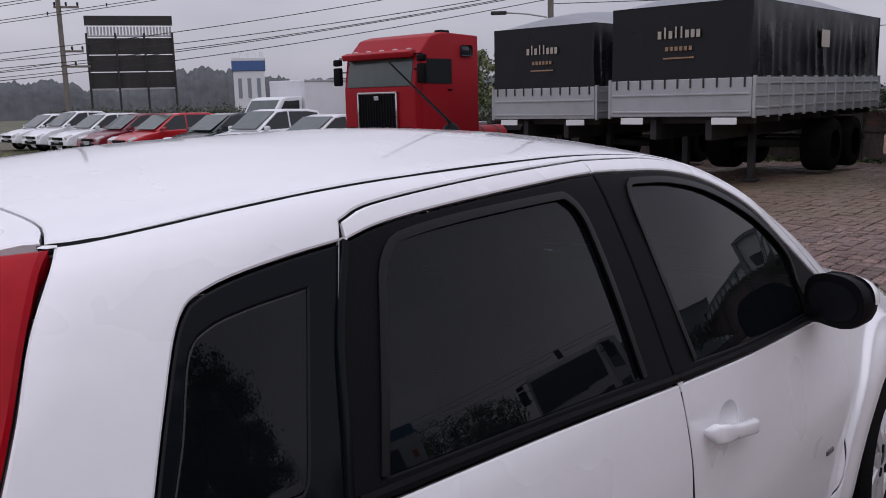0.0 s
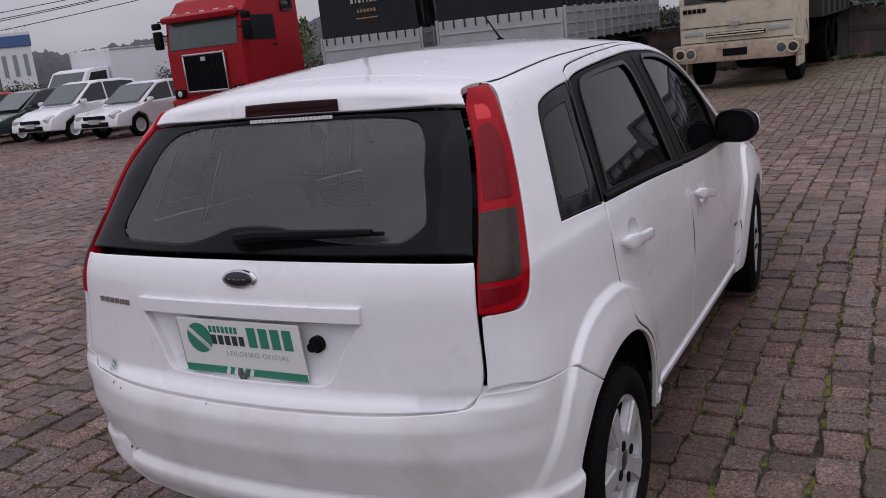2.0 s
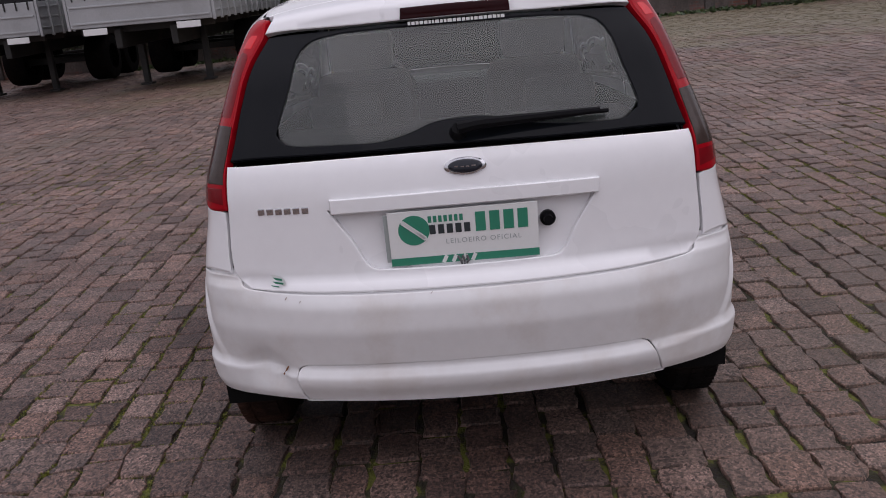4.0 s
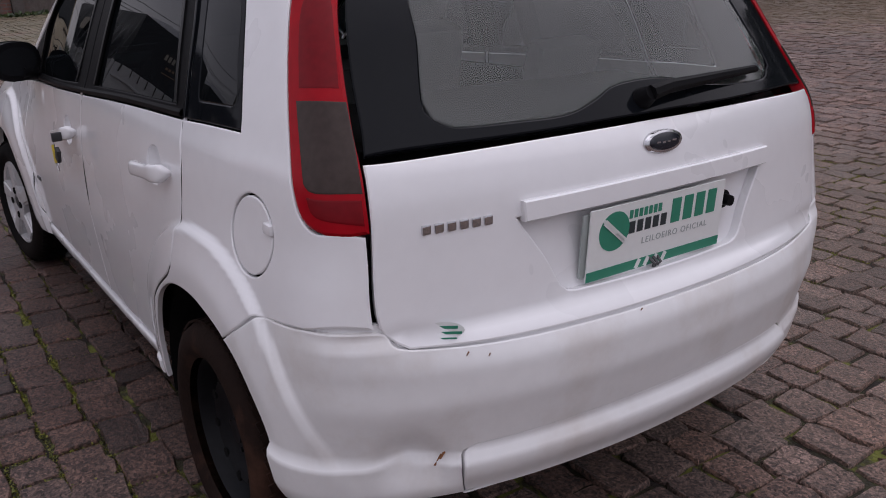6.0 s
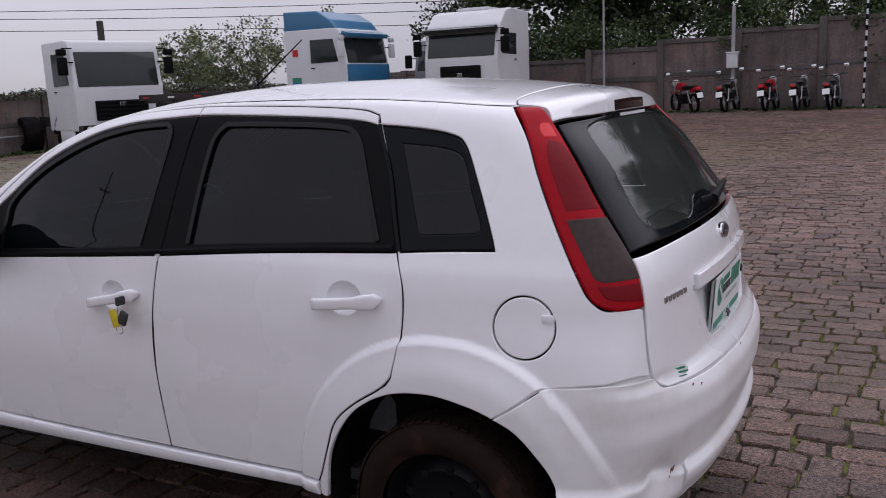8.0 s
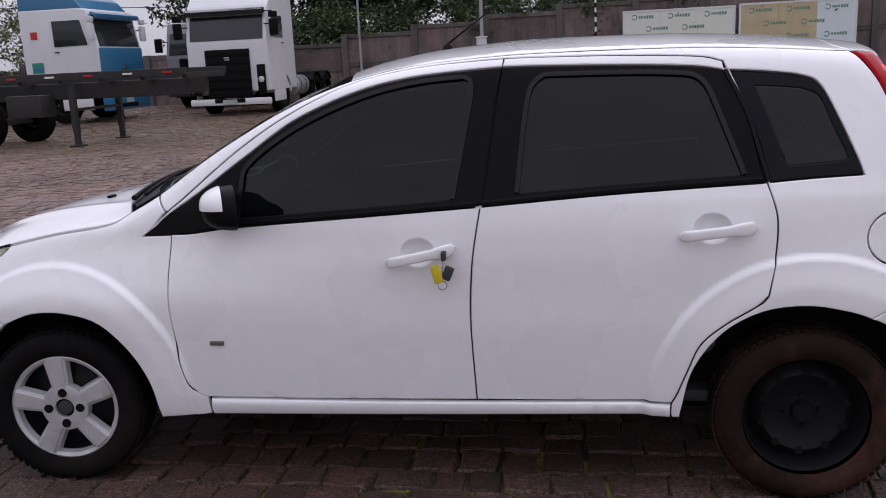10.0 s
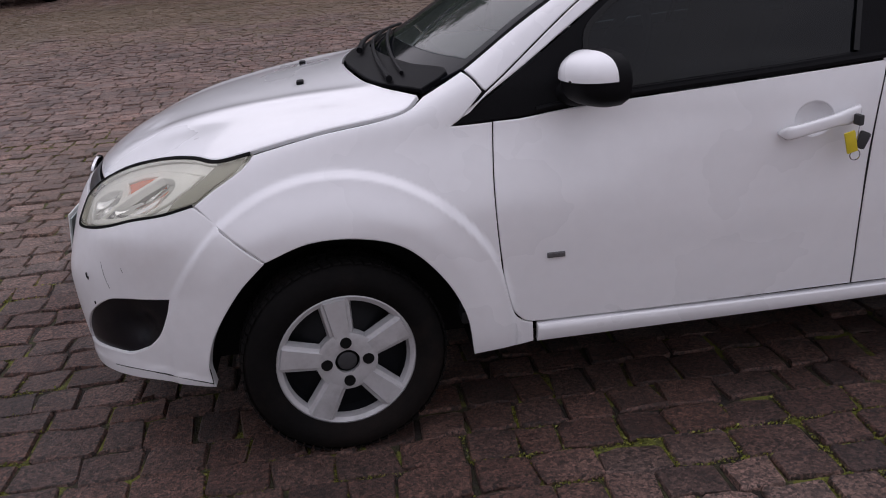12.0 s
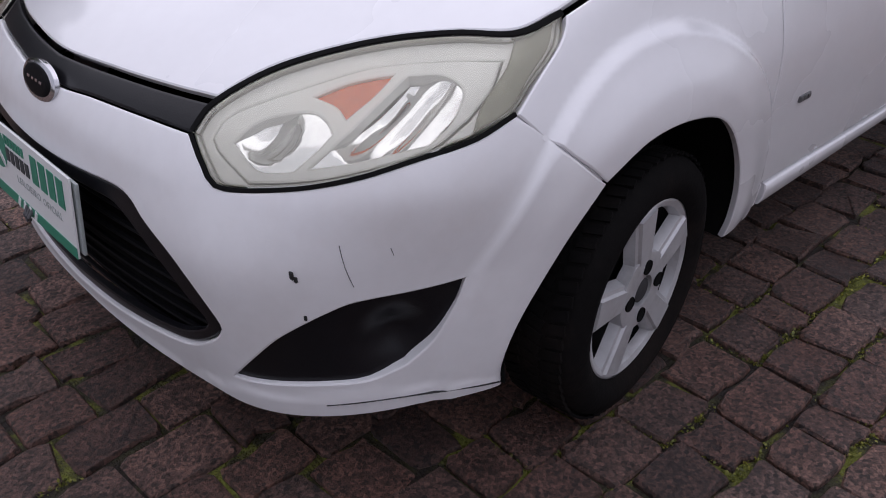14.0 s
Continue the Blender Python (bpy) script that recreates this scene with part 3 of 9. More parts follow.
for flip, hand in ((False, 1), (True, -1)):
    # front door
    bowl_f = [[(1.190 + .052 * math.cos(a), .812 + .043 * math.sin(a)) for a in np.linspace(0, math.tau, 25)]]
    bowl_r = [[(.286 + .052 * math.cos(a), .873 + .043 * math.sin(a)) for a in np.linspace(0, math.tau, 25)]]

    def scoop(cx, cz):
        return lambda p: -.002 - .024 * np.clip(1 - ((p[:, 0] - cx) / .054) ** 2 - ((p[:, 2] - cz) / .045) ** 2, 0, 1) ** .7

    low = [cut(BELT, 2.045, .985), B_GAP[3:], [(1.021, .309), (1.5, .303), (1.960, .303)], DOOR_FRONT[::-1]]
    low[1] = [(.985, .9507)] + B_GAP[3:]
    low[3] = DOOR_FRONT[::-1][:-1] + [low[0][0]]
    door = panel("front_door", sheet(SIDE, sides(low), [sides(bowl_f)], step=.0105, gap=.0022), PAINT, car, mirror=flip)
    panel("handle_scoop", sheet(SIDE, sides(bowl_f), step=.012, gap=-.004, off=scoop(1.190, .812), depth=.004), PAINT, door, mirror=flip)
    panel("door_frame", sheet(RAIL, sides([FRAME_F, [(.913, 1.401), (.917, 1.375)], DLO_F[::-1][:-1] + [(2.12, .888)], [(2.12, .888), (2.058, .946)]]), step=.025), PAINT, door, mirror=flip)
    glass_f = [[(1.800, .926), (1.79, 1.02), (1.765, 1.098)], [(1.765, 1.098), (1.603, 1.208), (1.398, 1.293), (1.218, 1.335), (1.06, 1.348)],
               [(1.06, 1.348), (1.032, 1.345), (1.017, 1.330), (1.018, 1.29), (1.022, 1.26), (1.075, .978)], [(1.075, .978), (1.358, .957), (1.800, .926)]]
    panel("window_surround", sheet(SIDE, sides([cut(BELT, 2.150, .988), [(.988, .9507), (.977, .985), (.940, 1.247), (.917, 1.375)], DLO_F[::-1]]),
                                   [sides(glass_f)], step=.03, off=-.003), TRIM, door, "black window surround and pillar", flip)
    panel("window_glass", sheet(SIDE, sides(glass_f), step=.022, off=-.009, gap=-.004, depth=.003), SIDE_GLASS, door, "dark tinted glass", flip)
    panel("run_channel", ribbon(on_side(glass_f[0] + glass_f[1][1:] + glass_f[2][1:]), .015, .002), RUBBER_AND_GAP, door, "black rubber channel round the glass", flip)
    panel("belt_seal", ribbon(on_side([(a, b + .012) for a, b in cut(BELT, 1.93, .989)]), .016, .006), TRIM, door, "black rubber strip", flip)
    # rear door
    low = [[(.986, .9507)] + cut(BELT, .97, .1345), [(.1345, 1.0025), (.126, .998), (.100, .898), (.105, .779), (.126, .674)], C_ARCH,
           [(.404, .318), (.7, .312), (1.021, .309)], [(1.021, .309), (1.028, .580), (1.017, .770), (.990, .933), (.986, .9507)]]
    door_r = panel("rear_door", sheet(SIDE, sides(low), [sides(bowl_r)], step=.0105), PAINT, car, mirror=flip)
    panel("handle_scoop", sheet(SIDE, sides(bowl_r), step=.012, gap=-.004, off=scoop(.286, .873), depth=.004), PAINT, door_r, mirror=flip)
    panel("door_frame", sheet(RAIL, sides([FRAME_R, [(.243, 1.362), (.240, 1.335)], DLO_R[::-1], [(.917, 1.375), (.913, 1.401)]]), step=.025), PAINT, door_r, mirror=flip)
    glass_r = [[(.872, .992), (.855, 1.15), (.840, 1.26), (.826, 1.31), (.798, 1.338), (.765, 1.345)], [(.765, 1.345), (.500, 1.340), (.355, 1.330)], [(.355, 1.330), (.318, 1.318), (.290, 1.288), (.270, 1.24), (.225, 1.12), (.192, 1.030)],
               [(.192, 1.030), (.570, 1.010), (.872, .992)]]
    panel("window_surround", sheet(SIDE, sides([[(.986, .9507)] + cut(BELT, .97, .132), [(.132, 1.0025), (.177, 1.199), (.240, 1.335)], DLO_R[::-1],
                                                [(.917, 1.375), (.940, 1.247), (.977, .985), (.986, .9507)]]), [sides(glass_r)], step=.03, off=-.003), TRIM, door_r, "black window surround and pillar", flip)
    panel("window_glass", sheet(SIDE, sides(glass_r), step=.022, off=-.009, gap=-.004, depth=.003), SIDE_GLASS, door_r, "dark tinted glass", flip)
    panel("run_channel", ribbon(on_side(glass_r[0] + glass_r[1][1:] + glass_r[2][1:]), .015, .002), RUBBER_AND_GAP, door_r, "black rubber channel round the glass", flip)
    panel("belt_seal", ribbon(on_side([(a, b + .012) for a, b in cut(BELT, .985, .14)]), .016, .006), TRIM, door_r, "black rubber strip", flip)
    # dark strips set almost flush in the shut lines stand for their shade
    for line, owner in ((B_GAP[3:], door), (C_HIGH[2:] + C_ARCH[1:], door_r)):
        panel("gap_shade", ribbon(on_side(line), .0026, -.0009), RUBBER_AND_GAP, owner, "thin dark strip for the shade in the shut line", flip)
    # quarter panel with the side of the roof
    ditch = np.vstack([on_top([(-.150, .535), (-.05, .556), (.3, .560), (.8, .560), (1.15, .556), (1.35, .560), (1.55, .578), (1.75, .606), (1.95, .632), (2.106, .652)])])
    lamp_out = [(-.138, 1.373), (-.20, 1.295), (-.238, 1.21), (-.281, 1.12), (-.325, 1.035), (-.370, .957), (-.401, .908), (-.445, .883)]
    quarter = [ditch, np.vstack([ditch[-1:], on_side([(2.0645, .9485)])]), on_side(FRAME_F), on_side(FRAME_R), on_side(C_HIGH), on_side(C_ARCH), on_side([(.404, .318), (.404, .270), (.378, .268)]),
               on_side(ARCH_R), on_side([(-.166, .598), (-.225, .637), (-.293, .688)]), np.vstack([on_side([(-.293, .688), (-.407, .701), (-.460, .708)]), on_rear([(.6455, .704)])]), on_rear([(.6455, .704), (.6515, .75), (.6495, .80), (.647, .880)]),
               np.vstack([on_rear([(.647, .880)]), on_side(lamp_out[::-1])]), np.vstack([on_side(lamp_out[:1]), ditch[:1]])]
    window_q = [on_side(DLO_Q), on_side([(-.149, 1.017), (.0, 1.0115), (.118, 1.0035)]), on_side([(.118, 1.0035), (.172, 1.199), (.237, 1.336)])]
    filler = [on_side([(-.238 + .081 * math.cos(a), .832 + .079 * math.sin(a)) for a in np.linspace(0, math.tau, 33)])]
    holes_q = [window_q] + ([filler] if hand > 0 else [])
    quarter_panel = panel("quarter_panel", sheet(RAIL, quarter, holes_q, step=.0105), PAINT, car, mirror=flip)
    glass_q = [on_side([(.150, 1.283), (.05, 1.274), (-.006, 1.262), (-.036, 1.238), (-.070, 1.15), (-.103, 1.070), (-.07, 1.060), (.0, 1.056), (.060, 1.053), (.070, 1.06), (.105, 1.16), (.150, 1.283)])]
    panel("window_surround", sheet(SIDE, window_q, [glass_q], step=.03, off=-.003), GLOSS_BLACK, quarter_panel, "black border of the rear side window", flip)
    panel("window_glass", sheet(SIDE, glass_q, step=.02, off=-.004, gap=-.003, depth=.003), SIDE_GLASS, quarter_panel, "dark tinted glass", flip)
    panel("pillar_strip", ribbon(on_side([(.122, 1.006), (.148, 1.10), (.1745, 1.199), (.205, 1.27), (.2395, 1.336)]), .0115, .0022), GLOSS_BLACK, quarter_panel, "black strip beside the rear side window", flip)
    if hand > 0:
        flap = panel("fuel_flap", sheet(SIDE, filler, step=.025, off=-.001), PAINT, quarter_panel, "round white fuel flap")
        bm = bmesh.new()
        p = on_side([(-.300, .858)])[0]
        add_box(bm, (.034, .012, .022), p + np.array((0, .0, 0)), .005)
        part("finger_tab", bm, PAINT, flap, smooth=True)
    # front wing
    wing = [on_side([(2.660, .578), (2.740, .650), (2.823, .729)]), on_side([(2.823, .729), (2.768, .764), (2.700, .803), (2.668, .830)]),
            on_top([(2.665, .703), (2.496, .6985), (2.343, .699), (2.262, .690), (2.215, .660)]), np.vstack([on_top([(2.215, .660), (2.11, .652)])]),
            np.vstack([on_top([(2.11, .652)]), on_side([(2.0655, .947)])]), on_side([(2.0655, .947), (2.12, .888), (2.150, .867)]), on_side([(2.150, .867), (2.10, .868), (2.045, .870)]),
            on_side(DOOR_FRONT), on_side([(1.960, .303), (1.957, .238)]), on_side([(1.957, .238), (2.05, .234), (2.133, .229)]), on_side(ARCH_F[::-1])]
    wing_panel = panel("front_wing", sheet(RAIL, wing, step=.0105, gap=.0014), PAINT, car, mirror=flip)
    for edge, owner in ((on_side([(2.664, .582), (2.740, .650), (2.823, .729)]), wing_panel), (on_side([(-.170, .601), (-.225, .637), (-.293, .688), (-.407, .701), (-.460, .708)]), quarter_panel)):
        flange = ribbon(edge, .009, 0.0)
        panel("seam_flange", (flange[0] - form_normal(flange[0]) * .009, flange[1]), PAINT_DIRTY, owner, mirror=flip)
    bm = bmesh.new()
    p = on_side([(1.897, .506)])[0]
    add_box(bm, (.050, .006, .015), p + np.array((0, .002, 0)), .002)
    for q in (-.015, .002, .017):
        add_box(bm, (.011, .003, .010), p + np.array((q, .0055, 0)), .001)
    ob = part("side_badge", bm, BADGE_GREY, door, "small dark grey badge")
    ob.scale.y = 1
    if flip:
        for v in ob.data.vertices:
            v.co.y *= -1
        ob.data.flip_normals()
    # black backing strips, added so the panel gaps read as shaded
    for line, low_by in ((on_side(B_GAP), .0075), (on_side(C_HIGH), .0075), (on_side(C_ARCH), .0075), (on_side(FRAME_F), .004), (on_side(FRAME_R), .004), (on_side(DOOR_FRONT), .0075), (ditch, .003)):
        panel("gap_shade", ribbon(line - form_normal(line) * low_by, .020, .0005), SHELL, car, "black strip for the shade in the panel gap", flip)
    # sill under the doors
    panel("sill", sheet(SIDE, sides([[(1.950, .298), (1.2, .300), (.406, .312)], [(.406, .312), (.406, .270)], [(.406, .270), (1.2, .250), (1.950, .238)], [(1.950, .238), (1.950, .298)]]),
                        step=.022, off=lambda p: .008 * sstep(.300, .288, p[:, 2] - .016 * (1.95 - p[:, 0]) / 1.54) * sstep(.225, .262, p[:, 2] - .026 * (1.95 - p[:, 0]) / 1.54), gap=.0012, depth=.02), PAINT, car, mirror=flip)

# bonnet, roof and tail
TOP = Flat((.28, 0, 1))


def both(pts):
    """A line given for the left half, carried on over the middle to the right."""
    p = np.asarray(pts, float)
    q = p[::-1].copy()
    q[:, 1] *= -1
    return np.vstack([p, q[1:] if abs(p[-1, 1]) < 1e-6 else q])


def half(line3):
    p = np.array(line3, float)
    p[:, 1] *= -1
    return p


hood_side = on_top([(2.225, .640), (2.262, .682), (2.343, .692), (2.496, .692), (2.671, .695)])
hood_lamp = np.vstack([on_top([(2.671, .695), (2.757, .682), (2.82, .616), (2.888, .549), (2.963, .490), (3.044, .436)]), on_front([(.402, .733)])])
hood_nose = on_front([(.402, .733), (.312, .733), (.18, .732), (0, .727)])
hood_back = on_top([(2.405, 0), (2.385, .2), (2.335, .42), (2.225, .640)])
hood = [hood_side, hood_lamp, both(hood_nose), half(hood_lamp)[::-1], half(hood_side)[::-1], half(hood_back)[::-1], hood_back]


def hood_ridge(p):
    """Two soft ridges that run forward over the bonnet."""
    c = .46 - .24 * np.clip((p[:, 0] - 2.3) / .9, 0, 1)
    return .008 * np.exp(-((np.abs(p[:, 1]) - c) / .05) ** 2) * sstep(2.25, 2.45, p[:, 0]) * sstep(3.12, 2.9, p[:, 0])


bonnet = panel("bonnet", sheet(TOP, hood, step=.026, off=hood_ridge, gap=.003), PAINT, car)
for s in (1, -1):
    p = on_top([(2.542, .215 * s)])[0]
    bm = box_bm((.022, .040, .012), p + np.array((0, 0, .004)), .004)
    part("washer_nozzle", bm, TRIM, bonnet, smooth=True)

edge_w = on_top([(2.105, .640), (1.95, .620), (1.75, .594), (1.55, .566), (1.43, .540)])
head_w = on_top([(1.43, .540), (1.46, .40), (1.49, .2), (1.50, 0)])
foot_w = on_top([(2.385, 0), (2.36, .2), (2.30, .42), (2.20, .60), (2.105, .640)])
SCREEN = Flat((.5, 0, .87))
screen_outline = [edge_w, head_w, half(head_w)[::-1], half(edge_w)[::-1], half(foot_w)[::-1], foot_w]
clear_s = [on_top([(2.09, .600), (1.75, .560), (1.50, .525)]), on_top([(1.50, .525), (1.53, .2), (1.53, 0)])]
low_s = on_top([(2.23, 0), (2.21, .2), (2.16, .42), (2.09, .600)])
clear_outline = [clear_s[0], clear_s[1], half(clear_s[1])[::-1], half(clear_s[0])[::-1], half(low_s)[::-1], low_s]
windscreen = panel("windscreen", sheet(SCREEN, clear_outline, step=.05, off=-.005, gap=-.003, depth=.004), FRONT_GLASS, car, "clear raked windscreen")
panel("screen_border", sheet(SCREEN, screen_outline, [clear_outline], step=.035, off=-.004), GLOSS_BLACK, windscreen, "black border of the windscreen")

roof_side = on_top([(1.43, .550), (1.15, .5535), (.8, .557), (.3, .557), (-.05, .553), (-.140, .527)])
roof_back = on_top([(-.140, .527), (-.112, .44), (-.118, .2), (-.120, 0)])
roof = panel("roof", sheet(Flat((0, 0, 1)), [roof_side, roof_back, half(roof_back)[::-1], half(roof_side)[::-1], half(head_w), head_w[::-1]], step=.04, gap=.0014), PAINT, car)
spoil_side = np.vstack([on_top([(-.140, .518), (-.19, .508)]), on_rear([(.508, 1.366), (.530, 1.330)])])
spoil_back = on_rear([(.530, 1.330), (.3, 1.336), (.1, 1.338), (0, 1.338)])
lamp3 = [on_rear([(.128, 1.372), (.132, 1.341)]), on_rear([(.132, 1.341), (-.02, 1.342), (-.180, 1.341)]), on_rear([(-.180, 1.341), (-.178, 1.372)]), on_rear([(-.178, 1.372), (-.02, 1.374), (.128, 1.372)])]
spoiler = panel("roof_spoiler", sheet(Flat((-.75, 0, .66)), [roof_back[::-1], spoil_side, spoil_back, half(spoil_back)[::-1], half(spoil_side)[::-1], half(roof_back)], step=.018, depth=.02), PAINT, car)
panel("brake_lamp", sheet(Flat((-1, 0, .25)), lamp3, step=.015, off=.004, gap=0, depth=.01), BRAKE_DARK, spoiler, "dark red high brake lamp")
bm = bmesh.new()
random.seed(3)
y = .110
while y > -.160:
    w = random.uniform(.006, .012)
    p = on_rear([(y - w / 2, 1.3285)])[0]
    add_box(bm, (.003, w, .009), p + np.array((-.004, 0, 0)))
    y -= w + .003
part("sticker_lettering", bm, PLATE_WHITE, spoiler, "small white lettering strip")

REAR = Flat((-1, 0, 0))
gate_side = on_rear([(.636, 1.003), (.641, .95), (.645, .862), (.651, .755), (.642, .702), (.604, .668)])
gate_low = on_rear([(.600, .668), (.45, .660), (.2, .657), (0, .657)])
gate_top = on_rear([(0, 1.014), (.3, 1.011), (.632, 1.003)])
recess = [on_rear([(.357, .872), (.30, .79), (.265, .725), (.235, .712)]), on_rear([(.235, .712), (0, .710), (-.235, .712)]), on_rear([(-.235, .712), (-.265, .725), (-.30, .79), (-.357, .872)]), on_rear([(-.357, .872), (0, .876), (.357, .872)])]
tailgate = panel("tailgate", sheet(REAR, [gate_top, gate_side, gate_low, half(gate_low)[::-1], half(gate_side)[::-1], half(gate_top)[::-1]], [recess], step=.028, gap=.0028, depth=.022), PAINT, car)
panel("plate_recess", sheet(REAR, [on_rear([(.37, .888), (.37, .70)]), on_rear([(.37, .70), (-.37, .70)]), on_rear([(-.37, .70), (-.37, .888)]), on_rear([(-.37, .888), (.37, .888)])], step=.04, off=-.022, gap=0), PAINT, tailgate)
bar = [on_rear([(.352, .906), (.350, .866)]), on_rear([(.350, .866), (0, .871), (-.364, .868)]), on_rear([(-.364, .868), (-.366, .908)]), on_rear([(-.366, .908), (0, .911), (.352, .906)])]
panel("gate_handle_bar", sheet(REAR, bar, step=.02, off=.014, gap=0, depth=.02, lip=.004), PAINT, tailgate, "white grip bar over the plate")
emb = on_rear([(-.016, .968)])[0]


def oval(name, centre, tilt, w, h, depth, mat, parent, label=""):
    bm = bmesh.new()
    add_lathe(bm, [(.0001, depth), (.7, depth * .97), (.92, depth * .8), (1.0, depth * .4), (1.0, -.006)], "X", 40)
    m = Matrix.Translation(centre) @ tilt.to_4x4()
    for v in bm.verts:
        v.co = m @ Vector((v.co.x, v.co.y * w, v.co.z * h))
    bmesh.ops.recalc_face_normals(bm, faces=bm.faces)
    return part(name, bm, mat, parent, label, True)


back_tilt = Euler((0, radians(-12), radians(180))).to_matrix()
badge = oval("emblem", emb, back_tilt, .056, .0245, .008, CHROME, tailgate, "oval chrome-rimmed emblem")
oval("emblem_field", emb + np.array((-.0035, 0, .001)), back_tilt, .046, .0185, .0075, BLUE_EMBLEM, badge, "dark oval")
bm = bmesh.new()
for k, (dy, w, h) in enumerate(((.024, .012, .012), (.008, .012, .008), (-.006, .011, .008), (-.022, .014, .012))):
    add_box(bm, (.002, w * .8, .0035), emb + np.array((-.0115, dy, .002 + (h - .01) * .3)))
part("emblem_script", bm, CHROME, badge, "chrome bars")
bm = bmesh.new()
for k in range(6):
    p = on_rear([(.545 - k * .0245, .880)])[0]
    add_box(bm, (.007, .0185, .0175), p, .002)
part("model_badge", bm, CHROME, tailgate, "grey bars of the model badge")
bm = bmesh.new()
add_lathe(bm, [(.0001, -.022), (.012, -.022), (.013, -.004), (.021, -.002), (.021, .012)], "X", 24, tuple(on_rear([(-.226, .808)])[0] + np.array((.012, 0, 0))))
bmesh.ops.recalc_face_normals(bm, faces=bm.faces)
part("gate_lock", bm, TRIM, tailgate, "round lock in a dark ring", True)
bm = bmesh.new()
for (y, z, w, h) in ((.528, .690, .075, .034),):
    p = on_rear([(y, z)])[0]
    add_lathe(bm, [(.0001, .0), (1.0, .0)], "X", 20)
    m = Matrix.Translation(p + np.array((-.0025, 0, 0))) @ Matrix.Rotation(radians(-33), 4, "Z") @ Matrix.Rotation(radians(180), 4, "Z")
    for v in bm.verts:
        v.co = m @ Vector((v.co.x, v.co.y * w / 2, v.co.z * h / 2))
part("dealer_sticker", bm, PLATE_WHITE, tailgate, "pale green oval sticker")
bm = bmesh.new()
for dy, dz, w, h in ((0, .006, .05, .006), (0, -.003, .058, .005), (0, -.011, .03, .003)):
    p = on_rear([(.528 + dy, .690 + dz)])[0]
    add_box(bm, (.001, w, h), p + np.array((-.006, 0, 0)), 0, Euler((0, 0, radians(-33))).to_matrix())
part("sticker_bars", bm, PLATE_GREEN, tailgate, "green bars")

# rear window
PANE = Flat((-.8, 0, .6))
win_side = on_rear([(.518, 1.324), (.566, 1.245), (.597, 1.148), (.617, 1.057), (.630, 1.011)])
win_low = on_rear([(.630, 1.011), (.3, 1.019), (0, 1.022)])
win_top = on_rear([(0, 1.334), (.3, 1.332), (.518, 1.324)])
clear_l = on_rear([(.30, 1.318), (.39, 1.303), (.43, 1.262), (.450, 1.19), (.487, 1.085), (.478, 1.063)])
clear_low = on_rear([(.478, 1.063), (.441, 1.047), (.30, 1.044), (.198, 1.045), (.117, 1.063), (.06, 1.082), (-.03, 1.088), (-.122, 1.082), (-.185, 1.066), (-.293, 1.053), (-.44, 1.047), (-.478, 1.063)])
clear_top = on_rear([(-.30, 1.318), (0, 1.322), (.30, 1.318)])
clear_r = on_rear([(-.478, 1.063), (-.498, 1.085), (-.468, 1.19), (-.448, 1.262), (-.405, 1.305), (-.30, 1.318)])
clear_ring = [clear_l, clear_low, clear_r, clear_top]
border = panel("rear_window_border", sheet(PANE, [win_side, win_low, half(win_low)[::-1], half(win_side)[::-1], half(win_top)[::-1], win_top], [clear_ring], step=.03, off=-.002, gap=.003), GLOSS_BLACK, tailgate, "black border of the rear window")
panel("rear_window", sheet(PANE, clear_ring, step=.05, off=-.004, gap=-.003, depth=.003), REAR_GLASS, border, "grey see-through glass with a pale painted sheen")
bm = bmesh.new()
a, b, c = (on_rear([q])[0] for q in ((-.005, 1.050), (-.06, 1.056), (-.385, 1.062)))
nrm = np.array((-.85, 0, .52))
add_path_tube(bm, [a - nrm * .002, a + nrm * .03], [.024, .016], 14)
add_path_tube(bm, [a + nrm * .026, b + nrm * .030, c + nrm * .024], [.017, .015, .009], 8)
wiper = part("rear_wiper", bm, TRIM, border, "black wiper arm", True)
add = bmesh.new()
add_path_tube(add, [b + nrm * .012, c + nrm * .010 + np.array((0, -.025, .003))], [.007, .006], 6)
part("wiper_blade", add, TRIM, wiper, "rubber blade")

# tail lamps
LAMP_R = Flat((-.62, .74, .25))
LAMP_OUT = [(-.138, 1.373), (-.20, 1.295), (-.238, 1.21), (-.281, 1.12), (-.325, 1.035), (-.370, .957), (-.401, .908), (-.430, .889)]
LAMP_IN = [(.512, 1.370), (.528, 1.325), (.574, 1.245), (.604, 1.148), (.626, 1.057), (.638, .985), (.642, .93), (.642, .884)]


def lamp_line(pts):
    """Points of the lamp's face: u runs from its outer to its inner edge, at height z."""
    zo, zi = [q[1] for q in LAMP_OUT][::-1], [q[1] for q in LAMP_IN][::-1]
    out = []
    for u, z in pts:
        a = on_side([(float(np.interp(z, zo, [q[0] for q in LAMP_OUT][::-1])), z)])[0]
        b = on_rear([(float(np.interp(z, zi, [q[0] for q in LAMP_IN][::-1])), z)])[0]
        out.append(a + (b - a) * u)
    return LAMP_R.lift(LAMP_R.to2(np.array(out)))


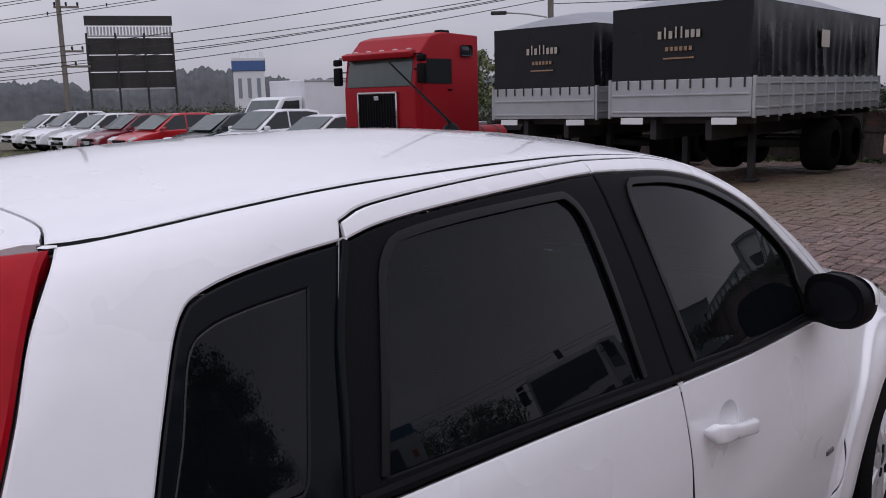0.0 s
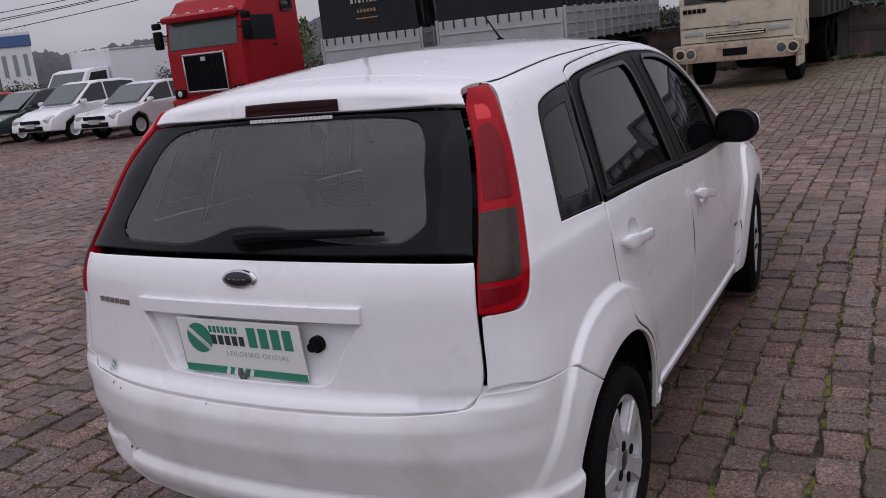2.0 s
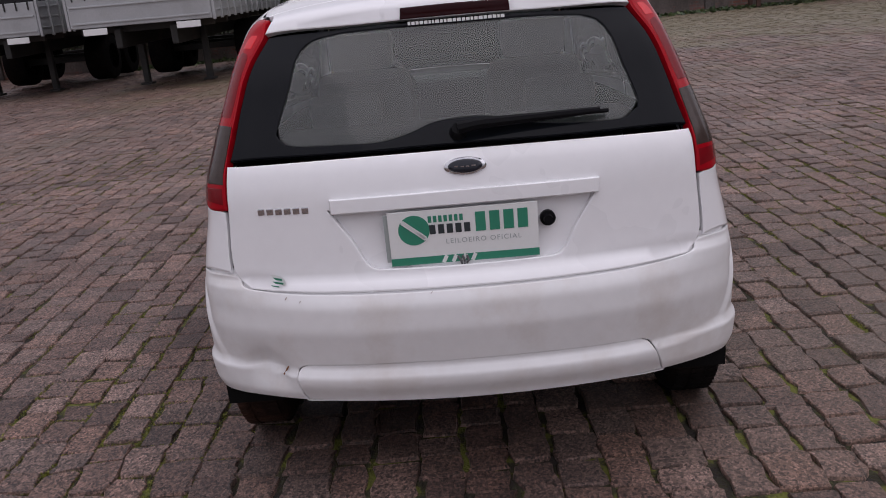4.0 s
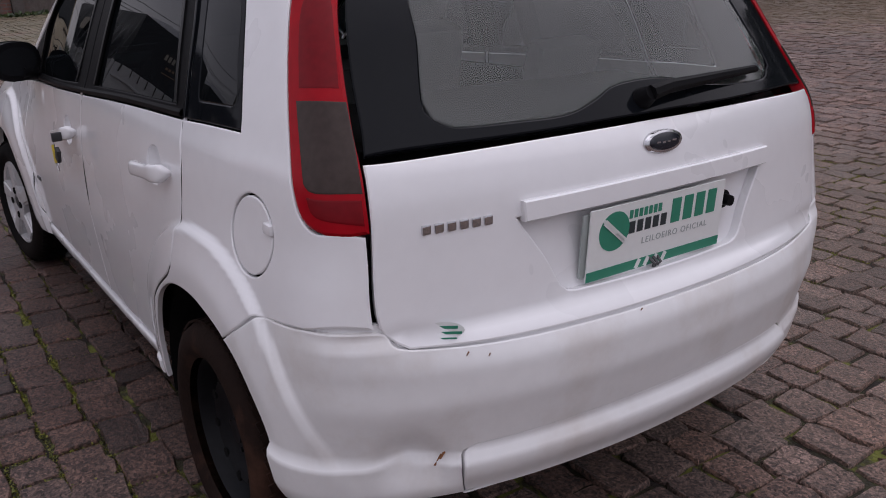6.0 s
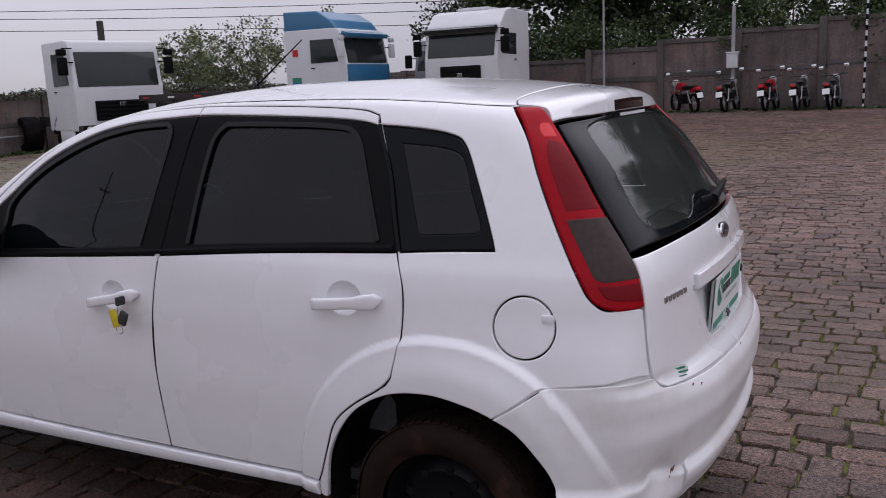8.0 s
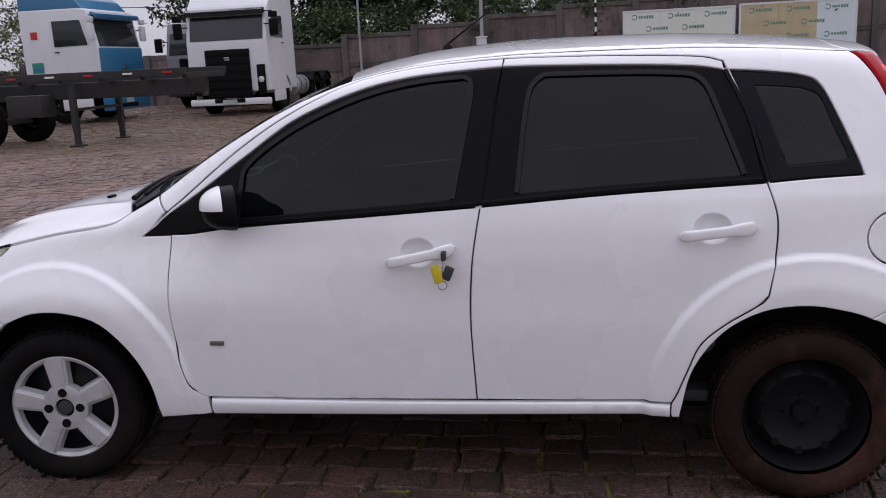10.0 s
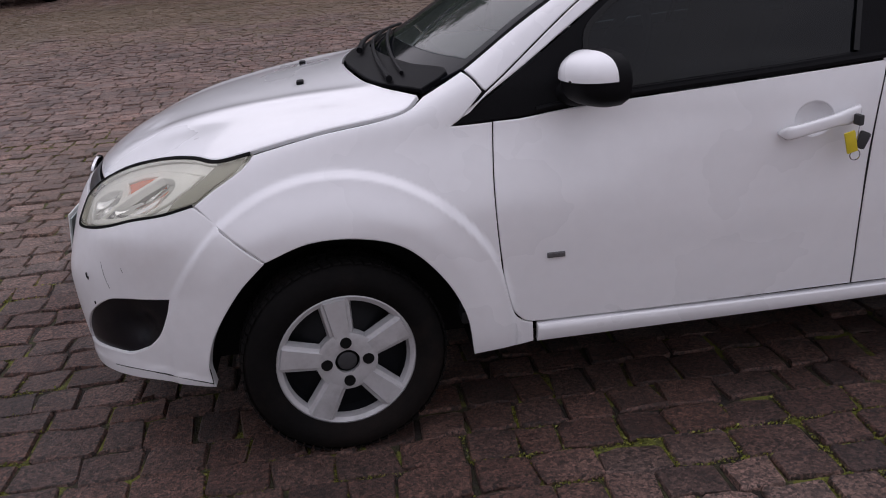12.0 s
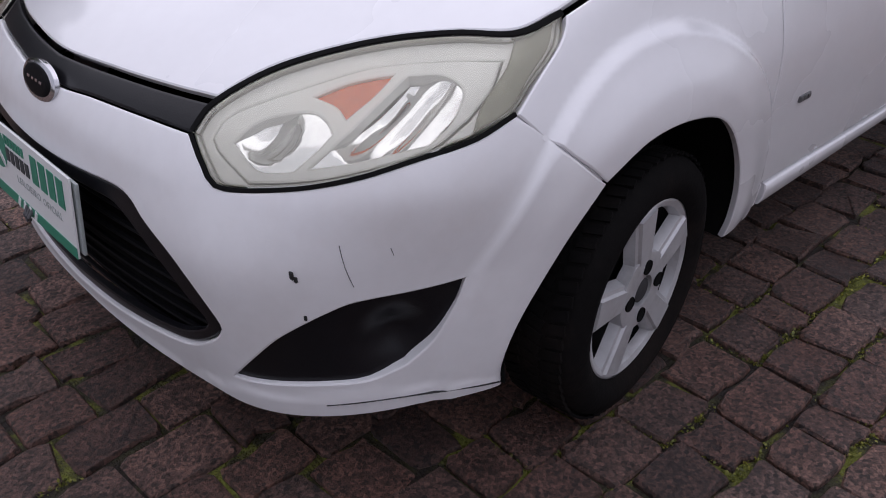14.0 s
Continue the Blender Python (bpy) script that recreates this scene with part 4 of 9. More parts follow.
for flip in (False, True):
    out_e = np.vstack([on_side(LAMP_OUT), on_rear([(.705, .880)])])
    base_e = on_rear([(.705, .880), (.675, .880), (.642, .884)])
    in_e = on_rear(LAMP_IN[::-1])
    head_e = np.vstack([on_rear(LAMP_IN[:1]), on_side(LAMP_OUT[:1])])
    outline = [out_e, base_e, in_e, head_e]
    lamp = panel("tail_lamp", sheet(LAMP_R, outline, step=.02, off=.001, gap=.002, depth=.03), RED_LENS, car, "tall red tail lamp with a smoked lower field", flip)
    panel("red_lens", sheet(LAMP_R, outline, step=.018, off=.0035, gap=.005, depth=.006), RED_LENS, lamp, "bright red lens band", flip)
    fields = (("smoked_field", [[(.22, .960), (.21, 1.01), (.20, 1.093)], [(.20, 1.093), (.975, 1.097)], [(.975, 1.097), (.975, 1.01), (.97, .953)], [(.97, .953), (.45, .946), (.28, .949), (.22, .960)]], SMOKE_LENS, "smoked brown lens"),
              ("inner_field", [[(.26, 1.112), (.27, 1.20), (.32, 1.25), (.48, 1.283)], [(.48, 1.283), (.80, 1.275), (.90, 1.25)], [(.90, 1.25), (.90, 1.20), (.90, 1.116)], [(.90, 1.116), (.26, 1.112)]], DARK_RED, "deeper red reflector field"),
              ("upper_field", [[(.40, 1.290), (.42, 1.312), (.55, 1.326)], [(.55, 1.326), (.80, 1.326)], [(.80, 1.326), (.80, 1.290)], [(.80, 1.290), (.40, 1.290)]], RED_BRIGHT, "small bright red reflector"),
              ("base_field", [[(.22, .940), (.30, .906), (.94, .898)], [(.94, .898), (.95, .944)], [(.95, .944), (.45, .938), (.22, .940)]], DARK_RED, "dark red lower lens"))
    for nm, segs, mat, lb in fields:
        panel(nm, sheet(LAMP_R, [lamp_line(q) for q in segs], step=.012, off=.0045, gap=.001, depth=.003, lip=.0006), mat, lamp, lb, flip)

# rear bumper
AROUND = Round(.15)
b_top = np.vstack([on_side([(-.293, .688), (-.407, .701), (-.460, .708)]), on_rear([(.6455, .704), (.610, .674)]), on_rear([(.45, .660), (.2, .656), (0, .656)])])
b_seam = on_side([(-.166, .598), (-.225, .637), (-.293, .688)])
b_arch = on_side(ARCH_RB)
b_low = np.vstack([on_side([(-.355, .312)]), on_rear([(.64, .322), (.45, .322), (.2, .319), (0, .319)])])
outline = [b_seam, b_top, half(b_top)[::-1], half(b_seam)[::-1], half(b_arch), half(b_low), b_low[::-1], b_arch[::-1]]
insert = [on_rear([(.482, .324), (.492, .36), (.497, .420), (.47, .438)]), on_rear([(.47, .438), (.2, .441), (-.2, .441), (-.47, .438)]), on_rear([(-.47, .438), (-.497, .420), (-.52, .36), (-.532, .324)]), on_rear([(-.532, .324), (0, .3195), (.482, .324)])]


def bumper_form(p):
    """A low lip that runs round the corners, and a dent in the left corner."""
    y = np.abs(p[:, 1])
    crest = .405 + .012 * sstep(.5, .72, y)
    lip = .015 * sstep(.018, -.002, p[:, 2] - crest) * sstep(.29, .36, p[:, 2]) * sstep(.40, .50, y)
    d = np.exp(-(((p[:, 1] - .600) / .045) ** 2 + ((p[:, 2] - .425) / .05) ** 2))
    d2 = np.exp(-(((p[:, 1] - .545) / .02) ** 2 + ((p[:, 2] - .40) / .035) ** 2))
    return lip - .026 * d - .012 * d2


step_hi = np.vstack([on_side([(-.31, .705), (-.41, .716), (-.47, .722)]), on_rear([(.62, .716), (.45, .690), (.2, .688), (0, .688)])])
step_lo = np.vstack([on_side([(-.31, .672), (-.41, .684), (-.47, .692)]), on_rear([(.60, .655), (.45, .642), (.2, .638), (0, .638)])])
panel("bumper_step", sheet(AROUND, [step_hi, half(step_hi)[::-1], half(np.vstack([step_hi[:1], step_lo[:1]])), half(step_lo), step_lo[::-1], np.vstack([step_lo[:1], step_hi[:1]])], step=.03, off=-.011, gap=0), PAINT_DIRTY, car, "white step under the tailgate")
bumper = panel("rear_bumper", sheet(AROUND, outline, [insert], step=.014, off=bumper_form, gap=.0018, depth=.03), PAINT_GRIMY, car, "white rear bumper, dented and scuffed at one corner")


def insert_form(p):
    return -.004 + .026 * sstep(.436, .402, p[:, 2]) - .016 * sstep(.39, .32, p[:, 2])


panel("bumper_insert", sheet(AROUND, insert, step=.012, off=insert_form, gap=.0018, depth=.03), PAINT_GRIMY, bumper)
for k, (y, z, s) in enumerate(((.540, .412, .012), (.532, .425, .010), (.50, .648, .004), (.46, .640, .003), (.10, .650, .003))):
    p = on_rear([(y, z)])[0]
    part("paint_chip", box_bm((.003, s * .35, s * 2.2), p + np.array((-.001 if k > 1 else .006, 0, 0)), 0, Euler((radians(35), 0, radians(-15))).to_matrix()), RUST, bumper, "rusty scratch")

# front bumper, grille and lamps
NOSE = Round(2.15)
f_seam = on_side([(2.661, .578), (2.741, .65), (2.826, .731)])
f_lamp = np.vstack([on_side([(2.824, .730), (2.905, .711)]), on_front([(.709, .695), (.66, .672), (.589, .651), (.49, .635), (.445, .658), (.400, .690)])])
f_strip = on_front([(.400, .690), (.289, .693), (.165, .692), (.08, .686), (0, .683)])
f_arch = on_side(ARCH_FB)
f_low = np.vstack([on_side([(2.838, .219), (2.921, .225), (2.99, .231)]), on_front([(.703, .232), (.587, .231), (.459, .235), (.3, .234), (0, .232)])])
outline = [f_arch[::-1], f_low, half(f_low)[::-1], half(f_arch), half(f_seam), half(f_lamp), half(f_strip), f_strip[::-1], f_lamp[::-1], f_seam[::-1]]
mouth_l = on_front([(0, .570), (.10, .572), (.19, .577), (.27, .580), (.31, .572), (.348, .546), (.416, .505), (.468, .455), (.500, .412), (.497, .390), (.465, .358), (.40, .320), (.30, .298), (.159, .278), (0, .270)])
mouth = [mouth_l, half(mouth_l)[::-1]]
fog_l = [np.vstack([on_front([(.505, .297), (.557, .360), (.60, .411), (.656, .460), (.691, .476)]), on_side([(2.926, .482)])]), on_side([(2.926, .482), (2.942, .434), (2.972, .375), (3.014, .333)]),
         np.vstack([on_side([(3.014, .333)]), on_front([(.676, .311), (.637, .309), (.592, .306), (.505, .297)])])]


def lip_form(p):
    """The lower lip stands a little proud under a crease that climbs round the corner."""
    y = np.abs(p[:, 1])
    crease = np.where(p[:, 0] < 3.01, np.interp(p[:, 0], [2.84, 2.908, 3.01], [.238, .259, .277]), np.interp(y, [0, .40, .473, .60, .658, .735], [.235, .250, .266, .279, .283, .277]))
    return .004 * sstep(.008, -.008, p[:, 2] - crease)


front = panel("front_bumper", sheet(NOSE, outline, [mouth, fog_l, [half(s) for s in fog_l]], step=.016, gap=.0014, depth=.03,
                                    off=lip_form), PAINT_DIRTY, car, "white front bumper with chips and scratches")
panel("lower_grille_back", sheet(NOSE, [on_front([(.48, .62), (.48, .25)]), on_front([(.48, .25), (-.48, .25)]), on_front([(-.48, .25), (-.48, .62)]), on_front([(-.48, .62), (.48, .62)])], step=.04, off=-.05), SHELL, front, "dark inside of the lower grille")
frame_in = on_front([(0, .540), (.10, .543), (.20, .547), (.265, .545), (.32, .515), (.38, .470), (.43, .425), (.462, .398), (.455, .377), (.42, .354), (.36, .330), (.24, .312), (0, .294)])
panel("grille_frame", sheet(NOSE, mouth, [[frame_in, half(frame_in)[::-1]]], step=.02, off=-.006, gap=.001), TRIM_SHEEN, front, "black plastic frame of the grille")
for k in range(8):
    z = .308 + k * .031
    half_w = float(np.interp(z, [.30, .345, .40, .455, .50, .55], [.30, .42, .46, .42, .36, .27]))
    line = on_front([(y, z) for y in np.linspace(-half_w, half_w, 15)])
    panel("grille_slat", ribbon(line + np.array((-.026, 0, 0)), .007, .005), TRIM, front)
for flip in (False, True):
    fog = panel("fog_recess", sheet(NOSE, fog_l, step=.02, gap=-.004, off=lambda p: -.008 - .034 * np.exp(-(((p[:, 0] - 3.03) / .05) ** 2 + ((p[:, 2] - .39) / .055) ** 2))), TRIM_SHEEN, front, "black fog lamp recess", flip)
strip_l = on_front([(.402, .729), (.312, .729), (.18, .728), (0, .723)])
panel("grille_strip", sheet(NOSE, [f_strip, half(f_strip)[::-1], half(strip_l), strip_l[::-1], np.vstack([strip_l[:1], f_strip[:1]])], step=.02, off=-.004, gap=.002), TRIM_SHEEN, front, "black strip under the bonnet")
emb_f = on_front([(0, .680)])[0]
front_tilt = Euler((0, radians(-18), 0)).to_matrix()
badge = oval("emblem", emb_f + np.array((.004, 0, 0)), front_tilt, .070, .036, .006, CHROME, front, "oval chrome-rimmed emblem")
oval("emblem_field", emb_f + np.array((.0062, 0, .001)), front_tilt, .059, .028, .0062, TRIM, badge, "dark oval")
bm = bmesh.new()
for dy, w in ((.026, .014), (.008, .012), (-.008, .011), (-.026, .015)):
    add_box(bm, (.002, w * .8, .005), emb_f + np.array((.0128, dy, .004)), 0, front_tilt)
part("emblem_script", bm, CHROME, badge, "chrome bars")
for k, (y, z, s) in enumerate(((.617, .528, .014), (.622, .521, .010), (.628, .450, .009))):
    part("paint_chip", box_bm((.004, s * .7, s), on_front([(y, z)])[0], .002), SCRATCH, front, "black chip in the paint")
for (y0, z0, y1, z1, w) in ((.664, .578, .677, .505, .0012), (.71, .570, .712, .556, .001)):
    panel("scratch", ribbon(on_front([(y0 + (y1 - y0) * k / 4, z0 + (z1 - z0) * k / 4) for k in range(5)]), w, .0008), SEAT_CLOTH, front, "thin grey scratch")
panel("lip_scrape", ribbon(np.vstack([on_side([(2.844, .234), (2.9, .247)]), on_front([(.700, .262), (.665, .264), (.63, .262)])]), .0022, .006), SCRATCH, front, "dark scrape along the lower lip")

LAMP_F = Flat((.62, .52, .58))
for flip in (False, True):
    top_e = np.vstack([on_front([(.400, .693), (.402, .728)]), on_top([(3.044, .441), (2.963, .495), (2.888, .554), (2.82, .621), (2.757, .687), (2.669, .698)])])
    back_e = np.vstack([on_top([(2.669, .698)]), on_side([(2.699, .802), (2.77, .763), (2.824, .731), (2.905, .714)])])
    low_e = np.vstack([on_side([(2.905, .714)]), on_front([(.709, .698), (.66, .675), (.589, .654), (.49, .638), (.445, .661), (.400, .693)])])
    rim = [top_e, back_e, low_e]
    housing = panel("headlamp", sheet(LAMP_F, rim, step=.02, off=-.058, gap=-.002, depth=-.053), LAMP_SHELL, car, "hazed yellowed headlamp", flip)
    panel("lens", sheet(LAMP_F, rim, step=.02, off=-.001, gap=.003, depth=.012), LAMP_GLASS, housing, "yellowed clear lens", flip)

    arr = np.array
    beam = [arr([(3.145, 0.470, 0.694), (3.102, 0.486, 0.723), (3.053, 0.538, 0.740), (3.045, 0.570, 0.734), (3.051, 0.592, 0.722)]), arr([(3.051, 0.592, 0.722), (3.080, 0.589, 0.702), (3.116, 0.576, 0.674)]),
            arr([(3.116, 0.576, 0.674), (3.144, 0.528, 0.668), (3.145, 0.470, 0.694)])]
    main = [arr([(2.919, 0.616, 0.785), (2.886, 0.653, 0.788), (2.878, 0.687, 0.778), (2.888, 0.703, 0.765), (2.922, 0.715, 0.738), (2.963, 0.711, 0.716)]), arr([(2.963, 0.711, 0.716), (3.046, 0.651, 0.696), (3.097, 0.598, 0.681)]),
            arr([(3.097, 0.598, 0.681), (3.021, 0.615, 0.732), (2.919, 0.616, 0.785)])]
    amber = [arr([(2.932, 0.596, 0.785), (2.979, 0.557, 0.774), (3.029, 0.528, 0.756)]), arr([(3.029, 0.528, 0.756), (3.019, 0.567, 0.750), (3.022, 0.593, 0.739)]), arr([(3.022, 0.593, 0.739), (2.976, 0.600, 0.764), (2.932, 0.596, 0.785)])]
    edge = [arr([(3.159, 0.431, 0.693), (3.120, 0.435, 0.724), (3.025, 0.505, 0.765), (2.939, 0.564, 0.791), (2.866, 0.636, 0.802), (2.802, 0.701, 0.801)]), arr([(2.802, 0.701, 0.801), (2.840, 0.721, 0.770), (2.894, 0.728, 0.739)]),
            arr([(2.894, 0.728, 0.739), (2.973, 0.714, 0.706), (3.069, 0.646, 0.677), (3.123, 0.583, 0.660), (3.161, 0.523, 0.649)]), arr([(3.161, 0.523, 0.649), (3.164, 0.457, 0.677), (3.159, 0.431, 0.693)])]
    panel("lamp_collar", sheet(LAMP_F, rim, [edge], step=.016, off=-.016, gap=.0035, depth=.02), LAMP_BEZEL, housing, "hazed white edge of the lamp", flip)
    panel("bezel", sheet(LAMP_F, edge, [beam, main, amber], step=.012, off=-.012, gap=.001, depth=.022), LAMP_BEZEL, housing, "pale silver bezel round the reflectors", flip)

    def dish(mid, reach, deep, waves):
        """A dished reflector with upright cut facets."""
        def fall(p):
            d = np.linalg.norm(p - arr(mid), axis=1) / reach
            return -.016 - deep * np.clip(1 - d * d, 0, 1) + waves * np.abs(np.sin(p[:, 1] * 75)) * np.clip(1 - d, 0, 1)
        return fall

    panel("reflector", sheet(LAMP_F, beam, step=.009, off=dish((3.08, .495, .684), .066, .036, .010), gap=-.003, depth=.004), REFLECTOR, housing, "silver high-beam reflector", flip)
    panel("reflector", sheet(LAMP_F, main, step=.010, off=dish((2.95, .620, .720), .115, .038, .012), gap=-.003, depth=.004), REFLECTOR, housing, "silver main reflector", flip)
    panel("indicator_lens", sheet(LAMP_F, amber, step=.014, off=-.018, gap=-.002, depth=.01), AMBER, housing, "orange indicator", flip)
    for c, r in (((3.082, .497, .680), .012), ((2.955, .615, .716), .016)):
        bm = bmesh.new()
        w = Vector((.80, .42, .42)).normalized()
        add_lathe(bm, [(.0001, .012), (r * .6, .010), (r, .0), (r, -.03)], "Z", 14)
        m = Matrix.Translation(Vector(c) - w * .028) @ w.to_track_quat("Z", "Y").to_matrix().to_4x4()
        for v in bm.verts:
            v.co = m @ v.co
            if flip:
                v.co.y *= -1
        bmesh.ops.recalc_face_normals(bm, faces=bm.faces)
        part("bulb_cap", bm, CHROME, housing, "small silver bulb cap", True)
    # raised black strip paints the shade of the gap to the bonnet
    panel("lamp_gap_strip", ribbon(top_e, .010, .002), SHELL, housing, "black strip for the shaded gap above the lamp", flip)
    wing_in = [on_top([(2.764, .682), (2.757, .687), (2.676, .698)]), np.vstack([on_top([(2.676, .698)]), on_side([(2.71, .801), (2.766, .769), (2.824, .732), (2.905, .715)])]),
               np.vstack([on_side([(2.905, .715)]), LAMP_F.lift(LAMP_F.to2(np.array([(2.860, .715, .745), (2.800, .705, .790)]))), on_top([(2.764, .682)])])]
    panel("inner_wing", sheet(LAMP_F, wing_in, step=.02, off=-.010, gap=.005, depth=.006), OLIVE_SHELL, housing, "olive grey inner cover", flip)
    # a thinner strip paints the shaded gap to the bumper
    panel("lower_gap_strip", ribbon(f_lamp, .007, .0015), SHELL, housing, "black strip for the shaded gap under the lamp", flip)

# dark inner body, floor and wheel housings
inner_lo = [[(-.30, .66), (-.20, .94), (2.05, .87), (2.6, .74)], [(2.6, .74), (2.6, .60)], [(2.6, .60), (2.488 + .1, .640), (2.488, .660), (2.25, .60), (2.13, .45), (2.11, .27)], [(2.11, .27), (.41, .29)],
            [(.41, .29), (.39, .42), (.28, .58), (.1, .665), (-.1, .66), (-.30, .66)]]
for flip in (False, True):
    panel("inner_body", sheet(SIDE, sides(inner_lo), step=.06, off=-.050), SHELL, car, "dark inner body", flip)
for size, centre in (((1.70, 1.36, .06), (1.245, 0, .275)), ((1.66, 1.04, .09), (1.245, 0, .205)), ((.84, .92, .13), (.06, 0, .285)), ((.62, .92, .42), (2.62, 0, .38)), ((.50, 1.0, .30), (-.22, 0, .44))):
    part("underbody", box_bm(size, centre, .01), SHELL, car, "dark underside")
for xc, r in ((0, .37), (2.488, .36)):
    for s in (1, -1):
        bm = bmesh.new()
        n = 26
        rows = []
        for yy in (.60, .735 if xc > 1 and s < 0 else .775):
            rows.append([bm.verts.new((xc + r * math.cos(a), yy * s, .285 + r * math.sin(a))) for a in np.linspace(-.15, math.pi + .15, n)])
        for i in range(n - 1):
            bm.faces.new((rows[0][i], rows[0][i + 1], rows[1][i + 1], rows[1][i]))
        bm.faces.new([v for v in rows[0]])
        part("wheel_housing", bm, SHELL, car, "dark wheel housing")
panel("rear_inner", sheet(AROUND, [on_rear([(.60, .66), (.60, .32)]), on_rear([(.60, .32), (-.60, .32)]), on_rear([(-.60, .32), (-.60, .66)]), on_rear([(-.60, .66), (.60, .66)])], step=.06, off=-.05), SHELL, car, "dark inner body")
panel("front_inner", sheet(NOSE, [on_front([(.66, .70), (.66, .26)]), on_front([(.66, .26), (-.66, .26)]), on_front([(-.66, .26), (-.66, .70)]), on_front([(-.66, .70), (.66, .70)])], step=.06, off=-.075), SHELL, car, "dark inner body")

# ---- wheels, mirrors, handles, cabin ----
def tyre_part(parent, mat):
    bm = bmesh.new()
    w, r, ri = .086, .277, .190
    prof = [(ri, -w * .80), (ri + .02, -w * .95), (r - .045, -w), (r - .014, -w * .86), (r - .002, -w * .62), (r, -w * .3), (r, w * .3), (r - .002, w * .62), (r - .014, w * .86), (r - .045, w), (ri + .02, w * .95), (ri, w * .80)]
    add_lathe(bm, prof, "Y", 56)
    bmesh.ops.recalc_face_normals(bm, faces=bm.faces)
    ob = part("tyre", bm, mat, parent, "black rubber tyre", True, 50)
    bm = bmesh.new()
    for k in range(64):
        a = k * math.tau / 64
        for s, d in ((-.045, .02), (.0, -.02), (.045, .02)):
            m = Matrix.Rotation(-a, 4, "Y") @ Matrix.Translation((r + .0005, s, 0)) @ Matrix.Rotation(d * 12, 4, "X")
            vs = add_box(bm, (.006, .036, .020), (0, 0, 0))
            for v in vs:
                v.co = m @ v.co
    tread = part("tread", bm, mat, ob)
    tread["kind"] = "stuff"
    return ob


def alloy_wheel(m, name="wheel"):
    """A five-spoke silver cover over a dark steel wheel."""
    bm = bmesh.new()
    add_lathe(bm, [(.001, .030), (.10, .030), (.13, .012), (.165, .010), (.178, .030), (.186, .052), (.186, -.07)], "Y", 48)
    bmesh.ops.recalc_face_normals(bm, faces=bm.faces)
    wheel = part(name, bm, STEEL_BLACK, car, "wheel with a silver five-spoke cover", True)
    wheel.matrix_basis = m
    tyre_part(wheel, RUBBER)
    bm = bmesh.new()
    add_lathe(bm, [(.168, .044), (.174, .064), (.186, .069), (.196, .064), (.199, .048)], "Y", 56)
    bmesh.ops.recalc_face_normals(bm, faces=bm.faces)
    part("cover_rim", bm, SILVER, wheel, "scuffed silver outer ring", True, 25)
    for k in range(5):
        turn = Matrix.Rotation(-math.radians(90 + 72 * k), 4, "Y")
        bm = bmesh.new()
        loops = [[bm.verts.new(turn @ Vector((x, d, s * w))) for x, w in ((lo, w0), (hi, w1)) for s in ((-1, 1) if x == lo else (1, -1))]
                 for lo, hi, w0, w1, d in ((.045, .182, .034, .046, .044), (.045, .182, .028, .040, .0655), (.050, .180, .021, .032, .0675), (.052, .178, .018, .028, .0735))]
        for a, b in zip(loops, loops[1:]):
            for i in range(4):
                bm.faces.new((a[i], a[(i + 1) % 4], b[(i + 1) % 4], b[i]))
        bm.faces.new(loops[-1])
        bmesh.ops.recalc_face_normals(bm, faces=bm.faces)
        part("spoke", bm, SILVER, wheel, "silver spoke", True, 25)
    bm = bmesh.new()
    add_lathe(bm, [(.034, .058), (.034, .073), (.066, .0755), (.083, .071), (.086, .045)], "Y", 40)
    bmesh.ops.recalc_face_normals(bm, faces=bm.faces)
    part("cover_hub", bm, SILVER, wheel, "silver hub of the cover", True, 25)
    for k in range(4):
        a = math.radians(6 + 90 * k)
        bm = bmesh.new()
        add_lathe(bm, [(.0001, .0012), (.0135, .0012), (.0155, .003), (.017, -.01)], "Y", 16, (.0565 * math.cos(a), .0745, .0565 * math.sin(a)))
        bmesh.ops.recalc_face_normals(bm, faces=bm.faces)
        part("bolt_hole", bm, SHELL, wheel)
    bm = bmesh.new()
    add_lathe(bm, [(.0001, .070), (.020, .072), (.026, .069), (.027, .055)], "Y", 24)
    bmesh.ops.recalc_face_normals(bm, faces=bm.faces)
    part("hub_cap", bm, DASH, wheel, "dark centre cap", True)
    return wheel


def steel_wheel(m):
    bm = bmesh.new()
    add_lathe(bm, [(.001, .026), (.030, .028), (.036, .010), (.085, .006), (.105, .020), (.125, .030), (.150, .012), (.160, -.004), (.172, .010), (.176, .040), (.186, .052), (.188, .050), (.186, -.07)], "Y", 48)
    bmesh.ops.recalc_face_normals(bm, faces=bm.faces)
    wheel = part("wheel", bm, STEEL_BLACK, car, "bare black steel wheel with a reddish worn tyre", True, 40)
    wheel.matrix_basis = m
    tyre_part(wheel, RUST_RUBBER)
    for k in range(10):
        a = math.radians(36 * k + 10)
        bm = bmesh.new()
        add_lathe(bm, [(.0001, .001), (.012, .001), (.013, -.004)], "Y", 14, (.128 * math.cos(a), .0305, .128 * math.sin(a)))
        bmesh.ops.recalc_face_normals(bm, faces=bm.faces)
        part("vent_hole", bm, SHELL, wheel)
    for k in range(4):
        a = math.radians(20 + 90 * k)
        bm = bmesh.new()
        add_lathe(bm, [(.0001, .022), (.007, .022), (.009, .006)], "Y", 6, (.052 * math.cos(a), .0, .052 * math.sin(a)))
        bmesh.ops.recalc_face_normals(bm, faces=bm.faces)
        part("wheel_bolt", bm, STEEL_BLACK, wheel)
    return wheel


alloy_wheel(pose(2.490, .731, .271, 0, 6, 7.0))
steel_wheel(pose(0, .718, .277, 0, 25, 0))
